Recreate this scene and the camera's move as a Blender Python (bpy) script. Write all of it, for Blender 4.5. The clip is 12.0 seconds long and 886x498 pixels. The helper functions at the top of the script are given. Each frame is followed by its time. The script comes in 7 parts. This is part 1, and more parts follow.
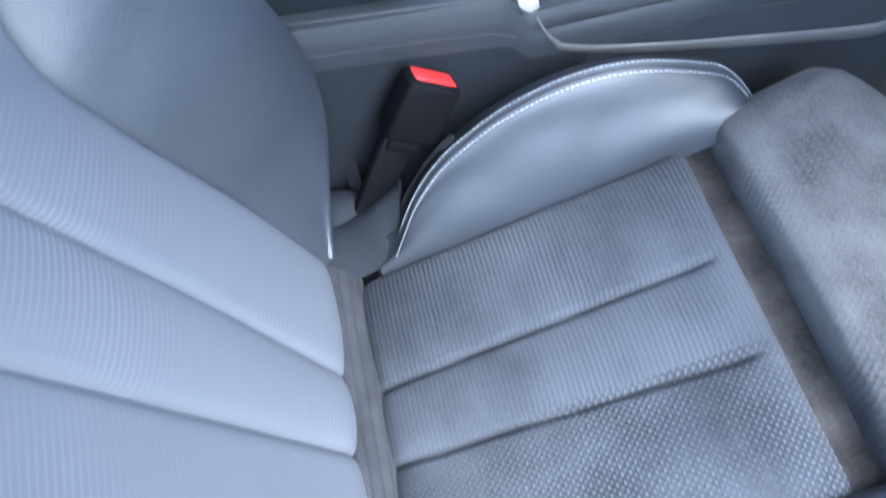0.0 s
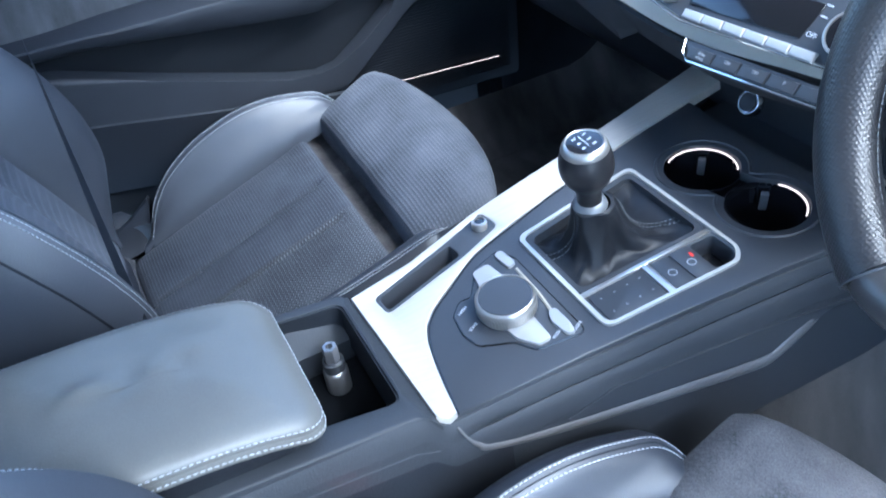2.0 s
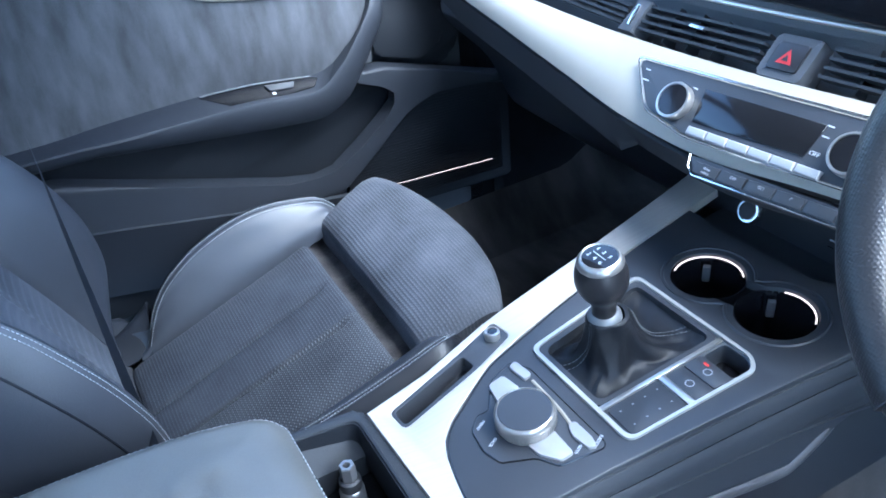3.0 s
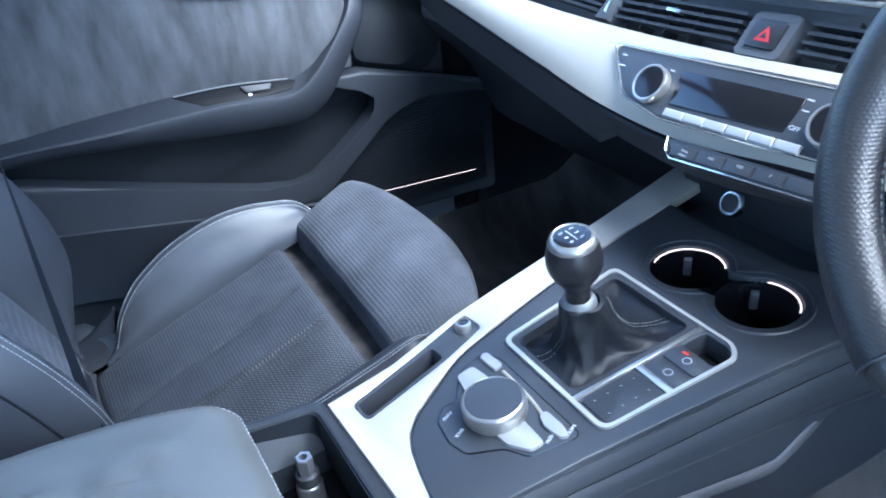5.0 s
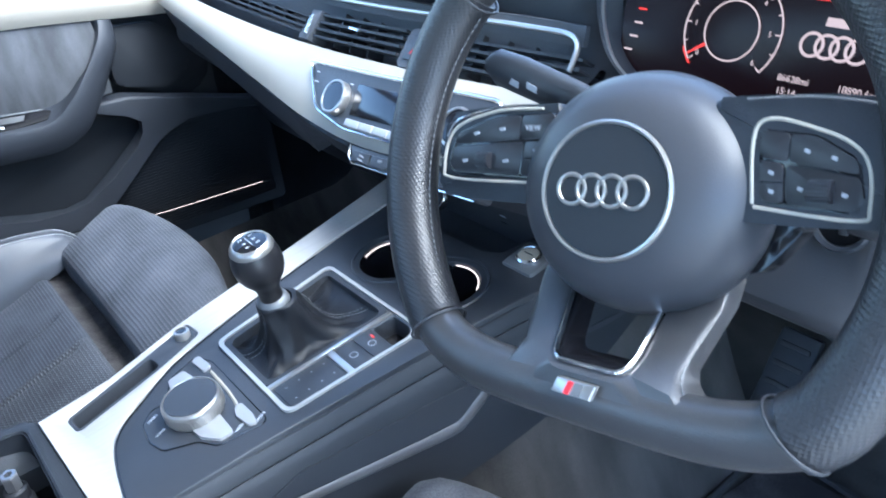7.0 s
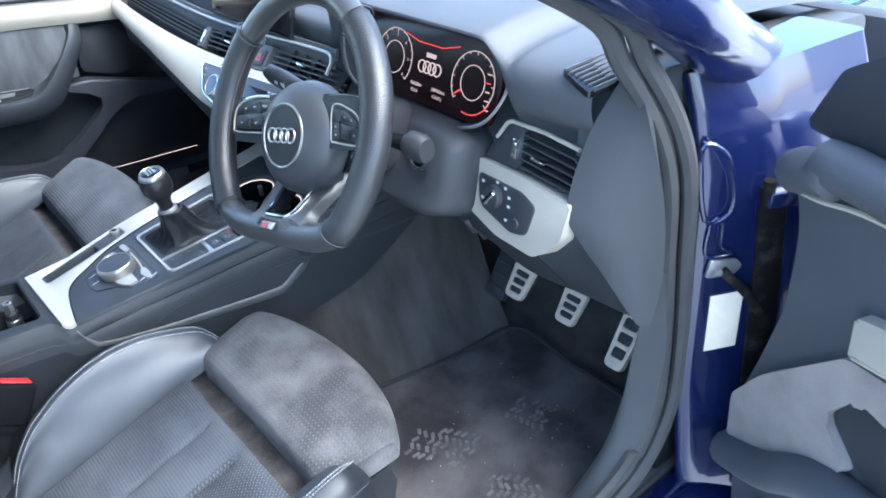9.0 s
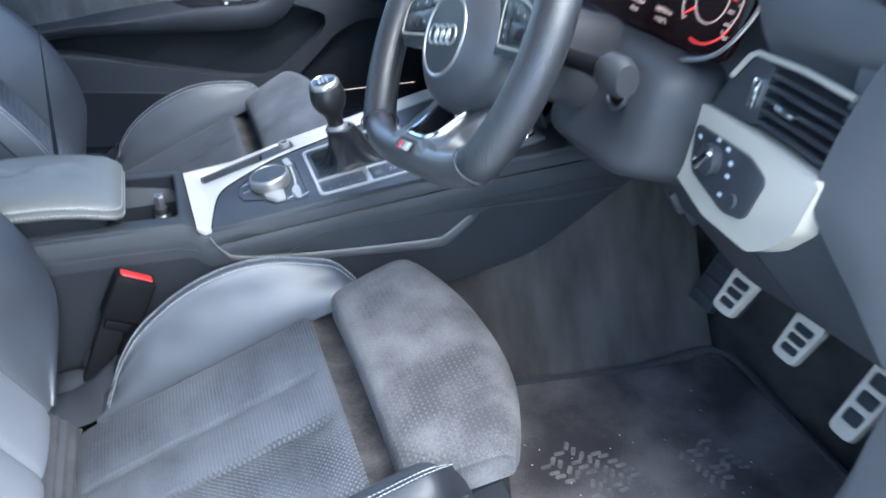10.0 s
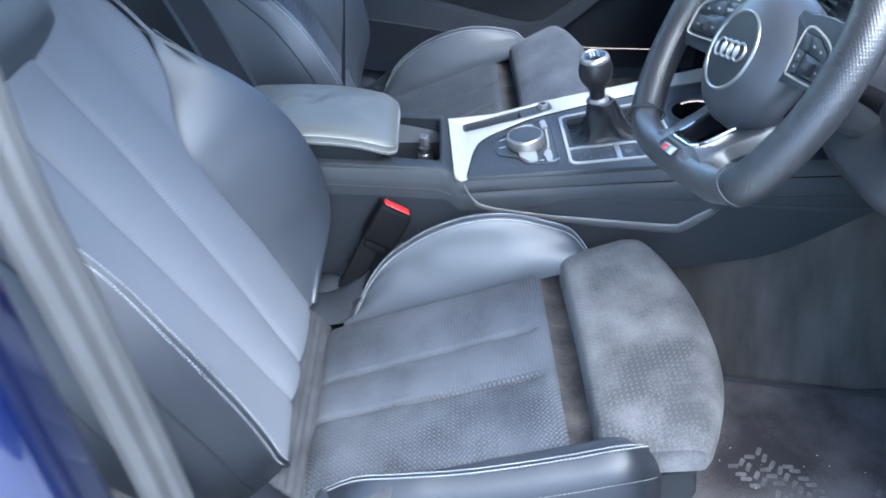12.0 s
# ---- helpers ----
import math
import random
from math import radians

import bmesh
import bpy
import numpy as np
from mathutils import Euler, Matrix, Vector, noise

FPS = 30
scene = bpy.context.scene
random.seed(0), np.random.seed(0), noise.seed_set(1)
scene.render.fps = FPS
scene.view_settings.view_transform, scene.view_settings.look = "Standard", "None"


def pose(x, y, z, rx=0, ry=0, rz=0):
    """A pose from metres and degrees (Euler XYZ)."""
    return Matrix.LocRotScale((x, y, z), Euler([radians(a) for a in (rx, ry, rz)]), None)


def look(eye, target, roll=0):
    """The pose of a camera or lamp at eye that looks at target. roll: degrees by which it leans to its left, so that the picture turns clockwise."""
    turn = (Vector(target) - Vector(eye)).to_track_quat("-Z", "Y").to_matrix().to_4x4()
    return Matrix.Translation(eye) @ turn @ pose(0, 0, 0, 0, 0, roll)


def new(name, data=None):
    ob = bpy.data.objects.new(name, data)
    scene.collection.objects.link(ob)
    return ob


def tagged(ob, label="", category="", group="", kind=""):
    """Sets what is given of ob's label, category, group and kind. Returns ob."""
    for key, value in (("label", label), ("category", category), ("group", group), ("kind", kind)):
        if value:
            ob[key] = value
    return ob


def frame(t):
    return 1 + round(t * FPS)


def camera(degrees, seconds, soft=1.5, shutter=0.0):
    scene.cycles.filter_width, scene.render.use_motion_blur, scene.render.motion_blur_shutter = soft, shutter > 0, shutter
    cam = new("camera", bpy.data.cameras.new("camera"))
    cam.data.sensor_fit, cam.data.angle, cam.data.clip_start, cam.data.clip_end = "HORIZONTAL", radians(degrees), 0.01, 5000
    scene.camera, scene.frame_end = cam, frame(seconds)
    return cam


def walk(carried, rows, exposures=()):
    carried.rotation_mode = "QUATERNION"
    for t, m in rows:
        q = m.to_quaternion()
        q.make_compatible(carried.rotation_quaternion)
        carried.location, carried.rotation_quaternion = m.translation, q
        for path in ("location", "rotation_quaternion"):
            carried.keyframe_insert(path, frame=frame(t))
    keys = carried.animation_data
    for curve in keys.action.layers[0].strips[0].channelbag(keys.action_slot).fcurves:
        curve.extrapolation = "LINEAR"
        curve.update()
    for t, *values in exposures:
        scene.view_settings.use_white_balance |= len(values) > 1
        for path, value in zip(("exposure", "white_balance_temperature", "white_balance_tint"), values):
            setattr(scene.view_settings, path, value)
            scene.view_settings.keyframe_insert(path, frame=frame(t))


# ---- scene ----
cam = camera(59.19, 12.0, soft=1.7, shutter=0.3)
# seconds, eye, target, lean
PATH = [
    (0, (0.6190, -0.1450, 1.0630), (-0.4870, -0.0910, -0.6020), -11.0),
    (0.5, (0.5170, -0.1480, 1.0910), (-0.6610, 0.0110, -0.5180), -9.2),
    (1, (0.4920, -0.1325, 1.1017), (-0.1762, 0.0102, 0.3716), -8.99),
    (1.5, (0.4786, -0.1489, 1.1105), (-0.2145, 0.0864, 0.4291), -8.36),
    (2, (0.4711, -0.1545, 1.1205), (-0.2400, 0.1520, 0.4877), -7.52),
    (2.5, (0.4413, -0.1774, 1.1465), (-0.2925, 0.1708, 0.5631), -6.84),
    (3, (0.4447, -0.1801, 1.1462), (-0.3060, 0.1920, 0.6003), -6.28),
    (4.8, (0.4469, -0.1722, 1.0813), (-0.3219, 0.2183, 0.5749), -5.58),
    (5, (0.4542, -0.1607, 1.0831), (-0.3141, 0.2315, 0.5773), -5.71),
    (5.5, (0.5296, -0.1132, 1.1184), (-0.2297, 0.2972, 0.6135), -6.07),
    (6, (0.5922, -0.0685, 1.1236), (-0.1482, 0.3730, 0.6167), -6.40),
    (6.5, (0.6089, -0.0432, 1.1244), (-0.1061, 0.4351, 0.6145), -6.35),
    (7, (0.6177, -0.0412, 1.1029), (-0.0691, 0.4715, 0.5876), -6.35),
    (7.5, (0.6676, -0.0584, 1.0687), (0.0076, 0.4774, 0.5420), -6.04),
    (7.7, (0.7002, -0.0704, 1.0842), (0.0492, 0.4754, 0.5566), -5.72),
    (9.3, (1.2071, -0.1307, 1.2893), (0.5212, 0.3520, 0.7447), -4.77),
    (9.5, (1.1905, -0.1056, 1.2799), (0.4744, 0.3325, 0.7366), -4.57),
    (9.8, (1.1180, -0.0448, 1.2174), (0.3405, 0.2738, 0.6752), -4.92),
    (10, (1.0531, 0.0274, 1.1208), (0.2450, 0.2783, 0.5879), -4.45),
    (10.5, (0.9704, 0.0941, 1.0256), (0.1518, 0.2106, 0.4631), -3.87),
    (11, (0.9816, 0.0945, 1.0329), (0.1709, 0.1444, 0.4496), -3.31),
    (11.5, (0.9769, 0.0716, 1.0847), (0.1705, 0.0754, 0.4933), -3.81),
    (12, (1.0836, -0.0139, 1.2011), (0.2755, -0.0329, 0.6123), -3.39),
]
walk(cam, [(t, look(eye, target, lean)) for t, eye, target, lean in PATH],
     exposures=[(0.0, 2.83, 5330, 3), (1.0, 2.82, 5230, 3), (2.0, 2.89, 5150, 3), (3.0, 2.90, 5090, 3), (5.5, 2.87, 5200, 3), (7.5, 2.87, 5480, 3), (9.5, 2.64, 5700, 3), (11.0, 2.83, 5450, 3), (12.0, 2.74, 5400, 3)])

# ---- world and light ----
SUN_UP, SUN_TURN = 54.0, 62.0   # degrees: height, compass turn from +y towards +x
world = bpy.data.worlds.new("sky")
scene.world = world
world.use_nodes = True
sky = world.node_tree.nodes.new("ShaderNodeTexSky")
sky.sky_type = "NISHITA"
sky.sun_disc = False
sky.sun_elevation, sky.sun_rotation = radians(SUN_UP), radians(SUN_TURN)
sky.air_density, sky.dust_density, sky.ozone_density = 1.0, 2.0, 1.5
world.node_tree.nodes["Background"].inputs["Strength"].default_value = 0.17
world.node_tree.links.new(sky.outputs[0], world.node_tree.nodes["Background"].inputs["Color"])
sun_data = bpy.data.lights.new("sun", "SUN")
sun_data.energy, sun_data.angle, sun_data.color = 1.9, radians(55), (1.0, 0.97, 0.93)
sun = new("sun", sun_data)
sun.matrix_world = look((5 * math.sin(radians(SUN_TURN)), 5 * math.cos(radians(SUN_TURN)), 5 * math.tan(radians(SUN_UP))), (0, 0, 0))


# ---- materials ----
def mat(name, col, rough=0.6, metal=0.0, var=0.12, scale=12.0, bump=0.15, bscale=500.0, coat=0.0, sheen=0.0, spec=0.5, dirt=None, stretch=(1, 1, 1), edge=(0.3, 0.7), coat_rough=0.05):
    """A surface with a coarse and a fine variation of colour, gloss and relief."""
    m = bpy.data.materials.new(name)
    m.use_nodes = True
    nt = m.node_tree
    b = nt.nodes["Principled BSDF"]
    tc = nt.nodes.new("ShaderNodeTexCoord")
    mp = nt.nodes.new("ShaderNodeMapping")
    mp.inputs["Scale"].default_value = stretch
    nt.links.new(tc.outputs["Object"], mp.inputs[0])
    n1 = nt.nodes.new("ShaderNodeTexNoise")
    n1.inputs["Scale"].default_value, n1.inputs["Detail"].default_value = scale, 5
    n2 = nt.nodes.new("ShaderNodeTexNoise")
    n2.inputs["Scale"].default_value, n2.inputs["Detail"].default_value = bscale, 3
    for n in (n1, n2):
        nt.links.new(mp.outputs[0], n.inputs["Vector"])
    mix = nt.nodes.new("ShaderNodeMix")
    mix.data_type = "RGBA"
    mix.inputs[6].default_value = (*[c * (1 - var) for c in col], 1)
    mix.inputs[7].default_value = (*[min(1, c * (1 + var)) for c in (dirt or col)], 1)
    ramp = nt.nodes.new("ShaderNodeMapRange")
    ramp.inputs[1].default_value, ramp.inputs[2].default_value = edge
    add = nt.nodes.new("ShaderNodeMath")
    add.operation = "MULTIPLY_ADD"
    add.inputs[1].default_value, add.inputs[2].default_value = 0.35, -0.17
    nt.links.new(n2.outputs["Fac"], add.inputs[0])
    add2 = nt.nodes.new("ShaderNodeMath")
    nt.links.new(n1.outputs["Fac"], add2.inputs[0])
    nt.links.new(add.outputs[0], add2.inputs[1])
    nt.links.new(add2.outputs[0], ramp.inputs[0])
    nt.links.new(ramp.outputs[0], mix.inputs[0])
    nt.links.new(mix.outputs[2], b.inputs["Base Color"])
    rr = nt.nodes.new("ShaderNodeMapRange")
    rr.inputs[3].default_value, rr.inputs[4].default_value = max(0.02, rough * 0.88), min(1, rough * 1.12)
    nt.links.new(n1.outputs["Fac"], rr.inputs[0])
    nt.links.new(rr.outputs[0], b.inputs["Roughness"])
    b.inputs["Metallic"].default_value = metal
    b.inputs["Specular IOR Level"].default_value = spec
    b.inputs["Coat Weight"].default_value = coat
    b.inputs["Coat Roughness"].default_value = coat_rough
    b.inputs["Sheen Weight"].default_value = sheen
    b.inputs["Sheen Roughness"].default_value = 0.4
    if bump:
        bp = nt.nodes.new("ShaderNodeBump")
        bp.inputs["Strength"].default_value, bp.inputs["Distance"].default_value = bump, 0.0008
        nt.links.new(n2.outputs["Fac"], bp.inputs["Height"])
        nt.links.new(bp.outputs[0], b.inputs["Normal"])
    return m


def knit(name, col, light, pitch, rough=0.9, rib=0.6, sheen=0.06, axis="Y", dots=0.0, worn=None, wscale=9.0, show=(0.40, 0.62, 0.15), edge=(0.3, 0.7)):
    """Ribbed or dotted cloth: bands of the given pitch in metres, stronger here and fading there, with worn areas."""
    m = mat(name, col, rough, 0, 0.16, wscale, 0, 700, sheen=sheen, spec=0.12, dirt=worn, edge=edge)
    nt = m.node_tree
    b = nt.nodes["Principled BSDF"]
    tc = nt.nodes["Texture Coordinate"]
    sep = nt.nodes.new("ShaderNodeSeparateXYZ")
    nt.links.new(tc.outputs["Object"], sep.inputs[0])

    def calc(op, a, b=None, c=None):
        n = nt.nodes.new("ShaderNodeMath")
        n.operation = op
        for i, v in enumerate((a, b, c)):
            if v is None:
                continue
            if isinstance(v, (int, float)):
                n.inputs[i].default_value = v
            else:
                nt.links.new(v, n.inputs[i])
        return n.outputs[0]

    def cloud(scale, detail=2):
        n = nt.nodes.new("ShaderNodeTexNoise")
        n.inputs["Scale"].default_value, n.inputs["Detail"].default_value = scale, detail
        nt.links.new(tc.outputs["Object"], n.inputs["Vector"])
        return n.outputs["Fac"]

    along, across = ("Y", "X") if axis == "Y" else ("Z", "X")
    wob = calc("MULTIPLY_ADD", cloud(20), 0.0020, sep.outputs[along])
    w1 = calc("SINE", calc("MULTIPLY", wob, 2 * math.pi / pitch))
    w2 = calc("SINE", calc("MULTIPLY", sep.outputs[across], 2 * math.pi / (pitch * 1.05)))
    both = calc("MULTIPLY", w1, w2)
    h = calc("ADD", calc("MULTIPLY", w1, 1 - dots), calc("MULTIPLY", both, dots))
    rng = nt.nodes.new("ShaderNodeMapRange")
    rng.inputs[1].default_value, rng.inputs[2].default_value, rng.inputs[3].default_value = show
    nt.links.new(cloud(6, 3), rng.inputs[0])
    hm = calc("MULTIPLY", h, rng.outputs[0])
    tot = calc("MULTIPLY_ADD", cloud(900, 3), 0.7, hm)
    bp = nt.nodes.new("ShaderNodeBump")
    bp.inputs["Strength"].default_value, bp.inputs["Distance"].default_value = rib, 0.0009
    nt.links.new(tot, bp.inputs["Height"])
    nt.links.new(bp.outputs[0], b.inputs["Normal"])
    old = b.inputs["Base Color"].links[0].from_socket
    tint = nt.nodes.new("ShaderNodeMix")
    tint.data_type = "RGBA"
    tint.inputs[7].default_value = (*light, 1)
    fac = nt.nodes.new("ShaderNodeMapRange")
    fac.inputs[1].default_value, fac.inputs[2].default_value = 0.35, 1.3
    fac.inputs[3].default_value, fac.inputs[4].default_value = 0.0, 0.75
    nt.links.new(tot, fac.inputs[0])
    nt.links.new(fac.outputs[0], tint.inputs[0])
    nt.links.new(old, tint.inputs[6])
    nt.links.new(tint.outputs[2], b.inputs["Base Color"])
    return m


def glow(name, col, power):
    m = bpy.data.materials.new(name)
    m.use_nodes = True
    b = m.node_tree.nodes["Principled BSDF"]
    b.inputs["Base Color"].default_value = (0.02, 0.02, 0.02, 1)
    b.inputs["Emission Color"].default_value = (*col, 1)
    b.inputs["Emission Strength"].default_value = power
    b.inputs["Roughness"].default_value, b.inputs["Specular IOR Level"].default_value = 0.25, 0.2
    return m


LEATHER = mat("black_leather", (0.018, 0.020, 0.026), 0.40, 0, 0.15, 9, 0.35, 900, spec=0.42)
LEATHER_WORN = mat("worn_seat_leather", (0.032, 0.036, 0.046), 0.47, 0, 0.22, 7, 0.3, 800, spec=0.85)
# Lighter copy of the black leather, with reflected sky put into its colour.
BACK_LEATHER = mat("backrest_leather_sky_sheen", (0.040, 0.044, 0.054), 0.44, 0, 0.2, 7, 0.3, 800, spec=0.8)
# Black leather greyed: the lid's broad sheen is put into the base colour.
ARM_LEATHER = mat("armrest_leather_sheen_in_base", (0.120, 0.118, 0.107), 0.42, 0, 0.16, 8, 0.25, 700, spec=0.55, coat=0.12, coat_rough=0.34)
SATIN = mat("satin_turned_aluminium", (0.44, 0.425, 0.40), 0.30, 0.80, 0.05, 20, 0.1, 300)
WHEEL_LEATHER = mat("smooth_wheel_leather", (0.042, 0.041, 0.042), 0.31, 0, 0.16, 9, 0.3, 900, spec=0.9)
# Door suede made paler on the open door: daylight put into its colour.
NEAR_SUEDE = mat("open_door_suede_lit", (0.255, 0.222, 0.206), 0.95, 0, 0.2, 14, 0.3, 700, sheen=0.2, spec=0.2)
# Dark plastic taken to near-black: shade of recesses and gaps is in the colour.
DOOR_DARK = mat("black_plastic_with_shade", (0.014, 0.016, 0.020), 0.6, 0, 0.1, 10, 0.4, 700, spec=0.3)
THREAD_DIM = mat("grey_wheel_thread", (0.16, 0.165, 0.17), 0.85, 0, 0.1, 60, 0.2, 900)
HUB = mat("smooth_airbag_cover", (0.046, 0.047, 0.053), 0.40, 0, 0.06, 10, 0.12, 1200, spec=0.5)
COLUMN = mat("dark_column_plastic", (0.035, 0.036, 0.040), 0.50, 0, 0.1, 12, 0.3, 900, spec=0.38)
EMBLEM_BLACK = mat("black_emblem_disc", (0.018, 0.018, 0.021), 0.42, 0, 0.08, 20, 0.2, 900, spec=0.4)
FRAME_SILVER = mat("bright_satin_border", (0.47, 0.455, 0.42), 0.38, 0.40, 0.05, 20, 0.05, 600)
# Mottled black whose darkness paints the shade of the hinge gap.
PILLAR_GAP = mat("mottled_black_gap_shade", (0.012, 0.011, 0.011), 0.8, 0, 0.4, 40, 0.6, 300, spec=0.1, dirt=(0.032, 0.029, 0.026), edge=(0.50, 0.80))
KEY_STEEL = mat("grey_tool_steel", (0.34, 0.34, 0.345), 0.33, 0.75, 0.1, 20, 0.1, 400)
DIM_PRINT = mat("dim_grey_print", (0.30, 0.31, 0.33), 0.6, 0, 0.05, 60, 0.0, 300)
# Lining near black: shade of footwells, tray and slot is put into its colour.
DARK_CARPET = mat("dark_lining_with_shade", (0.008, 0.009, 0.011), 0.9, 0, 0.25, 20, 0.6, 700, spec=0.08)
FLAP = mat("worn_brown_grey_cloth", (0.050, 0.050, 0.054), 0.95, 0, 0.3, 30, 0.6, 500, sheen=0.05, spec=0.1)
FOLD = mat("soft_seat_corner_leather", (0.020, 0.022, 0.027), 0.60, 0, 0.2, 20, 0.4, 700, spec=0.10)
GAP_CLOTH = mat("brownish_grey_cloth", (0.030, 0.029, 0.030), 0.95, 0, 0.35, 22, 0.6, 500, sheen=0.04, spec=0.1, dirt=(0.058, 0.053, 0.052), stretch=(1, 0.4, 1))
DASH_SIDE = mat("smooth_dash_end_plastic", (0.046, 0.049, 0.054), 0.50, 0, 0.08, 10, 0.3, 900, spec=0.35)
TRIM_GREY = mat("satin_dark_grey_edge", (0.115, 0.112, 0.112), 0.42, 0.1, 0.06, 16, 0.06, 900)
KNOB_LEATHER = mat("smooth_knob_leather", (0.013, 0.013, 0.015), 0.34, 0, 0.12, 14, 0.2, 900, spec=0.55)
SUEDE = knit("ribbed_suede", (0.032, 0.036, 0.045), (0.100, 0.107, 0.124), 0.0046, rib=0.42, dots=0.40, worn=(0.052, 0.057, 0.068), show=(0.32, 0.55, 0.30))
SUEDE_MESH = knit("dotted_suede", (0.034, 0.037, 0.044), (0.155, 0.162, 0.176), 0.0050, rib=0.55, dots=0.75, worn=(0.054, 0.058, 0.066), show=(0.30, 0.50, 0.35))
# Seat suede paled for the driver's backrest; the light on it is in the colour.
SUEDE_BACK = knit("backrest_suede_lit", (0.166, 0.174, 0.194), (0.186, 0.194, 0.214), 0.0040, rib=0.02, dots=0.10, axis="Z", worn=(0.116, 0.121, 0.136), wscale=6, show=(0.44, 0.66, 0.05), edge=(0.38, 0.58))
SUEDE_SMOOTH = knit("worn_smooth_suede", (0.036, 0.039, 0.048), (0.094, 0.100, 0.116), 0.0043, rib=0.42, dots=0.10, worn=(0.066, 0.071, 0.083), wscale=7, show=(0.36, 0.62, 0.15), edge=(0.36, 0.62))
SUEDE_DIAMOND = knit("worn_diamond_suede", (0.035, 0.038, 0.046), (0.145, 0.152, 0.168), 0.0058, rib=0.6, dots=0.85, worn=(0.066, 0.070, 0.081), wscale=8, show=(0.38, 0.56, 0.08), edge=(0.36, 0.62))
PAD_WORN = knit("worn_patchy_pad_suede", (0.066, 0.064, 0.067), (0.130, 0.127, 0.132), 0.0064, rib=0.4, dots=0.65, worn=(0.140, 0.134, 0.134), wscale=10, show=(0.40, 0.60, 0.08), edge=(0.38, 0.62))
SUEDE_PAD = knit("thigh_pad_suede", (0.050, 0.055, 0.066), (0.122, 0.130, 0.150), 0.0050, rib=0.4, dots=0.4, worn=(0.082, 0.088, 0.102), wscale=13, show=(0.36, 0.55, 0.2))
SUEDE_PLAIN = mat("door_suede", (0.076, 0.079, 0.086), 0.95, 0, 0.34, 14, 0.3, 700, sheen=0.08, spec=0.2, stretch=(1, 2.5, 0.8))
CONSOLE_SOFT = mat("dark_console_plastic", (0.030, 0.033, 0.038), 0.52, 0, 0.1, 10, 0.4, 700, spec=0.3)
DOOR_SOFT = mat("dark_door_plastic", (0.024, 0.027, 0.034), 0.52, 0, 0.1, 10, 0.4, 700, spec=0.34)
BUCKLE = mat("matt_buckle_plastic", (0.006, 0.006, 0.007), 0.6, 0, 0.1, 20, 0.2, 700, spec=0.08)
SOFT = mat("soft_dash_plastic", (0.068, 0.072, 0.081), 0.56, 0, 0.1, 10, 0.5, 700, spec=0.4)
PLASTIC = mat("hard_black_plastic", (0.034, 0.036, 0.041), 0.5, 0, 0.1, 12, 0.35, 900, spec=0.45)
GLOSS = mat("gloss_black_plastic", (0.008, 0.008, 0.010), 0.12, 0, 0.1, 12, 0.0, 900, spec=0.5)
PANEL = mat("console_panel_plastic", (0.034, 0.037, 0.043), 0.42, 0, 0.08, 14, 0.25, 1100, spec=0.5)
ALU = mat("brushed_aluminium", (0.455, 0.430, 0.390), 0.42, 0.30, 0.05, 20, 0.12, 300, stretch=(20, 1, 1))
SILVER = mat("satin_silver_trim", (0.410, 0.374, 0.310), 0.46, 0.08, 0.04, 16, 0.08, 900)
SILVER_DIM = mat("grey_satin_trim", (0.16, 0.165, 0.17), 0.45, 0.3, 0.06, 16, 0.08, 900)
CHROME = mat("chrome", (0.80, 0.81, 0.82), 0.12, 1.0, 0.04, 20, 0.0, 300)
STEEL = mat("stainless_pedal", (0.70, 0.60, 0.48), 0.48, 0.15, 0.14, 30, 0.1, 400)
CARPET = mat("floor_carpet", (0.056, 0.053, 0.050), 1.0, 0, 0.35, 7, 1.0, 900, sheen=0.05, spec=0.1, dirt=(0.090, 0.082, 0.075), stretch=(1, 2.2, 0.5), edge=(0.32, 0.72))
MAT_CLOTH = mat("dusty_floor_mat", (0.066, 0.060, 0.063), 1.0, 0, 0.3, 7, 1.0, 800, sheen=0.05, spec=0.1, dirt=(0.134, 0.121, 0.119), edge=(0.38, 0.68))
RED = mat("red_plastic", (0.75, 0.03, 0.03), 0.4, 0, 0.08, 30, 0.1, 500)
THREAD = mat("white_thread", (0.49, 0.51, 0.53), 0.85, 0, 0.1, 60, 0.2, 900)
RUBBER = mat("door_seal_rubber", (0.044, 0.043, 0.044), 0.7, 0, 0.14, 30, 0.2, 600)
PAINT = mat("blue_car_paint", (0.006, 0.011, 0.055), 0.24, 0.30, 0.08, 60, 0.0, 900, coat=1.0)
GAITER = mat("gaiter_leather", (0.012, 0.013, 0.016), 0.48, 0, 0.15, 20, 0.4, 700, spec=0.30)
DUST = mat("dust", (0.140, 0.129, 0.124), 1.0, 0, 0.4, 60, 0.5, 900)
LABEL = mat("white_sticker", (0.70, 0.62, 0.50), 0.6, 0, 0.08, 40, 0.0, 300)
HEADLINER = mat("light_headliner", (0.50, 0.50, 0.48), 0.95, 0, 0.05, 20, 0.4, 600)
CONCRETE = mat("pale_concrete", (0.42, 0.42, 0.41), 0.9, 0, 0.15, 3, 0.6, 120)
KEY_SILVER = mat("satin_silver_keys", (0.36, 0.36, 0.36), 0.42, 0.3, 0.05, 20, 0.05, 900)
KEY_BLACK = mat("satin_black_keys", (0.020, 0.020, 0.023), 0.38, 0, 0.08, 20, 0.0, 900, spec=0.5)
GREY_PRINT = mat("pale_print", (0.55, 0.57, 0.60), 0.6, 0, 0.05, 60, 0.0, 300)
RED_PRINT = mat("red_print", (0.8, 0.02, 0.03), 0.5, 0, 0.05, 60, 0.0, 300)
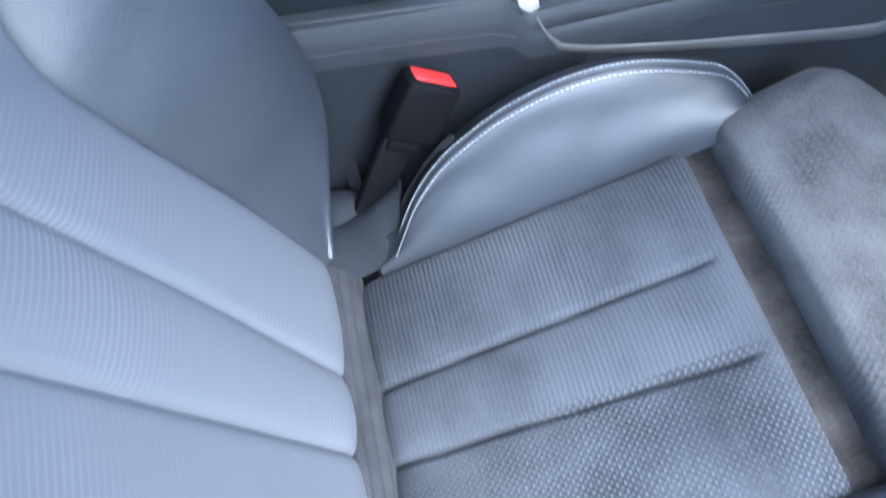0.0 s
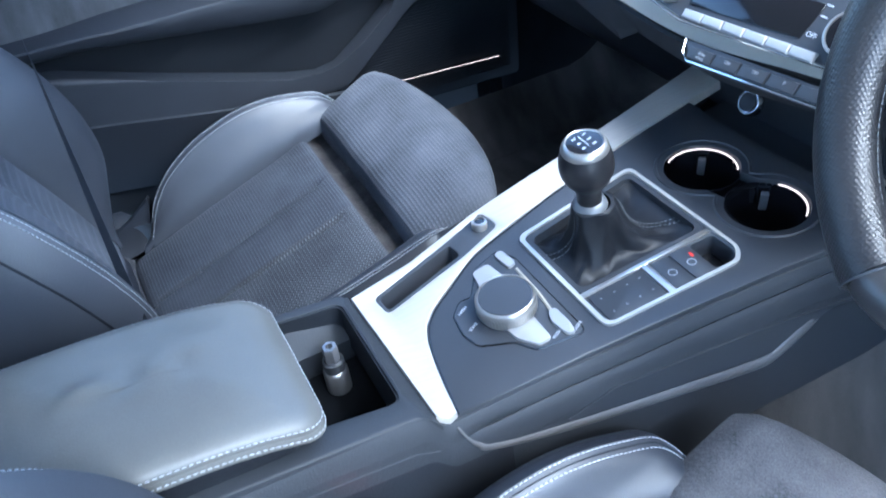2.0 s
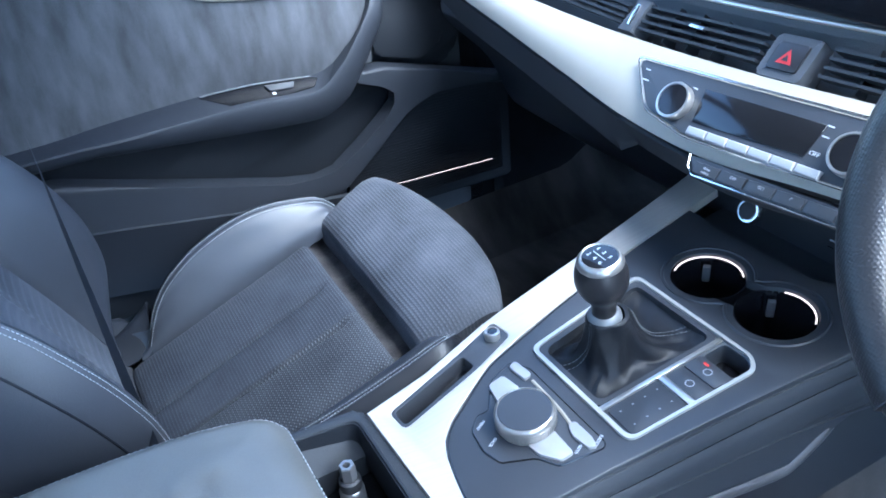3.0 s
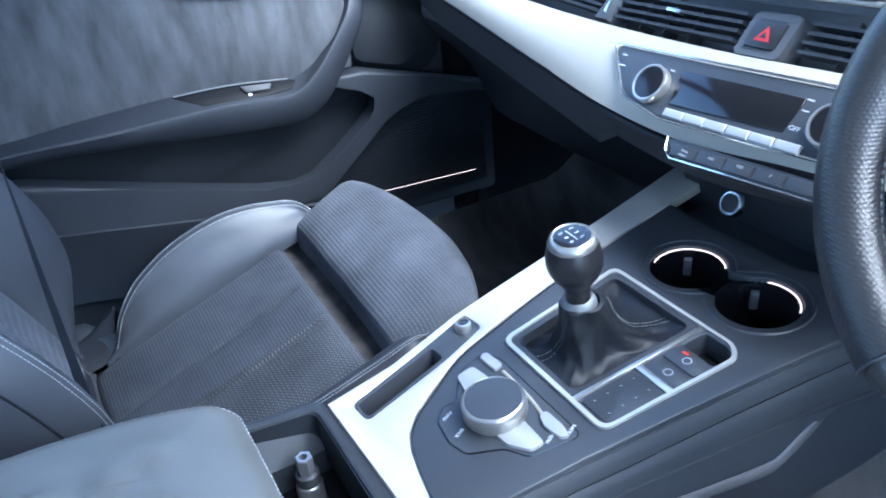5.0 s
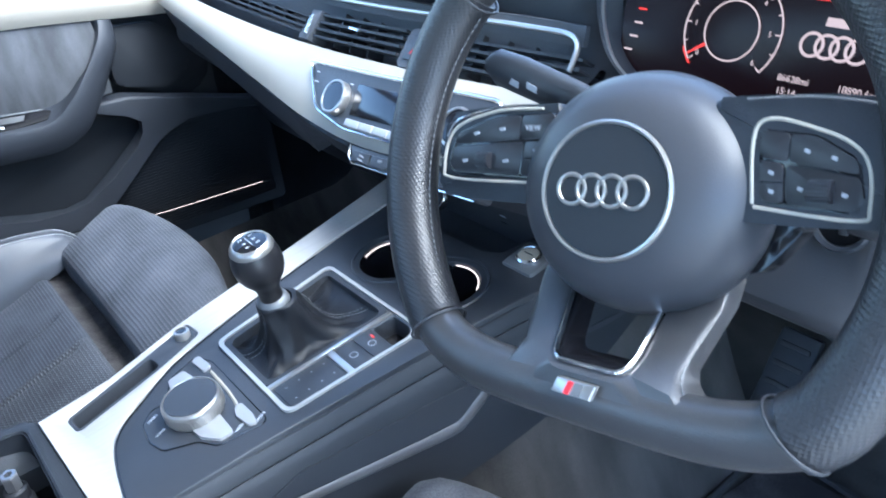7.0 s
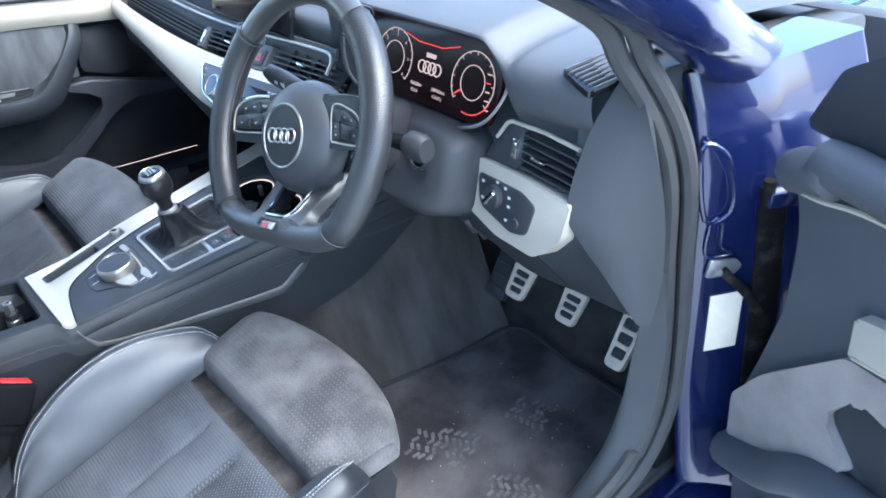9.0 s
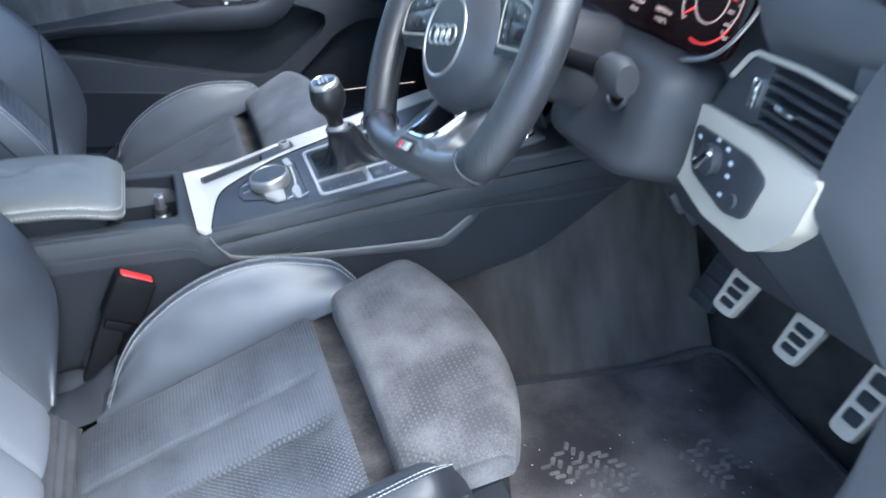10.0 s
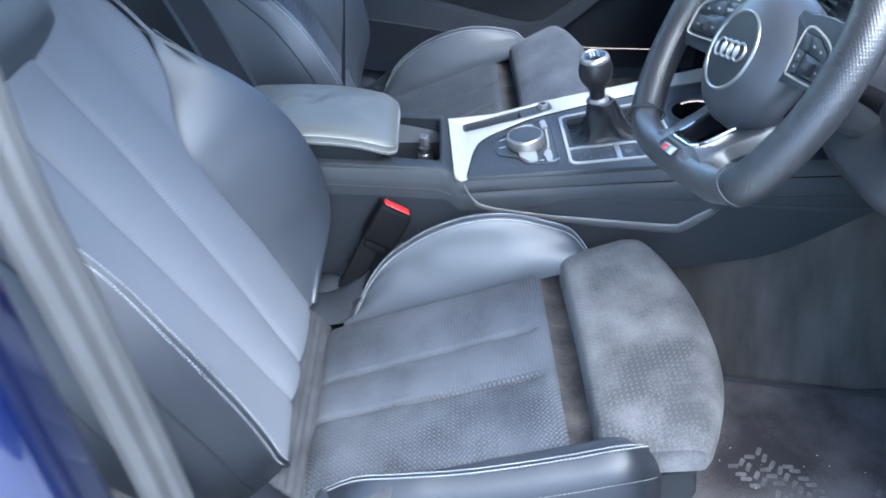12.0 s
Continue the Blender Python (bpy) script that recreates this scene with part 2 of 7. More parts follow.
HAZARD_RED = mat("dim_red_print", (0.42, 0.03, 0.035), 0.45, 0, 0.05, 60, 0.0, 300)
GREEN = mat("green_sheet", (0.05, 0.32, 0.16), 0.6, 0, 0.2, 5, 0.2, 100)
ORANGE = mat("orange_sheet", (0.75, 0.16, 0.04), 0.6, 0, 0.2, 5, 0.2, 100)
WHITE = mat("white_render", (0.72, 0.72, 0.70), 0.8, 0, 0.08, 3, 0.3, 60)
GLASS = bpy.data.materials.new("window_glass")
GLASS.use_nodes = True
_g = GLASS.node_tree.nodes["Principled BSDF"]
_g.inputs["Transmission Weight"].default_value, _g.inputs["Roughness"].default_value, _g.inputs["IOR"].default_value = 1.0, 0.0, 1.05
_g.inputs["Base Color"].default_value = (0.9, 0.95, 0.93, 1)
AMBIENT = glow("warm_light_strip", (1.0, 0.76, 0.68), 0.29)
SCREEN_RED = glow("dial_red_glow", (1.0, 0.06, 0.05), 0.17)
SCREEN_PINK = glow("dial_pale_glow", (1.0, 0.72, 0.70), 0.12)
SCREEN_DARK = glow("display_dark", (0.020, 0.006, 0.008), 0.05)
SCREEN_DARK.node_tree.nodes["Principled BSDF"].inputs["Base Color"].default_value = (0.004, 0.003, 0.004, 1)


# ---- shape helpers ----
def smooth_curve(pts):
    """A smooth function through rows of (t, value, ...): Hermite, with the slopes of the neighbours."""
    ts = np.array([p[0] for p in pts], float)
    vs = np.array([p[1:] for p in pts], float)
    sl = np.gradient(vs, ts, axis=0) if len(ts) > 2 else np.repeat((vs[1:] - vs[:1]) / (ts[1] - ts[0]), 2, 0)

    def at(t):
        t = min(max(t, ts[0]), ts[-1])
        i = min(int(np.searchsorted(ts, t, "right")) - 1, len(ts) - 2)
        h = ts[i + 1] - ts[i]
        s = (t - ts[i]) / h
        v = (vs[i] * (1 + 2 * s) * (1 - s) ** 2 + sl[i] * h * s * (1 - s) ** 2 + vs[i + 1] * s * s * (3 - 2 * s) + sl[i + 1] * h * s * s * (s - 1))
        return float(v[0]) if len(v) == 1 else Vector(v)

    return at


def thing(name, label, category, group="", kind=""):
    return tagged(new(name), label, category, group, kind)


def part(name, bm, material, parent=None, label="", flat=False):
    bmesh.ops.recalc_face_normals(bm, faces=bm.faces)
    me = bpy.data.meshes.new(name)
    bm.to_mesh(me)
    bm.free()
    me.materials.append(material)
    if not flat:
        me.polygons.foreach_set("use_smooth", [True] * len(me.polygons))
        me.set_sharp_from_angle(angle=radians(40))
    ob = new(name, me)
    ob.parent = parent
    if label:
        ob["label"] = label
    return ob


def solo(name, bm, material, label, category, group="", kind="", flat=False):
    return tagged(part(name, bm, material, None, "", flat), label, category, group, kind)


def sheet(fn, nu, nv, thick=0.0):
    bm = bmesh.new()
    vs = [[bm.verts.new(fn(i / nu, j / nv)) for j in range(nv + 1)] for i in range(nu + 1)]
    for i in range(nu):
        for j in range(nv):
            bm.faces.new((vs[i][j], vs[i + 1][j], vs[i + 1][j + 1], vs[i][j + 1]))
    bmesh.ops.recalc_face_normals(bm, faces=bm.faces)
    if thick:
        bmesh.ops.solidify(bm, geom=bm.faces[:], thickness=thick)
    return bm


def loft(loops, cap=True, closed=True, bm=None):
    bm = bm or bmesh.new()
    rows = [[bm.verts.new(p) for p in lp] for lp in loops]
    n = len(rows[0])
    for a, b in zip(rows, rows[1:]):
        for i in range(n if closed else n - 1):
            bm.faces.new((a[i], a[(i + 1) % n], b[(i + 1) % n], b[i]))
    if cap and closed:
        bm.faces.new(rows[0][::-1])
        bm.faces.new(rows[-1])
    return bm


def tube(pts, r, n=8, closed=False, bm=None, flat=1.0, up=None):
    """A round or (flat < 1) oval rod along points; r: one radius or a list."""
    pts = [Vector(p) for p in pts]
    loops = []
    prev = None
    for i, p in enumerate(pts):
        a = pts[i - 1] if i or closed else p
        b = pts[(i + 1) % len(pts)] if i + 1 < len(pts) or closed else p
        d = (b - a).normalized()
        if up is not None:
            side = d.cross(Vector(up)).normalized()
        elif prev is None:
            side = d.orthogonal().normalized()
        else:
            side = (prev - d * prev.dot(d)).normalized()
        prev = side
        w = d.cross(side)
        rad = r[i] if isinstance(r, (list, tuple)) else r
        loops.append([p + side * (rad * math.cos(2 * math.pi * k / n)) + w * (rad * flat * math.sin(2 * math.pi * k / n)) for k in range(n)])
    if closed:
        loops.append(loops[0])
        bm = bm or bmesh.new()
        bm2 = loft(loops, cap=False, bm=bm)
        bmesh.ops.remove_doubles(bm2, verts=bm2.verts, dist=1e-6)
        return bm2
    return loft(loops, bm=bm)


def block(size, m=None, bev=0.003, seg=2, bm=None):
    """A bevelled box of full size (x, y, z) at pose m."""
    one = bmesh.new()
    bmesh.ops.create_cube(one, size=1.0, matrix=Matrix.Diagonal((*size, 1)))
    if bev:
        bmesh.ops.bevel(one, geom=one.edges[:], offset=min(bev, 0.49 * min(size)), segments=seg, affect="EDGES", profile=0.5)
    bmesh.ops.transform(one, matrix=m or Matrix(), verts=one.verts)
    if bm is None:
        return one
    me = bpy.data.meshes.new("tmp")
    one.to_mesh(me)
    one.free()
    bm.from_mesh(me)
    bpy.data.meshes.remove(me)
    return bm


def prism(poly, h0, h1, place, bev=0.002, seg=2, round_by=0.0):
    """A slab over a polygon of (a, b), from h0 to h1; place(a, b, h) gives the point. round_by: radius of the corners."""
    if round_by:
        poly = rounded(poly, round_by)
    bm = bmesh.new()
    lo = [bm.verts.new((a, b, h0)) for a, b in poly]
    hi = [bm.verts.new((a, b, h1)) for a, b in poly]
    n = len(poly)
    bm.faces.new(lo[::-1])
    top = bm.faces.new(hi)
    for i in range(n):
        bm.faces.new((lo[i], lo[(i + 1) % n], hi[(i + 1) % n], hi[i]))
    if bev:
        bmesh.ops.bevel(bm, geom=list(top.edges), offset=bev, segments=seg, affect="EDGES", profile=0.5)
    for v in bm.verts:
        v.co = place(*v.co)
    return bm


def plate(outer, holes, h0, h1, place, bev=0.0012):
    """A slab with holes through it: outlines of (a, b), walls down from h1 to h0 at every outline."""
    bm = bmesh.new()
    edges = []
    for poly in [outer] + holes:
        vs = [bm.verts.new((a, b, h1)) for a, b in poly]
        edges += [bm.edges.new((vs[i], vs[(i + 1) % len(vs)])) for i in range(len(vs))]
    bmesh.ops.triangle_fill(bm, use_beauty=True, use_dissolve=False, edges=edges, normal=(0, 0, 1))
    rim = [e for e in bm.edges if len(e.link_faces) == 1]
    ext = bmesh.ops.extrude_edge_only(bm, edges=rim)
    for g in ext["geom"]:
        if isinstance(g, bmesh.types.BMVert):
            g.co.z = h0
    if bev:
        bmesh.ops.bevel(bm, geom=[e for e in rim if e.is_valid], offset=bev, segments=2, affect="EDGES", profile=0.5)
    for v in bm.verts:
        v.co = place(*v.co)
    return bm


def rounded(poly, r, n=5):
    out = []
    k = len(poly)
    for i in range(k):
        p, a, b = Vector(poly[i]), Vector(poly[i - 1]), Vector(poly[(i + 1) % k])
        da, db = a - p, b - p
        q = min(r, 0.45 * da.length, 0.45 * db.length)
        s, e = p + da.normalized() * q, p + db.normalized() * q
        for j in range(n + 1):
            t = j / n
            out.append(tuple(s * (1 - t) ** 2 + p * 2 * t * (1 - t) + e * t * t))
    return out


def ring_prism(outer, inner, h0, h1, place):
    """A raised border between two outlines of equal count."""
    bm = bmesh.new()
    n = len(outer)
    rows = [[bm.verts.new(place(a, b, h)) for a, b in o] for o, h in ((outer, h0), (outer, h1), (inner, h1), (inner, h0))]
    for a, b in zip(rows, rows[1:]):
        for i in range(n):
            bm.faces.new((a[i], a[(i + 1) % n], b[(i + 1) % n], b[i]))
    return bm


def turned(profile, n=32, m=None):
    """A body of revolution round z from rows of (radius, height)."""
    loops = [[Vector((max(r, 1e-5) * math.cos(2 * math.pi * k / n), max(r, 1e-5) * math.sin(2 * math.pi * k / n), z)) for k in range(n)] for r, z in profile]
    if profile[0][0] > 1e-3 and profile[-1][0] > 1e-3:
        bm = loft(loops + loops[:1], cap=False)
        bmesh.ops.remove_doubles(bm, verts=bm.verts, dist=1e-7)
    else:
        bm = loft(loops)
    bmesh.ops.transform(bm, matrix=m or Matrix(), verts=bm.verts)
    return bm


def stitches(pts, gap=0.006, r=0.0006, lift=None):
    """Short threads along a line of points, each a slim rod."""
    bm = bmesh.new()
    pts = [Vector(p) for p in pts]
    acc = [0.0]
    for a, b in zip(pts, pts[1:]):
        acc.append(acc[-1] + (b - a).length)
    ts = np.array(acc)
    arr = np.array([list(p) for p in pts])

    def on(s):
        return Vector([float(np.interp(s, ts, arr[:, k])) for k in range(3)])

    for i in range(int(acc[-1] / gap)):
        a, b = on(i * gap), on(i * gap + gap * 0.68)
        tube([a, a * 0.5 + b * 0.5 + Vector((0, 0, 0.0003)), b], [r * 0.7, r, r * 0.7], 5, bm=bm)
    return bm


def lettering(text, size, m, material, parent, name="writing"):
    cu = bpy.data.curves.new(name, "FONT")
    cu.body, cu.size, cu.extrude = text, size, 0.0002
    cu.align_x, cu.align_y = "CENTER", "CENTER"
    cu.materials.append(material)
    ob = new(name, cu)
    ob.parent = parent
    ob.matrix_basis = m
    return ob


def basis(origin, xa, ya):
    """A pose whose x and y axes run along xa and ya."""
    xa = Vector(xa).normalized()
    ya = Vector(ya)
    za = xa.cross(ya).normalized()
    ya = za.cross(xa)
    return Matrix.Translation(origin) @ Matrix((xa, ya, za)).transposed().to_4x4()


def dense(pts, n=6, closed=False):
    pts = [Vector(p) for p in pts]
    k = len(pts)
    out = []
    for i in range(k if closed else k - 1):
        p0, p1 = pts[i - 1] if (i or closed) else pts[i], pts[i]
        p2 = pts[(i + 1) % k]
        p3 = pts[(i + 2) % k] if (i + 2 < k or closed) else p2
        for j in range(n):
            t = j / n
            out.append(0.5 * (2 * p1 + (p2 - p0) * t + (2 * p0 - 5 * p1 + 4 * p2 - p3) * t * t + (3 * p1 - p0 - 3 * p2 + p3) * t ** 3))
    if not closed:
        out.append(pts[-1])
    return out


# ---- structure: ground, floor pan, roof, pillars ----
def flat_place(a, b, h):
    return Vector((a, b, h))


ground = solo("ground", sheet(lambda u, v: Vector(((u - 0.5) * 400, (v - 0.5) * 400, 0.004 * math.sin(31 * u) * math.sin(27 * v))), 60, 60), CONCRETE,
              "pale sunlit concrete yard", "ground", kind="structure")


def floor_fn(u, v):
    x, y = -0.74 + 1.48 * u, -0.95 + 2.05 * v
    z = 0.27
    z += 0.30 * min(1, max(0, (y - 0.70) / 0.30)) ** 1.5
    z += 0.05 * math.exp(-((x / 0.13) ** 4))
    z += 0.10 * max(0, (abs(x) - 0.66) / 0.08)
    return Vector((x, y, z))


solo("floor", sheet(floor_fn, 50, 50, 0.02), CARPET, "black carpet over the floor pan", "floor", kind="structure")
solo("ceiling", sheet(lambda u, v: Vector((-0.60 + 1.2 * u, -0.95 + 1.25 * v, 1.36 - 0.05 * (2 * u - 1) ** 4 - 0.10 * max(0, v - 0.8) - 0.03 * (1 - v) ** 2)), 20, 20, 0.03), HEADLINER,
     "pale cloth headliner under the roof", "ceiling", kind="structure")
solo("roof_skin", sheet(lambda u, v: Vector((-0.66 + 1.32 * u, -1.0 + 1.30 * v, 1.405 - 0.06 * (2 * u - 1) ** 4 - 0.10 * max(0, v - 0.8) - 0.04 * (1 - v) ** 2)), 20, 20, 0.004), PAINT, "dark blue car roof", "roof", kind="structure")
solo("wall_rear", block((1.36, 0.06, 0.75), pose(0, -0.98, 0.62), 0.02), PLASTIC, "dark rear bulkhead behind the seats", "wall", kind="structure")

solo("wall_rear_side", block((0.05, 0.46, 0.66), pose(-0.845, -0.78, 0.61), 0.02), DOOR_DARK, "dark trim of the far rear door", "wall", kind="structure")

car_body = thing("vehicle_shell", "metallic dark blue car body with an open doorway", "car")
for sx in (-1, 1):
    part("windscreen_pillar", tube(dense([(sx * 0.70, 0.98, 0.80), (sx * 0.70, 0.80, 0.872), (sx * 0.722, 0.68, 0.950), (sx * 0.736, 0.60, 0.990), (sx * 0.755, 0.50, 1.046), (sx * 0.757, 0.42, 1.098), (sx * 0.725, 0.24, 1.20), (sx * 0.675, 0.05, 1.30), (sx * 0.65, -0.10, 1.345)], 4), 0.036, 14), PAINT, car_body, "blue windscreen pillar")
    part("roof_rail", tube([(sx * 0.65, -0.09, 1.345), (sx * 0.64, -0.4, 1.38), (sx * 0.64, -1.0, 1.34)], 0.042, 14), PAINT, car_body)
    if sx > 0:
        part("sill", loft([[Vector((sx * x, y, z)) for x, z in rounded([(0.735, 0.22), (0.735, 0.375), (0.775, 0.385), (0.835, 0.34), (0.85, 0.24)], 0.02)] for y in (-0.9, -0.2, 0.40, 0.58, 0.68)]), PAINT, car_body, "blue painted sill")
part("centre_pillar", loft([[Vector((x + k, y, z)) for x, y in rounded([(0.735, -0.262 - j), (0.80, -0.252 - j), (0.82, -0.29 - j), (0.82, -0.42 - j), (0.735, -0.42 - j)], 0.015)]
                            for z, k, j in ((0.30, 0.0, 0.06), (0.45, 0.0, 0.02), (0.75, 0.0, 0.0), (0.95, -0.008, 0.01), (1.05, -0.03, 0.02), (1.36, -0.11, 0.06))]), PAINT, car_body, "blue painted centre pillar")
part("far_pillar", tube([(-0.80, -0.47, 0.30), (-0.80, -0.46, 0.75), (-0.755, -0.47, 1.0), (-0.655, -0.5, 1.37)], [0.06, 0.06, 0.05, 0.042], 12), PLASTIC, car_body)
part("hinge_pillar", loft([[Vector((x + k, y, z)) for x, y in rounded([(0.742, 0.556), (0.758, 0.563), (0.772, 0.590), (0.800, 0.640), (0.825, 0.80), (0.742, 0.80)], 0.012)]
                           for z, k in ((0.30, 0.03), (0.42, 0.012), (0.55, 0.0), (0.75, 0.0), (0.86, -0.004), (0.93, -0.02), (0.97, -0.035))]), PAINT, car_body, "blue painted hinge pillar")
for loop, r in (((0.7505, 0.5500, 0.895), (0.7650, 0.5725, 0.887), (0.7735, 0.5875, 0.842), (0.7715, 0.5845, 0.809), (0.7575, 0.5590, 0.808)), 0.0034), (((0.7620, 0.5680, 0.801), (0.7690, 0.5800, 0.800), (0.7700, 0.5815, 0.768), (0.7760, 0.5930, 0.754), (0.7610, 0.5655, 0.757)), 0.0026):
    part("pillar_recess", tube(dense(loop, 5, True), r, 8, True), PAINT, car_body, "pressed edge of a pillar recess")
# Added dark panel over the pillar, in place of the shaded cavity there.
part("hinge_gap", loft([[Vector((x, y, z)) for x, y in ((0.7910 + k, 0.616 + 1.7 * k), (0.8060 + k, 0.643 + 1.7 * k), (0.8290, 0.79), (0.8150, 0.79), (0.7920 + k, 0.645 + 1.7 * k), (0.7800 + k, 0.622 + 1.7 * k))] for z, k in ((0.42, 0.010), (0.52, 0.008), (0.70, 0.003), (0.835, 0.0))]), PILLAR_GAP, car_body, "dark mottled panel added for the shaded gap behind the hinges")
part("wing", sheet(lambda u, v: Vector((0.845 - 0.27 * v ** 2.2, 0.66 + 1.2 * u, 0.50 + 0.395 * math.sin(v * 1.5) - 0.07 * u)), 14, 14, 0.006), PAINT, car_body, "blue front wing")
part("bonnet", sheet(lambda u, v: Vector((-0.575 + 1.15 * u, 1.02 + 0.95 * v, 0.895 + 0.02 * (1 - (2 * u - 1) ** 2) - 0.10 * v)), 14, 8, 0.006), PAINT, car_body, "blue bonnet")
part("scuttle", block((1.36, 0.12, 0.05), pose(0, 0.99, 0.885, -6, 0, 0), 0.01), PLASTIC, car_body)
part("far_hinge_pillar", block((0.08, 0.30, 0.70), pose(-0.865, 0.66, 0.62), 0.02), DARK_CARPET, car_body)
part("bulkhead", block((1.56, 0.04, 0.66), pose(0, 1.06, 0.58), 0.01), PLASTIC, car_body)

# doorway seal: a rubber loop round the driver's opening
seal_pts = [(0.735, 0.05, 0.395), (0.738, 0.30, 0.392), (0.740, 0.44, 0.402), (0.742, 0.515, 0.44), (0.744, 0.556, 0.52), (0.744, 0.562, 0.62), (0.744, 0.553, 0.75), (0.744, 0.543, 0.86), (0.742, 0.512, 0.94), (0.740, 0.455, 1.02), (0.738, 0.41, 1.075), (0.71, 0.24, 1.175), (0.66, 0.05, 1.27), (0.635, -0.08, 1.305), (0.645, -0.25, 1.29), (0.70, -0.262, 1.13), (0.735, -0.252, 1.02), (0.742, -0.240, 0.90), (0.742, -0.232, 0.74), (0.742, -0.23, 0.55), (0.738, -0.21, 0.43), (0.735, -0.12, 0.398)]
seal = solo("door_seal", tube(dense(seal_pts, 5, True), 0.0100, 8, True), RUBBER, "grey rubber seal round the open doorway", "seal")
lip = [p + Vector((-0.012, -0.020 if p.y > 0.2 else (0.007 if p.y < -0.15 else 0), 0.012 if p.z < 0.45 else 0)) for p in dense(seal_pts, 5, True)]
part("seal_lip", tube(lip, 0.0105, 8, True), RUBBER, seal, "dark soft inner lip")


# ---- seats ----
def zi(y):
    """Height of the cushion's insert along the seat."""
    return 0.434 + 0.262 * (y + 0.215) if y > -0.215 else 0.434


ridge_full = smooth_curve([(-0.187, -0.156, 0.424), (-0.165, -0.169, 0.464), (-0.145, -0.180, 0.499), (-0.125, -0.188, 0.523), (-0.08, -0.198, 0.555), (-0.02, -0.204, 0.580), (0.05, -0.206, 0.587), (0.11, -0.204, 0.574), (0.16, -0.199, 0.552), (0.195, -0.191, 0.520)])
ridge_worn = smooth_curve([(-0.187, -0.158, 0.450), (-0.14, -0.182, 0.502), (-0.09, -0.191, 0.516), (-0.03, -0.195, 0.523), (0.03, -0.197, 0.533), (0.09, -0.198, 0.545), (0.16, -0.196, 0.556), (0.195, -0.190, 0.548)])


ridge_firm = smooth_curve([(-0.187, -0.156, 0.424), (-0.165, -0.169, 0.462), (-0.145, -0.180, 0.494), (-0.125, -0.188, 0.515), (-0.08, -0.198, 0.544), (-0.02, -0.204, 0.566), (0.05, -0.206, 0.575), (0.11, -0.204, 0.566), (0.16, -0.199, 0.549), (0.195, -0.191, 0.524)])


def insert_edge(y):
    """Half width of the cushion's cloth insert."""
    return 0.149 + 0.006 * min(1.0, max(0.0, (y + 0.21) / 0.30))


def bolster_section(y, ridge):
    xr, zr = ridge(y)
    h = zr - zi(y)
    e = -insert_edge(y)
    return smooth_curve([(0, e + 0.002, zi(y) - 0.012), (0.12, e - 0.003, zi(y) + 0.10 * h), (0.45, e - 0.018 - 0.25 * (e - 0.018 - xr), zi(y) + 0.62 * h), (0.8, xr + 0.010, zr - 0.006), (1.0, xr, zr - 0.001)])


def outer_section(y, ridge):
    x, z = ridge(y)
    return smooth_curve([(0, x, z - 0.001), (0.12, x - 0.014, z - 0.008), (0.4, x - 0.032, z - 0.05), (0.7, x - 0.036, z - 0.12), (1.0, x - 0.025, 0.33)])


# backrest: crest of the side bolster (up, across, proud), outline of the shell, edge of the cloth
b_ridge = smooth_curve([(0.016, -0.151, -0.006), (0.035, -0.182, 0.010), (0.05, -0.206, 0.024), (0.08, -0.240, 0.050), (0.14, -0.262, 0.075), (0.20, -0.268, 0.083), (0.27, -0.260, 0.080), (0.33, -0.240, 0.068), (0.38, -0.226, 0.048), (0.42, -0.222, 0.030), (0.48, -0.216, 0.020), (0.56, -0.180, 0.006)])
b_out = smooth_curve([(-0.05, -0.205), (0.03, -0.222), (0.08, -0.255), (0.16, -0.276), (0.26, -0.276), (0.35, -0.254), (0.43, -0.236), (0.50, -0.222), (0.59, -0.170)])
b_ins = smooth_curve([(0.0, -0.147), (0.10, -0.154), (0.25, -0.155), (0.30, -0.160), (0.34, -0.180), (0.37, -0.202), (0.42, -0.219), (0.48, -0.214), (0.56, -0.176)])
b_seam = smooth_curve([(0.0, 0.033), (0.13, 0.040), (0.25, 0.046), (0.40, 0.050), (0.56, 0.046)])


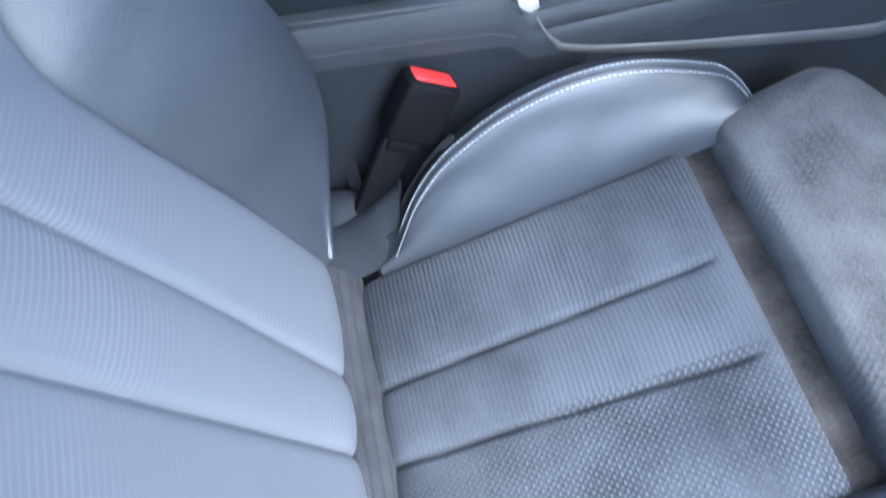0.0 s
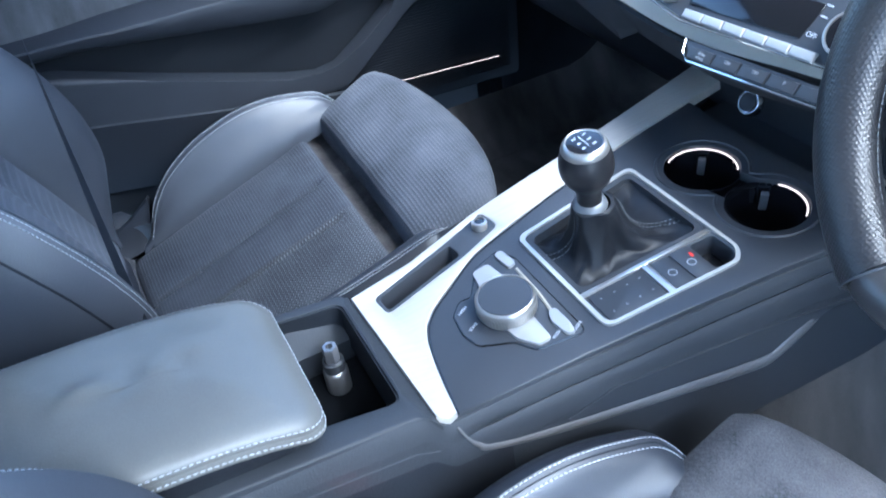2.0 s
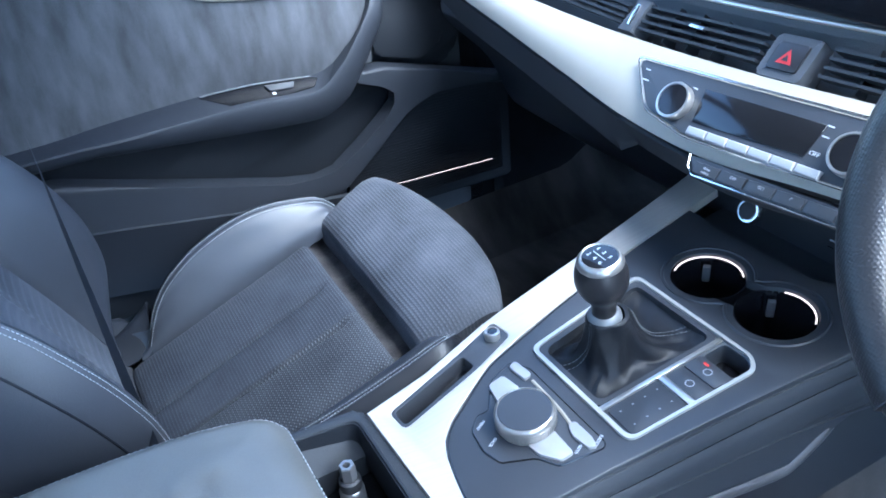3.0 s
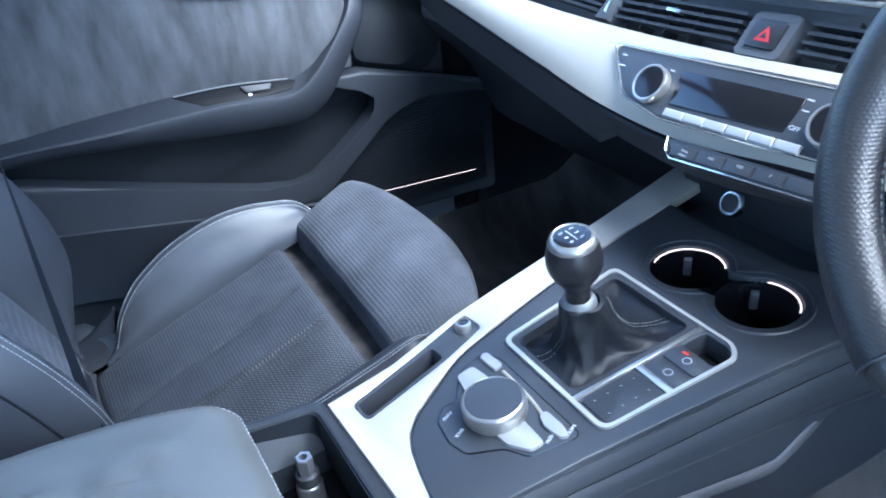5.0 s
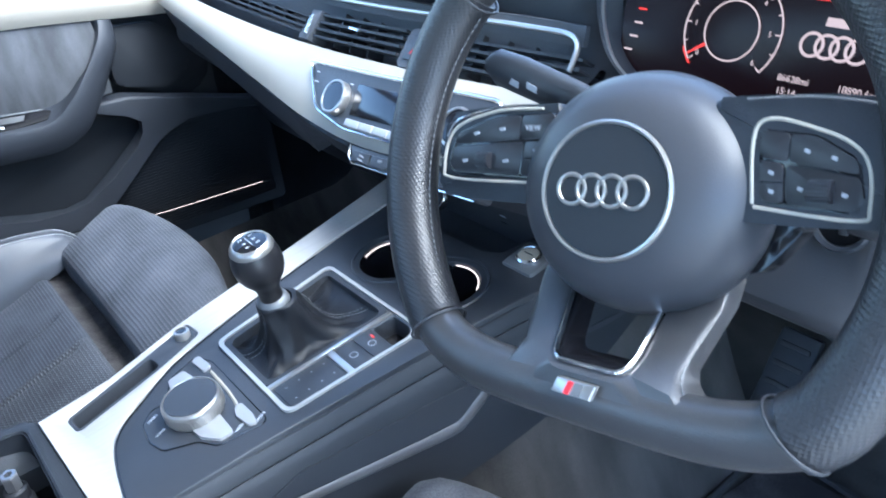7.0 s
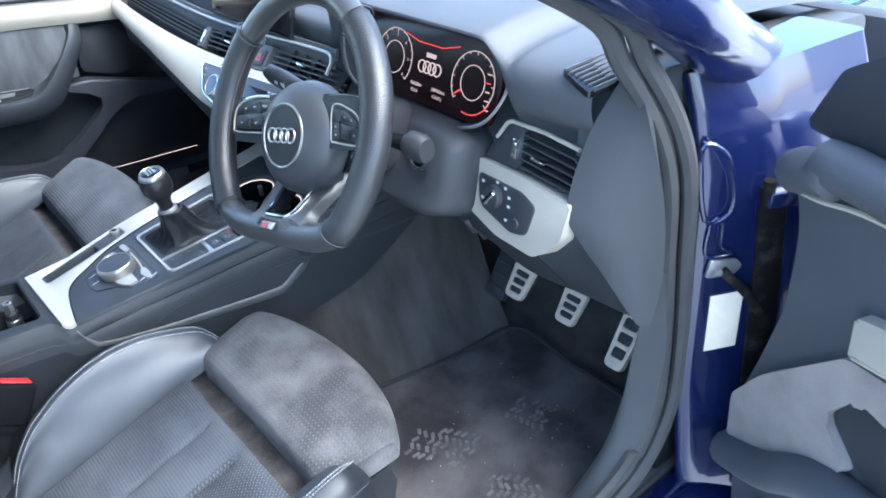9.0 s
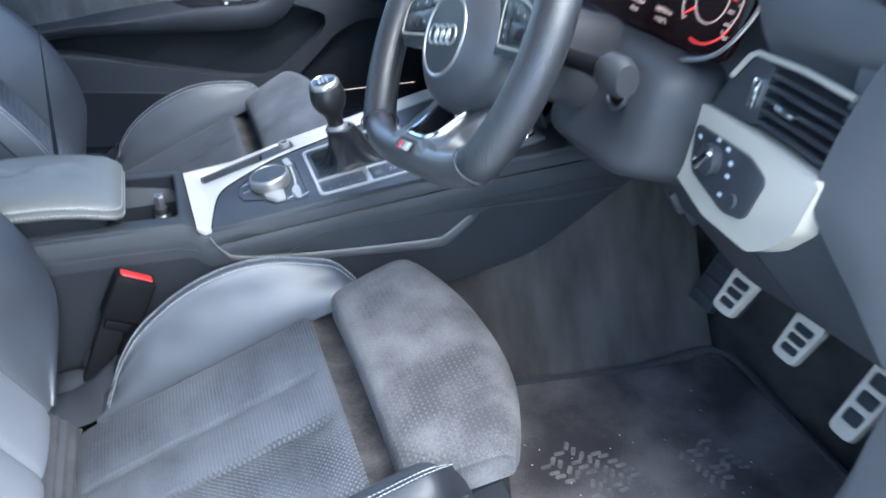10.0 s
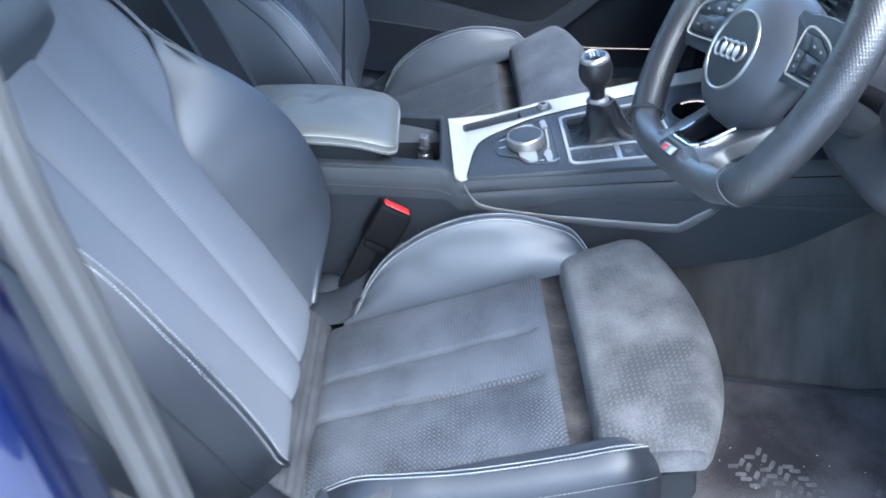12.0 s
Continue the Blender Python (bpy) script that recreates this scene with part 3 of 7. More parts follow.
def make_seat(kind_label, pad_rise, recline, used, cloth, mesh_cloth, pad_cloth):
    lean_sin, lean_cos = math.sin(radians(recline)), math.cos(radians(recline))
    back_base = Vector((0, -0.214, 0.470)) if used else Vector((0, -0.198, 0.488))

    def back_at(x, h, d):
        """A point of the backrest: x across, h up its plane, d proud of it."""
        return back_base + Vector((x, -lean_sin * h + lean_cos * d, lean_cos * h + lean_sin * d))

    def crest(h, worn):
        """The backrest bolster: crest across and proud, edge of the cloth; flatter and narrower where it is worn."""
        (rx, rd), w = b_ridge(h), b_ins(h)
        if not used:
            return -0.150 - 0.5 * max(0.0, -rx - 0.150), rd, w + 0.050
        if not worn:
            return rx, rd, w
        return -0.136 - 0.45 * max(0.0, -rx - 0.150), 0.006 + 0.62 * rd, -0.136 - 0.45 * max(0.0, -w - 0.150)

    seat = thing("front_seat", kind_label, "seat", "front seats")

    def insert(u, v):
        y = -0.212 + 0.312 * v
        half = insert_edge(y)
        x = (2 * u - 1) * half
        k = half / 0.149
        edge = min(u, 1 - u) * 2 * half
        end = min(v, 1 - v) * 0.312
        fade = max(0.0, min(1.0, (0.086 - y) / 0.016))
        c = 0.034 + 0.010 * v
        seam = sum(math.exp(-((x - q) / 0.0030) ** 2) for q in (-c, c)) * fade
        puff = 0.006 * abs(math.sin(math.pi * min(1.0, max(0.0, (abs(x) - c) / (half - c))))) if abs(x) > c else 0.005 * math.cos(math.pi * x / (2 * c))
        z = zi(y) + puff * fade + 0.003 * (1 - fade) - 0.0085 * seam - 0.008 * math.exp(-edge / 0.004) - 0.010 * math.exp(-end / 0.006)
        return Vector((x, y, z + 0.0014 * noise.noise((x * 16, y * 16, 3)) + 0.0005 * noise.noise((x * 60, y * 60, 8))))

    def strip_of(u0, u1, n):
        return sheet(lambda u, v: insert(u0 + (u1 - u0) * u, v), n, 60, 0.015)

    part("cushion_panel", strip_of(0.0, 0.612, 72), cloth, seat, "ribbed dark suede cushion")
    part("cushion_panel", strip_of(0.612, 1.0, 44), mesh_cloth, seat, "dotted dark suede cushion edge")
    part("rear_band", sheet(lambda u, v: Vector((-0.155 + 0.31 * u, -0.256 + 0.049 * v ** 1.1 + 0.0014 * math.sin(v * 44), 0.505 - 0.075 * v + 0.001 * noise.noise((u * 9, v, 4)))), 30, 56, 0.004), FLAP, seat, "narrow cloth band at the rear of the cushion")
    part("gap_strip", sheet(lambda u, v: Vector((-0.175 + 0.35 * u, 0.096 + 0.050 * v, 0.506 - 0.014 * math.sin(math.pi * v) + 0.001 * noise.noise((u * 9, v * 3, 1)))), 20, 8, 0.012), GAP_CLOTH, seat, "grey cloth strip under the thigh pad")
    # thigh pad: loft across of rounded sections
    loops = []
    n = 25
    for i in range(n):
        s = -1 + 2 * i / (n - 1)
        e = (1 - abs(s) ** 10) ** 0.5
        x = 0.176 * s
        back = 0.128 + 0.004 * (1 - s * s)
        front = 0.247 + 0.052 * (1 - abs(s) ** 2.2) - 0.004
        zt = 0.007 * (1 - s * s)
        half = 0.032 * (0.55 + 0.45 * e)
        yc, yl = (back + front) / 2, (front - back) / 2 * (0.94 + 0.06 * e)
        lp = []
        for k in range(28):
            a = 2 * math.pi * k / 28
            ca, sa = math.cos(a), math.sin(a)
            q = 0.42
            yy = yc + yl * math.copysign(abs(ca) ** q, ca)
            zz = half * math.copysign(abs(sa) ** q, sa)
            base = 0.506 + (0.20 + pad_rise) * (min(yy, 0.225) - 0.128) - 4.2 * max(0, yy - 0.225) ** 2
            lump = 0.0022 * noise.noise((x * 14, yy * 14, zz * 9 + 7))
            lp.append(Vector((x * (1 + 0.10 * (yy - 0.128) / 0.13 * abs(s)), yy, base + zz + zt + lump)))
        loops.append(lp)
    part("thigh_pad", loft(loops), pad_cloth, seat, "worn grey suede thigh pad")
    part("front_apron", loft([[Vector((x, y, z)) for y, z in ((0.10, 0.46), (0.235 + k, 0.475), (0.245 + k, 0.44), (0.22 + k, 0.34), (0.10, 0.33))] for x, k in ((-0.165, 0), (-0.08, 0.028), (0, 0.036), (0.08, 0.028), (0.165, 0))]), PLASTIC, seat)
    part("seat_base", block((0.44, 0.46, 0.09), pose(0, -0.02, 0.345), 0.02), PLASTIC, seat)
    for sx in (-1, 1):
        flip = Matrix.Diagonal((-sx, 1, 1, 1))

        def side(bm):
            bmesh.ops.transform(bm, matrix=flip, verts=bm.verts)
            return bm

        ridge = ridge_worn if sx > 0 else ridge_full if used else ridge_firm

        def cush(u, v, fn):
            """A bolster's point, its front end rounded off."""
            y = -0.187 + 0.382 * u
            p = fn(y, ridge)(v)
            f = max(0.0, (u - 0.86) / 0.14)
            wrinkle = 0.0016 * noise.noise((y * 26, v * 4, 3.1 + sx)) * math.sin(math.pi * min(1, v * 1.2)) if fn is bolster_section else 0.0
            return Vector((p.x + wrinkle + 0.030 * f * f * (1 if fn is outer_section else v), y, p.y - f * f * (0.030 if fn is outer_section else 0.030 + 0.026 * (1 - v))))

        bol = part("bolster", side(sheet(lambda u, v: cush(u, v, bolster_section), 40, 16, 0.004)), LEATHER_WORN, seat, "worn black leather cushion bolster")
        part("bolster_side", side(sheet(lambda u, v: cush(u, v, outer_section), 40, 12, 0.004)), LEATHER, bol)
        part("bolster_end", side(loft([[Vector((p.x + k * 0.008, p.y - k * 0.003, p.z - k * 0.004)) for p in [cush(1, j / 6, bolster_section) for j in range(7)] + [cush(1, j / 6, outer_section) for j in range(1, 7)]] for k in (0, 1)])), LEATHER, bol)
        if used:
            part("side_flap", side(sheet(lambda u, v: cush(0.02 + 0.22 * u, 0.03 + 0.6 * v, outer_section) + Vector((-0.0035 - 0.002 * v, -0.03 * (1 - u) * v, -0.012 * (1 - u))), 14, 10, 0.002)), FLAP, bol, "worn brown grey cloth flap")
        for row in (0.80, 0.97):
            line = [cush(0.012 + 0.97 * i / 80, row, bolster_section) + Vector((0.0005, 0, 0.0008)) for i in range(81)]
            part("stitching", side(stitches(line, 0.0046, 0.00050)), THREAD, bol, "white contrast stitching")
        part("bolster_seam", side(tube([cush(0.012 + 0.97 * i / 60, 0.885, bolster_section) + Vector((0.0002, 0, 0.0002)) for i in range(61)], 0.0008, 5)), LEATHER, bol)
        if used and sx > 0:
            part("stitching", side(stitches([cush(0.012 + 0.97 * i / 80, 0.24, outer_section) + Vector((-0.0006, 0, 0.0003)) for i in range(81)], 0.0050, 0.00045)), THREAD_DIM, bol, "grey stitching on the outer side")
        # leather that folds down behind the bolster
        if sx < 0:
            fold_a, fold_b = Vector((-0.160, -0.164, 0.440)), Vector((-0.147, -0.226, 0.436))
            fold_c, fold_d = Vector((-0.214, -0.150, 0.492)), Vector((-0.196, -0.262, 0.466))

            def fold(u, v):
                t = min(1.0, v * 1.7)
                p = fold_a.lerp(fold_b, u).lerp(fold_c.lerp(fold_d, u), t)
                drop = max(0.0, v - 0.50)
                return p + Vector((-0.05 * drop ** 0.7, 0, 0.009 * math.sin(math.pi * t) - 0.016 * math.sin(math.pi * u) * t - 0.30 * drop ** 1.4 + 0.0015 * noise.noise((u * 5, v * 5, 2))))

            part("rear_fold", side(sheet(fold, 18, 24, 0.004)), FOLD, bol, "soft leather fold behind the bolster")
        # backrest bolster
        def bb(u, v):
            h = 0.016 + 0.414 * u
            rx, rd, w = crest(h, sx > 0)
            lo = (-0.002 if sx > 0 or not used else -0.014) + 0.034 * max(0.0, (h - 0.32) / 0.10)
            f = smooth_curve([(0, w, min(lo, rd)), (0.15, w - 0.05 * abs(rx - w), lo + 0.12 * (rd - lo)), (0.5, (w + rx) / 2 - 0.004, lo + 0.70 * (rd - lo)), (0.8, rx + 0.14 * (w - rx), rd - 0.05 * (rd - lo)), (1.0, rx, rd)])
            p = f(v)
            return back_at(p.x, h, p.y + 0.0028 * noise.noise((h * 17, v * 3.5 + h * 9, 6.3 + sx)) * math.sin(math.pi * v) * min(1, 12 * u))

        def bo(u, v):
            h = 0.016 + 0.544 * u
            (rx, rd, w), o = crest(h, sx > 0), b_out(h) + (0.045 if sx > 0 or not used else 0.0)
            f = smooth_curve([(0, rx, rd), (0.2, rx - 0.010, rd - 0.010), (0.55, min(o, rx - 0.010), rd - 0.06), (1.0, o + 0.02, -0.12)])
            p = f(v)
            return back_at(p.x, h, p.y)

        bk = part("back_bolster", side(sheet(bb, 36, 16, 0.004)), LEATHER if used and sx > 0 else LEATHER_WORN, seat, "black leather backrest bolster")
        part("back_bolster_side", side(sheet(bo, 36, 12, 0.004)), LEATHER if used and sx > 0 else BACK_LEATHER, bk)
        for k in (0, 1):
            line = []
            for i in range(61):
                u = 0.01 + 0.97 * i / 60
                line.append((bb(u, 0.93) if k and used else bo(u, 0.13 if k else (0.10 if used else 0.045))) + Vector((0, 0.0008, 0.0004)))
            part("stitching", side(stitches(line, 0.0042, 0.00045)), THREAD, bk, "white contrast stitching")
        part("side_seam", side(tube([bo(0.02 + 0.95 * i / 40, 0.42) + Vector((0, 0.0004, 0)) for i in range(41)], 0.0014, 6)), FOLD, bk)

    def back_panel(k):
        def fn(u, v):
            h = 0.012 + 0.540 * v
            w, c = -b_ins(h), b_seam(h)
            a, b = ((-w, -c), (-c, c), (c, -crest(h, True)[2] if used else w))[k]
            x = a + (b - a) * u
            e = min(u, 1 - u) * (b - a)
            d = -0.009 + 0.005 * math.sin(math.pi * u) - 0.006 * math.exp(-e / 0.0035) + 0.0015 * noise.noise((x * 14, h * 10, 5)) + 0.005 * math.sin(math.pi * min(1, v * 1.2)) - 0.005 * math.exp(-v * 0.53 / 0.004)
            d += 0.030 * (max(0.0, abs(x) - 0.155) / 0.065) ** 1.3 + 0.012 * max(0.0, (x - 0.06) / 0.076) ** 2
            return back_at(x, h, d)
        return fn

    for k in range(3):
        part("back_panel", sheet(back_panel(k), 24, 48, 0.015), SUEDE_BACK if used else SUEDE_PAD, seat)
    for sx in (-1, 1):
        part("corner_fold", turned([(0, -1), (0.5, -0.86), (0.86, -0.5), (1, 0), (0.86, 0.5), (0.5, 0.86), (0, 1)], 20, pose(sx * 0.222, -0.226, 0.440, 20, sx * 20, 0) @ Matrix.Diagonal((0.030, 0.045, 0.030, 1))), FOLD, seat, "soft leather fold in the seat corner")
    # rear shell and integrated head restraint
    shell = []
    for i in range(13):
        h = -0.05 + 0.62 * i / 12
        w = -b_out(h) - 0.002
        shell.append([back_at(w * c - (0.045 if c > 0 else 0.0) + (0.045 if c < 0 and not used else 0.0), h, d) for c, d in ((-1, -0.05), (-0.9, -0.03), (0.9, -0.03), (1, -0.05), (0.95, -0.11), (0.7, -0.14), (-0.7, -0.14), (-0.95, -0.11))])
    part("back_shell", loft(shell), LEATHER, seat)
    head = []
    for i in range(17):
        h = 0.49 + 0.28 * i / 16
        s = (i / 16) * 2 - 1
        e = (1 - abs(s) ** 5) ** 0.5
        w = (0.135 - 0.030 * (i / 16)) * (0.72 + 0.28 * e)
        dd = 0.045 * (0.4 + 0.6 * e)
        head.append([back_at(w * math.copysign(abs(math.cos(a)) ** 0.6, math.cos(a)), h, -0.03 + 0.01 * e + dd * math.copysign(abs(math.sin(a)) ** 0.6, math.sin(a))) for a in [2 * math.pi * k / 24 for k in range(24)]])
    part("headrest", loft(head), LEATHER_WORN, seat)
    return seat


driver_seat = make_seat("black leather and grey suede sports seat beside the doorway", 0.0, 26, True, SUEDE_SMOOTH, SUEDE_DIAMOND, PAD_WORN)
driver_seat.matrix_basis = pose(0.365, 0, 0)
passenger_seat = make_seat("black leather and dark suede sports seat beside the far door", 0.14, 19.5, False, SUEDE, SUEDE_MESH, SUEDE_PAD)
passenger_seat.matrix_basis = pose(-0.424, 0.082, 0.4845, 4.5, 4.3, 0) @ pose(0, -0.09, -0.50)


# ---- seat belt buckle ----
def make_buckle(loc, m):
    b = thing("seat_belt_buckle", "black seat belt buckle with a red press button", "buckle", "seat belt buckles")
    part("housing", block((0.032, 0.052, 0.062), pose(0, 0, -0.029), 0.005, 3), BUCKLE, b)
    part("button", block((0.020, 0.042, 0.010), pose(-0.002, 0.001, -0.0015, 0, 0, 0), 0.003, 3), RED, b, "red release button")
    part("stalk", block((0.012, 0.032, 0.14), pose(0.002, -0.004, -0.125, 3, 0, 0), 0.004), BUCKLE, b)
    part("collar", block((0.022, 0.034, 0.016), pose(0.001, -0.002, -0.066), 0.004), BUCKLE, b)
    b.matrix_basis = m
    return b


buckle = make_buckle(None, pose(0.122, -0.102, 0.578, -34, -6, 8))


# ---- centre console ----
def zt(y):
    """Height of the console's top: a step up to the rear deck, which rises towards the back."""
    s = min(1.0, max(0.0, (-0.004 - y) / 0.026))
    s = s * s * (3 - 2 * s)
    return (0.605 + 0.08 * y) * (1 - s) + (0.6238 - 0.10 * (y + 0.02)) * s


def on_top(a, b, h):
    return Vector((a, b, zt(b) + h))


console = thing("centre_console", "dark centre console with aluminium trim and gear lever", "console")
c_left = smooth_curve([(-0.42, -0.090), (-0.05, -0.092), (0.10, -0.112), (0.27, -0.152), (0.50, -0.202), (0.62, -0.225)])
c_right = smooth_curve([(-0.42, 0.090), (-0.05, 0.094), (0.0, 0.0965), (0.05, 0.100), (0.10, 0.1045), (0.16, 0.112), (0.216, 0.118), (0.27, 0.124), (0.33, 0.132), (0.40, 0.142), (0.47, 0.155), (0.62, 0.178)])
z_low = smooth_curve([(-0.42, 0.36), (0.10, 0.392), (0.20, 0.427), (0.30, 0.459), (0.38, 0.473), (0.45, 0.494), (0.51, 0.531), (0.575, 0.574), (0.62, 0.598)])


def side_x(y, z):
    """How far the driver's side of the console stands out at a height."""
    return c_right(y) + 0.004 + 0.075 * max(0, zt(y) - 0.05 - z)


left_loops, right_loops, low_loops = [], [], []
console_ys = sorted(list(np.linspace(-0.42, -0.032, 15)) + list(np.linspace(-0.030, 0.0, 9)) + list(np.linspace(0.018, 0.62, 24)))
for y in console_ys:
    y = float(y)
    l, r, z = c_left(y), c_right(y), zt(y)
    z0 = z - 0.012
    left_loops.append([Vector(p) for p in ((l - 0.015, y, 0.30), (l - 0.012, y, z - 0.12), (l - 0.004, y, z - 0.05), (l, y, z - 0.014), (l + 0.008, y, z0), (l + 0.030, y, z0 - 0.03))])
    zl = min(z_low(y), z - 0.06)
    f = min(1, max(0, (y + 0.02) / 0.05))
    bulge = 0.006 * f
    right_loops.append([Vector(p) for p in ((r - 0.034, y, z0 - 0.03), (r - 0.012, y, z - 0.0055 + 0.001 * (1 - f)), (r - 0.006, y, z - 0.0065 + 0.001 * (1 - f)), (r - 0.0015, y, z - 0.0125), (r + 0.0005, y, z - 0.021), (r - 0.001 + 0.0025 * (1 - f), y, z - 0.0235), (r + 0.001 + 0.0010 * (1 - f), y, z - 0.0255), (r + 0.003 + bulge * 0.3, y, z - 0.034), (side_x(y, z - 0.05) + bulge * 0.4, y, z - 0.05), (side_x(y, z - 0.05) - 0.03, y, z - 0.052))])
    low_loops.append([Vector(p) for p in ((r - 0.02, y, z - 0.049), (side_x(y, z - 0.05) + bulge * 0.4 - 0.0015 * (1 - f), y, z - 0.0505), (side_x(y, zl), y, zl), (r - 0.02, y, zl))])
part("console_side", loft(left_loops), CONSOLE_SOFT, console)
part("console_side", loft(right_loops), CONSOLE_SOFT, console, "soft dark console side")
# Rear half of the same skirt, darkened to paint the shade beside the seat.
part("console_skirt", loft(low_loops[:26]), DOOR_DARK, console, "lower side by the seat with gap shade in its colour")
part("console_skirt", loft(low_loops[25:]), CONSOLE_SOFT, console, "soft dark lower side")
# rear deck: smooth rails round the sunken tray
tray_out = rounded([(-0.075, -0.033), (-0.078, -0.118), (0.058, -0.118), (0.064, -0.034)], 0.010)
part("rear_deck", plate([(-0.086, -0.0205), (-0.0862, -0.031), (-0.087, -0.21), (-0.088, -0.41), (0.086, -0.41), (0.087, -0.21), (0.088, -0.031), (0.0890, -0.022), (0.0925, -0.012)], [tray_out], -0.050, -0.0025, on_top, 0.003), CONSOLE_SOFT, console, "smooth dark rear deck")
# side pocket: a slightly proud panel with a satin grey lower edge that sweeps up ahead
side_pt = lambda y, z, h: Vector((side_x(y, z) + h, y, z))
part("pocket_panel", prism([(0.095, 0.556), (0.145, 0.576), (0.30, 0.577), (0.45, 0.577), (0.575, 0.577), (0.50, 0.570), (0.42, 0.572), (0.385, 0.574), (0.365, 0.566), (0.33, 0.545), (0.31, 0.540), (0.20, 0.546)], -0.004, 0.0035, side_pt, 0.002, 2, 0.004), PANEL, console, "side pocket panel")
trim_way = dense([side_pt(y, z, h) for y, z, h in ((0.000, 0.596, -0.006), (0.006, 0.583, -0.001), (0.014, 0.572, 0.001), (0.028, 0.561, 0.0015), (0.097, 0.547, 0.002), (0.20, 0.538, 0.0025), (0.298, 0.531, 0.0025), (0.320, 0.536, 0.0025), (0.346, 0.554, 0.002), (0.370, 0.569, 0.0), (0.400, 0.577, -0.003), (0.425, 0.581, -0.007))], 6)
part("side_trim", tube(trim_way, [0.0012 + 0.0068 * min(1, max(0, i - 6) / 30) if i < 50 else 0.0080 - 0.0055 * (i - 50) / 17 for i in range(len(trim_way))], 10, up=(1, 0, 0), flat=0.30), TRIM_GREY, console, "satin grey edge of the side pocket")
for d, dz in ((-0.0010, -0.0232),):
    part("edge_groove", tube([Vector((c_right(y) + d, y, zt(y) + dz)) for y in np.linspace(0.02, 0.52, 40)], 0.0009, 6), GLOSS, console)
part("side_seam", tube([side_pt(y, zt(y) - 0.034, -0.001) for y in [-0.40 + 0.02 * i for i in range(20)]], 0.0008, 6), PANEL, console)
part("console_core", block((0.16, 0.27, 0.16), pose(0, -0.275, 0.49), 0.01), PLASTIC, console)

# armrest
arm = thing("armrest", "creased black leather armrest lid with white stitching", "armrest")


def arm_ring(inset, z):
    """A ring of the lid: a rectangle with round corners, drawn in by inset."""
    w, l, n = 0.0845 - inset, 0.118 - inset, 8
    r = min(max(0.006, 0.024 - inset * 0.8), 0.9 * w)
    out = []
    for sx, sy in ((1, 1), (-1, 1), (-1, -1), (1, -1)):
        cx, cy = sx * (w - r), sy * (l - r)
        a0 = {(1, 1): 0, (-1, 1): 90, (-1, -1): 180, (1, -1): 270}[(sx, sy)]
        for k in range(n + 1):
            a = radians(a0 + 90 * k / n)
            out.append((cx + r * math.cos(a), cy + r * math.sin(a)))
        nx, ny = {(1, 1): (-1, 1), (-1, 1): (-1, -1), (-1, -1): (1, -1), (1, -1): (1, 1)}[(sx, sy)]
        ex, ey = out[-1]
        fx, fy = nx * (w - r) if sx != nx else nx * w, ny * (l - r) if sy != ny else ny * l
        for k in range(1, 8):
            out.append((ex + (fx - ex) * k / 8, ey + (fy - ey) * k / 8))
    pts = []
    for x, y in out:
        y -= 0.215
        inside = min(1.0, inset / 0.03)
        bump = (0.0050 * math.exp(-((x + 0.010) / 0.010) ** 2 - ((y + 0.255 + 0.5 * x) / 0.016) ** 2)
                - 0.0038 * math.exp(-((x + 0.018) / 0.022) ** 2 - ((y + 0.226 + 0.3 * x) / 0.012) ** 2)
                + 0.0036 * math.exp(-((x + 0.012) / 0.014) ** 2 - ((y + 0.198) / 0.008) ** 2)
                - 0.0026 * math.exp(-((x + 0.004) / 0.016) ** 2 - ((y + 0.180) / 0.010) ** 2)
                + 0.0022 * math.exp(-((x + 0.030) / 0.012) ** 2 - ((y + 0.165) / 0.009) ** 2)
                + 0.0016 * noise.noise((x * 24, y * 24, 2)) + 0.0008 * noise.noise((x * 60, y * 45, 5)))
        pts.append(Vector((x, y, 0.649 + z + 0.036 * (1 - math.exp(min(0.0, y + 0.1) / 0.07)) + 1.0 * bump * inside)))
    return pts


rings = [arm_ring(0.012, -0.010), arm_ring(0.002, -0.010), arm_ring(0.0, -0.008), arm_ring(0.0, -0.002), arm_ring(0.0008, 0.0002), arm_ring(0.0, 0.0024)]
rings += [arm_ring(0.020 * (1 - math.cos(radians(a))), 0.003 + 0.011 * math.sin(radians(a))) for a in (15, 30, 45, 60, 75, 90)]
rings += [arm_ring(0.020 + 0.0640 * k / 20, 0.014 + 0.005 * math.sin(math.pi / 2 * k / 20)) for k in range(1, 21)]
part("lid_cover", loft(rings), ARM_LEATHER, arm, "creased black leather cover with sheen in its colour")
for dz, g in ((0.006, 0.0018), (-0.004, 0.0)):
    way = arm_ring(-0.0004 + g * 0.3, dz)
    start = min(range(len(way)), key=lambda i: abs(way[i].x - 0.084) + abs(way[i].y + 0.32))
    loop = way[start:] + way[:start]
    part("stitching", stitches([p for p in loop if p.y > -0.322], 0.0050, 0.0005), THREAD, arm, "white contrast stitching")
part("lid_base", loft([[Vector((x, y, z + 0.05 * (-0.11 - y))) for x, y in rounded([(-w, -0.324), (w, -0.324), (w, f), (-w, f)], 0.016)] for w, f, z in ((0.068, -0.124, 0.610), (0.074, -0.118, 0.636), (0.078, -0.111, 0.645), (0.079, -0.107, 0.662))]), DOOR_DARK, arm, "dark recessed base of the lid")
part("hinge_block", block((0.150, 0.085, 0.075), pose(0, -0.381, 0.665, -4, 0, 0), 0.016, 4), DOOR_SOFT, arm, "dark padded hinge block behind the lid")

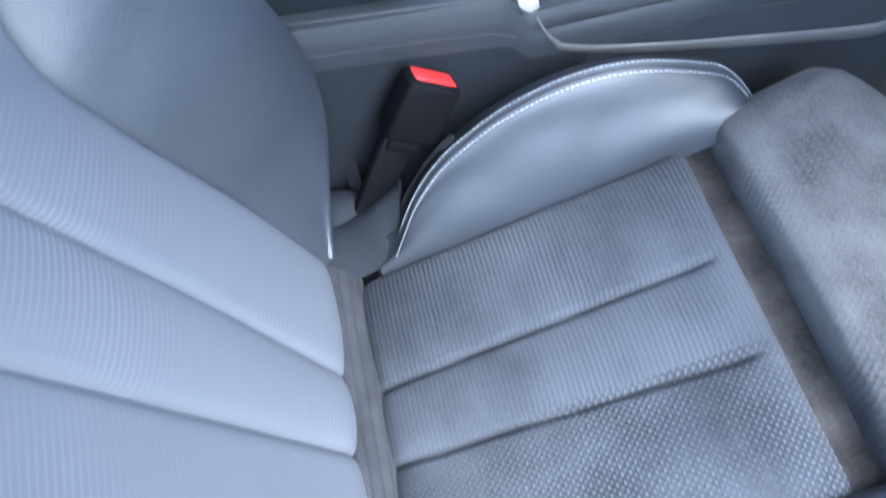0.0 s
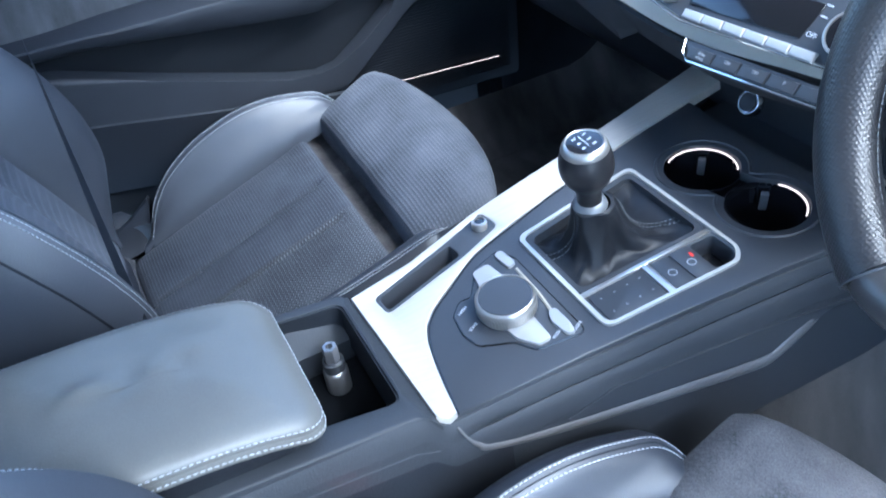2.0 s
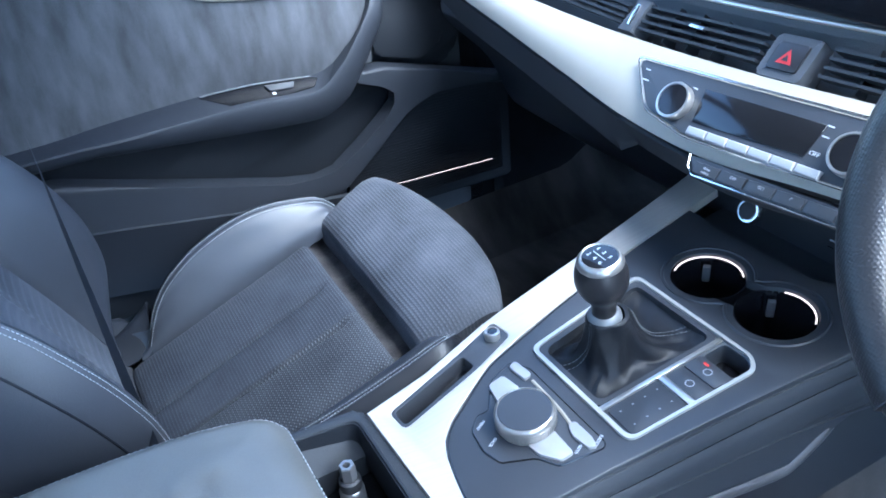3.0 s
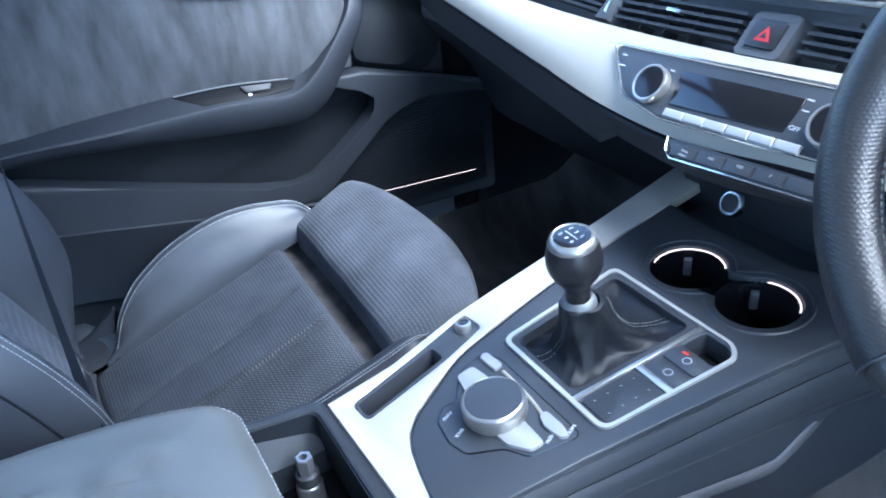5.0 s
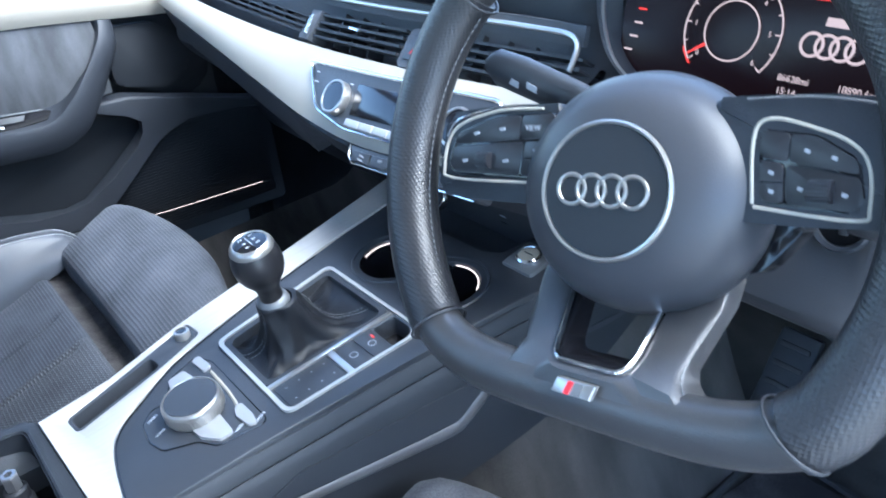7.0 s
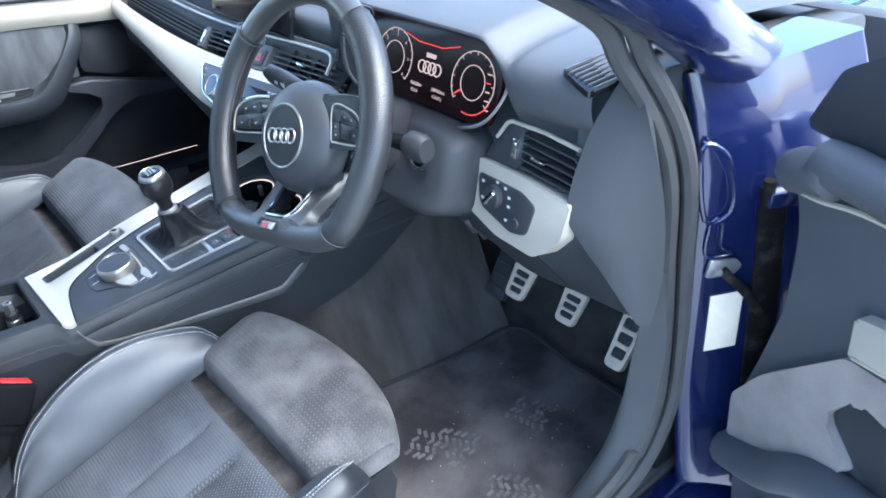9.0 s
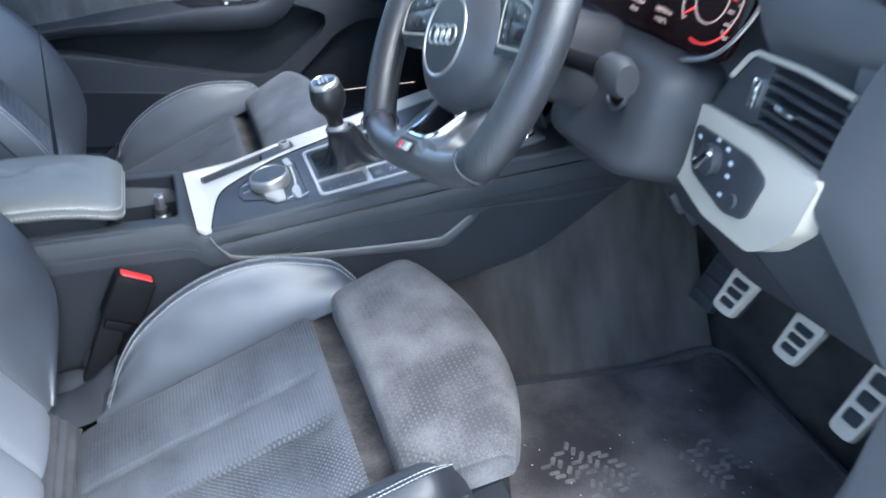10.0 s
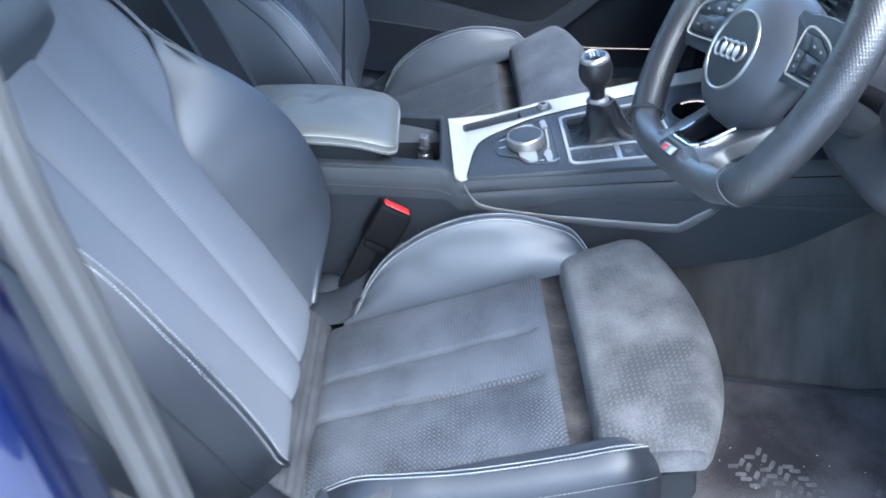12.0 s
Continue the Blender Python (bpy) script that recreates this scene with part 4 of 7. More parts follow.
# open tray ahead of the armrest
tray = part("tray", block((0.150, 0.100, 0.006), pose(-0.006, -0.078, 0.551), 0.002), DARK_CARPET, console, "small open tray")
tray_in = rounded([(-0.074, -0.034), (-0.077, -0.117), (0.057, -0.117), (0.063, -0.035)], 0.010)
part("tray_wall", ring_prism(rounded([(-0.0765, -0.0315), (-0.0795, -0.1195), (0.0595, -0.1195), (0.0655, -0.0325)], 0.010), tray_in, -0.056, -0.0055, on_top), DOOR_DARK, tray)

# aluminium trim: a strip along one side that turns across the console's rear
alu_out = [(-0.079, -0.020), (0.086, -0.014), (0.090, -0.004), (0.088, 0.004), (0.060, 0.008), (0.028, 0.014), (0.004, 0.020), (-0.014, 0.028), (-0.030, 0.043), (-0.042, 0.062), (-0.072, 0.112), (-0.088, 0.170), (-0.104, 0.233), (-0.128, 0.36), (-0.149, 0.513), (-0.153, 0.575), (-0.206, 0.575), (-0.198, 0.504), (-0.172, 0.38), (-0.150, 0.267), (-0.136, 0.185), (-0.128, 0.140), (-0.102, 0.055)]
slot_out = rounded([(-0.0785, 0.002), (-0.0500, 0.005), (-0.0735, 0.100), (-0.0945, 0.154), (-0.124, 0.150), (-0.104, 0.094)], 0.007)
alu = part("aluminium_trim", plate(alu_out, [slot_out], -0.010, 0.002, on_top, 0.0014), ALU, console, "brushed aluminium trim strip")
# storage slot with a dark surround that carries a small button
slot_in = rounded([(-0.0750, 0.006), (-0.0550, 0.008), (-0.0800, 0.1005), (-0.1000, 0.0985)], 0.005)
part("slot_rim", plate([(a * 0.998 - 0.0002, b) for a, b in slot_out], [slot_in], -0.028, 0.0012, on_top, 0.0012), PANEL, console, "dark storage slot surround")
part("slot_floor", prism([(-0.110, 0.104), (-0.072, 0.104), (-0.045, 0.002), (-0.084, 0.0)], -0.032, -0.027, on_top, 0), DARK_CARPET, console, "narrow dark storage slot")
knob_s = part("rotary_button", turned([(0.0, 0), (0.0085, 0), (0.0085, 0.006), (0.0078, 0.0085), (0.0058, 0.009), (0.0055, 0.007), (0, 0.007)], 28, Matrix.Translation(on_top(-0.104, 0.138, 0.001))), SATIN, console, "small chrome ringed button")

part("button_centre", turned([(0, 0.0068), (0.0054, 0.0068), (0.0050, 0.0078), (0, 0.0080)], 20, Matrix.Translation(on_top(-0.104, 0.138, 0.001))), GLOSS, console)

# dark control panel inside the trim
gear_hole = rounded([(-0.0635, 0.1585), (0.0435, 0.157), (0.0450, 0.3135), (-0.0830, 0.3155)], 0.010, 6)
slot_hole = rounded([(0.0500, 0.2815), (0.0880, 0.2805), (0.0905, 0.2985), (0.0790, 0.3080), (0.0510, 0.3085)], 0.005)
part("panel_seam", tube(dense([on_top(a + 0.0015, b, 0.0004) for a, b in ((0.088, 0.0045), (0.0605, 0.0090), (0.0285, 0.0150), (0.0050, 0.0210), (-0.0132, 0.0290), (-0.0292, 0.0440), (-0.0412, 0.0630), (-0.0712, 0.1130), (-0.0872, 0.1710), (-0.1032, 0.2340), (-0.118, 0.315))], 4), 0.0010, 6), GLOSS, console)
# cup holder surround ahead of the gear lever, with two wells
cups = [(-0.036, 0.374, 0.039), (0.050, 0.379, 0.040)]


def cup_outline(grow=0.0):
    """Both wells in one figure of eight, joined by a neck."""
    out = []
    (ax, ay, ar), (bx, by, br) = cups
    for k in range(41):
        a = radians(35 + 290 * k / 40)
        out.append((ax + (ar + grow) * math.cos(a), ay + (ar + grow) * math.sin(a)))
    for k in range(41):
        a = radians(-145 + 290 * k / 40)
        out.append((bx + (br + grow) * math.cos(a), by + (br + grow) * math.sin(a)))
    return out


part("control_panel", plate([(0.088, 0.0045), (0.0605, 0.0090), (0.0285, 0.0150), (0.0050, 0.0210), (-0.0132, 0.0290), (-0.0292, 0.0440), (-0.0412, 0.0630), (-0.0712, 0.1130), (-0.0872, 0.1710), (-0.1032, 0.2340), (-0.118, 0.315), (-0.128, 0.37), (-0.140, 0.448), (-0.120, 0.448), (-0.100, 0.443), (0.040, 0.446), (0.060, 0.458), (0.070, 0.520), (0.090, 0.548), (0.145, 0.570), (0.160, 0.545), (0.147, 0.4575), (0.134, 0.40), (0.1235, 0.322), (0.1125, 0.235), (0.1000, 0.13), (0.0925, 0.03)], [gear_hole, slot_hole, cup_outline()], -0.024, 0.0, on_top, 0.0018), PANEL, console, "dark grey control panel")
part("surround_step", tube([on_top(a, b, -0.0006) for a, b in cup_outline(0.009)], 0.0022, 6, True), PANEL, console, "raised rim round the cup wells")
for cx, cy, r in cups:
    well = part("cup_well", turned([(r, -0.003), (r * 0.97, -0.05), (r * 0.93, -0.062), (0, -0.062), (0, -0.066), (r * 0.97, -0.066), (r * 1.03, -0.05), (r * 1.03, -0.003)], 40, Matrix.Translation((cx, cy, zt(cy)))), GLOSS, console, "deep black cup well")
    arc = [on_top(cx + (r - 0.0026) * math.cos(a), cy + (r - 0.0026) * math.sin(a), -0.0035) for a in np.linspace(radians(28 if cx > 0 else 48), radians(118 if cx > 0 else 208), 30)]
    part("light_ring", tube(arc, 0.0009, 6), AMBIENT, well, "thin warm glowing ring")
    part("cup_clip", block((0.008, 0.006, 0.022), pose(cx - 0.68 * (r - 0.004), cy + 0.68 * (r - 0.004), zt(cy) - 0.022, 8, 0, 45), 0.001), SILVER_DIM, well)
part("cup_divider", prism(rounded([(-0.008, 0.348), (0.018, 0.346), (0.012, 0.376), (0.018, 0.408), (-0.006, 0.406), (-0.001, 0.376)], 0.006), -0.05, -0.010, on_top, 0.003), GLOSS, console, "low gloss black saddle")

part("front_shelf", sheet(lambda u, v: on_top(-0.142 + 0.20 * u, 0.440 + 0.08 * v, -0.004 - 0.022 * min(1, v * 3)), 10, 8, 0.004), PLASTIC, console, "sunken shelf ahead of the cup wells")

# ---- gear lever ----
lever = thing("gear_lever", "black leather gear knob with chrome cap over a leather gaiter", "gear lever")
bo_out = rounded([(-0.064, 0.158), (0.088, 0.156), (0.0955, 0.302), (0.080, 0.314), (-0.084, 0.316)], 0.012, 6)
bo_in = rounded([(-0.060, 0.1625), (0.085, 0.1605), (0.0915, 0.300), (0.078, 0.3105), (-0.0795, 0.3115)], 0.010, 6)
part("chrome_surround", ring_prism(bo_out, bo_in, -0.020, 0.0028, on_top), FRAME_SILVER, lever, "satin silver border")
part("chrome_divider", prism([(0.0405, 0.161), (0.0455, 0.161), (0.0475, 0.309), (0.0425, 0.309)], -0.002, 0.0026, on_top, 0.0006), SATIN, lever)
part("chrome_divider", prism([(0.046, 0.2265), (0.0885, 0.2255), (0.0885, 0.2335), (0.046, 0.2345)], -0.002, 0.0026, on_top, 0.0006), SATIN, lever)
base_c = Vector((-0.018, 0.236))


g_in = smooth_curve([(0, 0.0), (0.10, 0.10), (0.25, 0.36), (0.38, 0.60), (0.48, 0.74), (0.58, 0.83), (0.70, 0.90), (0.84, 0.96), (0.95, 1.0), (1.0, 1.06)])
g_up = smooth_curve([(0, -0.003), (0.10, -0.009), (0.25, -0.010), (0.38, -0.004), (0.48, 0.006), (0.58, 0.017), (0.70, 0.029), (0.84, 0.041), (0.95, 0.049), (1.0, 0.050)])


def gaiter(u, v):
    a = 2 * math.pi * u
    ca, sa = math.cos(a), math.sin(a)
    q = 0.35 + 0.65 * min(1.0, 1.7 * v)
    k = g_in(v)
    ex = (0.056 + (0.0195 - 0.056) * k) * math.copysign(abs(ca) ** q, ca)
    ey = (0.0735 + (0.0205 - 0.0735) * k) * math.copysign(abs(sa) ** q, sa)
    if ex < 0:
        ex *= 1.0 + 0.12 * (ey / 0.07 + 1) / 2 * (1 - k)
    rise = math.sin(math.pi * min(1, v * 1.05)) ** 0.8
    drape = max(0.0, min(1.0, 3.5 * (v - 0.10))) * max(0.15, min(1.0, 3 * (1.05 - v)))
    fold = 1 + drape * (0.16 * (0.5 - abs(math.sin(2.5 * a + 2.2 * v + 0.9))) + 0.07 * math.sin(7 * a - 4 * v) + 0.16 * noise.noise((1.6 * ca, 1.6 * sa, 2.2 * v)))
    sag = (0.0045 * noise.noise((2.2 * ca, 2.2 * sa, 3.0 * v)) + 0.0024 * noise.noise((6 * ca, 6 * sa, 5 * v))) * rise
    return on_top(base_c.x + 0.007 * v + ex * fold, base_c.y - 0.024 * v + ey * fold, g_up(v) + sag)


part("gaiter", sheet(gaiter, 96, 40), GAITER, lever, "folded black leather gaiter")
for u0 in (0.715, 0.735, 0.215, 0.232):
    part("stitching", stitches([gaiter(u0, 0.06 + 0.80 * i / 30) + Vector((0.0004, 0, 0.0008)) for i in range(31)], 0.0046, 0.00045), THREAD_DIM, lever)
part("gaiter_border", ring_prism(rounded([(-0.0600, 0.1625), (0.0405, 0.1610), (0.0425, 0.3100), (-0.0795, 0.3115)], 0.010, 6), rounded([(-0.0535, 0.1690), (0.0345, 0.1675), (0.0365, 0.3040), (-0.0715, 0.3050)], 0.010, 6), -0.014, 0.0008, on_top), PLASTIC, lever, "soft black border of the gaiter")
kn = Matrix.Translation((-0.012, 0.210, 0.672)) @ pose(0, 0, 0, 8, 3, 0)
part("neck", turned([(0.0160, -0.006), (0.0172, -0.003), (0.0166, 0.001), (0.0136, 0.0045), (0.0120, 0.0055)], 28, kn), SILVER_DIM, lever, "dull chrome collar")
part("knob", turned([(0.0, 0.001), (0.0122, 0.001), (0.0116, 0.010), (0.0122, 0.018), (0.0155, 0.0255), (0.0210, 0.0330), (0.0244, 0.0410), (0.0254, 0.0480), (0.0249, 0.0560), (0.0232, 0.0630), (0.0212, 0.0680), (0, 0.0715)], 44, kn), KNOB_LEATHER, lever, "black leather knob")
part("cap_ring", turned([(0.0150, 0.0705), (0.0217, 0.0672), (0.0221, 0.0684), (0.0208, 0.0718), (0.0190, 0.0745), (0.0174, 0.0754), (0.0165, 0.0746)], 40, kn), SATIN, lever, "satin chrome ring")
part("cap", turned([(0, 0.0715), (0.0172, 0.0715), (0.0170, 0.0742), (0.0130, 0.0752), (0, 0.0757)], 32, kn), GLOSS, lever, "gloss black cap with shift pattern")
for i, (tx, px, py) in enumerate((("1", -0.008, 0.005), ("3", 0.0, 0.005), ("5", 0.008, 0.005), ("2", -0.008, -0.006), ("4", 0.0, -0.006), ("6", 0.008, -0.006))):
    lettering(tx, 0.0058, kn @ pose(px, py, 0.0760), GREY_PRINT, lever)
part("pattern_line", block((0.017, 0.0006, 0.0002), kn @ pose(0, -0.0005, 0.0760), 0), GREY_PRINT, lever)

# buttons beside the gaiter
pad = part("key_pad", prism(rounded([(0.0475, 0.1655), (0.0835, 0.1645), (0.0868, 0.2245), (0.0480, 0.2260)], 0.003), -0.003, 0.0012, on_top, 0.001), PANEL, console, "blank touch key pad")
for i in range(4):
    for j in range(2):
        part("key_mark", block((0.0010, 0.0020, 0.0003), Matrix.Translation(on_top(0.056 + 0.019 * j, 0.174 + 0.0145 * i, 0.0013)) @ pose(0, 0, 0, 0, 0, -25), 0), DIM_PRINT, pad)
for k, y0 in enumerate((0.235, 0.2575)):
    bt = part("parking_brake_button", prism(rounded([(0.0485, y0), (0.0875, y0 - 0.0005), (0.0890, y0 + 0.0205), (0.0490, y0 + 0.021)], 0.002), -0.003, 0.0014, on_top, 0.001), PANEL, console)
    part("symbol", ring_prism([tuple((0.069 + 0.0045 * math.cos(a), y0 + 0.010 + 0.0045 * math.sin(a))) for a in np.linspace(0, 2 * math.pi, 24, endpoint=False)], [tuple((0.069 + 0.0035 * math.cos(a), y0 + 0.010 + 0.0035 * math.sin(a))) for a in np.linspace(0, 2 * math.pi, 24, endpoint=False)], 0.001, 0.0016, on_top), DIM_PRINT, bt)
    if k:
        part("warning_lamp", prism([(0.058, y0 + 0.015), (0.064, y0 + 0.015), (0.064, y0 + 0.0175), (0.058, y0 + 0.0175)], 0.001, 0.0018, on_top, 0), SCREEN_RED, bt, "small red lamp")
part("brake_recess", prism(rounded([(0.0480, 0.2795), (0.0900, 0.2785), (0.0925, 0.299), (0.0800, 0.3100), (0.0490, 0.3105)], 0.006), -0.026, -0.022, on_top, 0), GLOSS, console)
part("gaiter_floor", prism([(-0.066, 0.157), (0.045, 0.156), (0.046, 0.314), (-0.084, 0.316)], -0.026, -0.0225, on_top, 0), PLASTIC, console)

# ---- rotary controller ----
ctl = thing("rotary_controller", "round aluminium rimmed menu dial with silver side keys", "control dial")
ctl_plate = [(0.017, 0.050), (-0.009, 0.054), (-0.022, 0.067), (-0.021, 0.080), (-0.052, 0.103), (-0.061, 0.131), (-0.042, 0.142), (0.075, 0.141), (0.079, 0.136), (0.071, 0.094), (0.052, 0.083), (0.037, 0.055)]
part("plate", prism(ctl_plate, -0.002, 0.0010, on_top, 0.0006, 2, 0.004), PANEL, ctl)
part("plate_groove", tube([on_top(a, b, 0.0004) for a, b in rounded(ctl_plate, 0.004)], 0.0009, 6, True), GLOSS, ctl)
part("silver_arc", tube(dense([on_top(a, b, 0.0012) for a, b in ((-0.026, 0.134), (0.014, 0.133), (0.045, 0.129))], 5), 0.0018, 6), SILVER, ctl)
mm = Matrix.Translation(on_top(0.014, 0.099, 0.0)) @ pose(0, 0, 0, 4.6, 0, 0)
part("dial_skirt", turned([(0.0, 0), (0.0265, 0), (0.0270, 0.003), (0.0282, 0.005), (0.0286, 0.0145), (0.0283, 0.0178), (0.0272, 0.0196), (0.0258, 0.0203), (0.0252, 0.0192), (0, 0.0190)], 56, mm), SATIN, ctl, "knurled aluminium rim")
part("dial_top", turned([(0, 0.0188), (0.0253, 0.0188), (0.0248, 0.0199), (0, 0.0206)], 48, mm), PANEL, ctl, "flat dark touch top")
for k in range(60):
    a = 2 * math.pi * k / 60
    part("knurl", block((0.0007, 0.0016, 0.009), mm @ pose(0.0285 * math.cos(a), 0.0285 * math.sin(a), 0.010, 0, 0, math.degrees(a)), 0), SATIN, ctl)
for poly in ([(0.036, 0.084), (0.052, 0.086), (0.069, 0.098), (0.069, 0.111), (0.037, 0.112)], [(-0.046, 0.096), (-0.048, 0.114), (-0.024, 0.118), (-0.016, 0.090)], [(0.041, 0.126), (0.041, 0.1335), (0.064, 0.134), (0.076, 0.1315), (0.073, 0.1245), (0.054, 0.1215)], [(-0.055, 0.126), (-0.057, 0.135), (-0.032, 0.1375), (-0.030, 0.128)]):
    part("side_key", prism(poly, 0.0, 0.0042, on_top, 0.001, 2, 0.003), KEY_SILVER, ctl, "satin silver key")
for tx, x, y in (("MENU", -0.010, 0.064), ("BACK", 0.014, 0.062), ("RADIO", 0.070, 0.1375), ("MEDIA", 0.0665, 0.118)):
    lettering(tx, 0.0045, Matrix.Translation(on_top(x, y, 0.0015)) @ pose(0, 0, 0, 4.6, 0, -62), GREY_PRINT, ctl)

# wheel bolt key standing in the tray
key = thing("wheel_nut_key", "small steel wheel nut adapter standing in the tray", "wheel nut key")
km = Matrix.Translation((-0.040, -0.060, 0.551))
part("body", turned([(0, 0), (0.0115, 0), (0.012, 0.002), (0.012, 0.026), (0.011, 0.029), (0.008, 0.031)], 28, km), KEY_STEEL, key)
part("collar", turned([(0.010, 0.029), (0.0105, 0.031), (0.0105, 0.040), (0.008, 0.042)], 28, km), PLASTIC, key)
part("hex_head", turned([(0.006, 0.041), (0.0078, 0.042), (0.0078, 0.057), (0.0068, 0.0585), (0.0040, 0.0585), (0.0038, 0.050), (0, 0.050)], 6, km), KEY_STEEL, key, "hexagonal steel head", flat=True)


# ---- dashboard ----
dash = thing("dashboard", "dark soft dashboard with a satin silver band and air vents", "dashboard")
DU, DN = Vector((0, math.sin(radians(40)), math.cos(radians(40)))), Vector((0, -math.cos(radians(40)), math.sin(radians(40))))


def on_dash(x, s, h):
    """A place on the sloping centre face: x across, s up it, h proud of it."""
    bow = 0.05 * max(0, -x - 0.25) ** 2 + 0.10 * max(0, x - 0.30) ** 2
    return Vector((x, 0.41 + bow, 0.838)) + DU * s + DN * h


def dash_profile(x):
    """Rows of (y, z) from the windscreen's foot over the top and down the face to the knees."""
    def step(a, b):
        t = max(0.0, min(1.0, (x - a) / (b - a)))
        return t * t * (3 - 2 * t)

    hood = step(0.150, 0.200) * (1 - step(0.520, 0.560))
    end = step(0.500, 0.580)
    right = step(0.19, 0.30)
    left = 1 - step(-0.27, -0.12)
    mid = [(1.02, 0.93), (0.85, 0.958), (0.68, 0.968), (0.54, 0.960), (0.485, 0.945), (0.472, 0.930), (0.475, 0.900), (0.455, 0.845), (0.440, 0.800), (0.432, 0.768)]
    cap = [(1.02, 0.93), (0.85, 0.970), (0.68, 0.992), (0.54, 0.994), (0.466, 0.986), (0.444, 0.964), (0.452, 0.930), (0.478, 0.900), (0.470, 0.830), (0.462, 0.770)]
    brow = [(1.02, 0.93), (0.85, 0.972), (0.68, 1.004), (0.54, 1.012), (0.462, 1.006), (0.450, 0.996), (0.505, 0.972), (0.508, 0.900), (0.480, 0.850), (0.468, 0.790)]
    out = []
    for m, c, h in zip(mid, cap, brow):
        p = Vector(m).lerp(Vector(c), end)
        out.append(tuple(p.lerp(Vector(h), hood)))
    low_m = [(0.47, 0.745), (0.53, 0.69), (0.57, 0.63), (0.64, 0.60)]
    low_l = [(0.45, 0.735), (0.52, 0.66), (0.57, 0.56), (0.66, 0.50)]
    low_r = [(0.475, 0.745), (0.53, 0.705), (0.60, 0.670), (0.72, 0.645)]
    for m, l, r in zip(low_m, low_l, low_r):
        out.append(tuple(Vector(m).lerp(Vector(l), left).lerp(Vector(r), right)))
    return out


stations = np.concatenate([np.linspace(-0.72, 0.15, 36), np.linspace(0.155, 0.575, 44), np.linspace(0.58, 0.685, 8)])
rows = []
for x in stations:
    pr = dash_profile(float(x))
    f = smooth_curve([(i, *p) for i, p in enumerate(pr)])
    bow = 0.05 * max(0, -x - 0.25) ** 2 + 0.02 * max(0, x - 0.58)
    rows.append([Vector((float(x), f(k * 0.25).x + bow, f(k * 0.25).y)) for k in range((len(pr) - 1) * 4 + 1)])
part("dash_body", loft([r[:38] for r in rows], cap=False, closed=False), SOFT, dash, "soft dark upper dashboard")
# Dark plastic lower panel; its near-black also holds the shade under the face.
part("lower_dash", loft([r[37:] for r in rows], cap=False, closed=False), DOOR_DARK, dash, "dark lower dashboard with underside shade in its colour")
part("dash_end", loft([[Vector((x, y, z)) for y, z in rounded([(0.440 + k, 0.76), (0.418 + k, 0.86), (0.428 + k, 0.945), (0.470 + k, 0.985), (0.98, 0.93), (0.98, 0.58), (0.60, 0.62), (0.50 + k, 0.68)], 0.02)] for x, k in ((0.655, 0.036), (0.680, 0.032), (0.700, 0.040), (0.712, 0.050))]), SOFT, dash, "dark core of the dashboard end")
side_l = smooth_curve([(0.685, 0.726, 0.490), (0.720, 0.711, 0.478), (0.760, 0.692, 0.465), (0.800, 0.672, 0.450), (0.828, 0.660, 0.442), (0.860, 0.662, 0.446), (0.90, 0.670, 0.453), (0.945, 0.684, 0.462), (0.985, 0.706, 0.475)])
side_r = smooth_curve([(0.685, 0.736, 0.500), (0.75, 0.738, 0.510), (0.85, 0.738, 0.504), (0.945, 0.737, 0.480), (0.985, 0.737, 0.470)])
part("dash_side", sheet(lambda u, v: (lambda z: (lambda a, b: Vector((a.x + (b.x - a.x) * u, a.y + (b.y - a.y) * u - 0.010 * math.sin(math.pi * u) * math.sin(math.pi * min(1, 1.15 * v)), z)))(side_l(z), side_r(z)))(0.685 + 0.300 * v), 16, 30, 0.01), DASH_SIDE, dash, "smooth grey end panel of the dashboard")
knee_hi = smooth_curve([(0.389, 0.468, 0.798), (0.433, 0.461, 0.786), (0.496, 0.449, 0.766), (0.552, 0.440, 0.756), (0.612, 0.433, 0.757)])
knee_lo = smooth_curve([(0.389, 0.492, 0.696), (0.447, 0.500, 0.682), (0.520, 0.505, 0.659), (0.628, 0.505, 0.666)])
part("lower_end_panel", sheet(lambda u, v: (lambda x: (lambda a, b: Vector((x, a.x + (b.x - a.x) * min(1, 2 * v) + 0.16 * max(0, 2 * v - 1), a.y + (b.y - a.y) * min(1, 2 * v) + 0.03 * max(0, 2 * v - 1))))(knee_hi(x), knee_lo(x)))(0.389 + 0.223 * u), 30, 10), CONSOLE_SOFT, dash, "dark lower panel under the switch trim")
knee_a, knee_b, knee_c, knee_d = Vector((0.611, 0.434, 0.757)), Vector((0.661, 0.440, 0.815)), Vector((0.727, 0.491, 0.686)), Vector((0.612, 0.505, 0.665))
part("knee_corner", sheet(lambda u, v: knee_a.lerp(knee_b, u).lerp(knee_d.lerp(knee_c, u), v), 10, 10), CONSOLE_SOFT, dash, "dark corner panel under the switch trim")
part("knee_under", sheet(lambda u, v: knee_d.lerp(knee_c, u) + Vector((0, 0.2 * v, 0.02 * v)), 8, 4), CONSOLE_SOFT, dash)

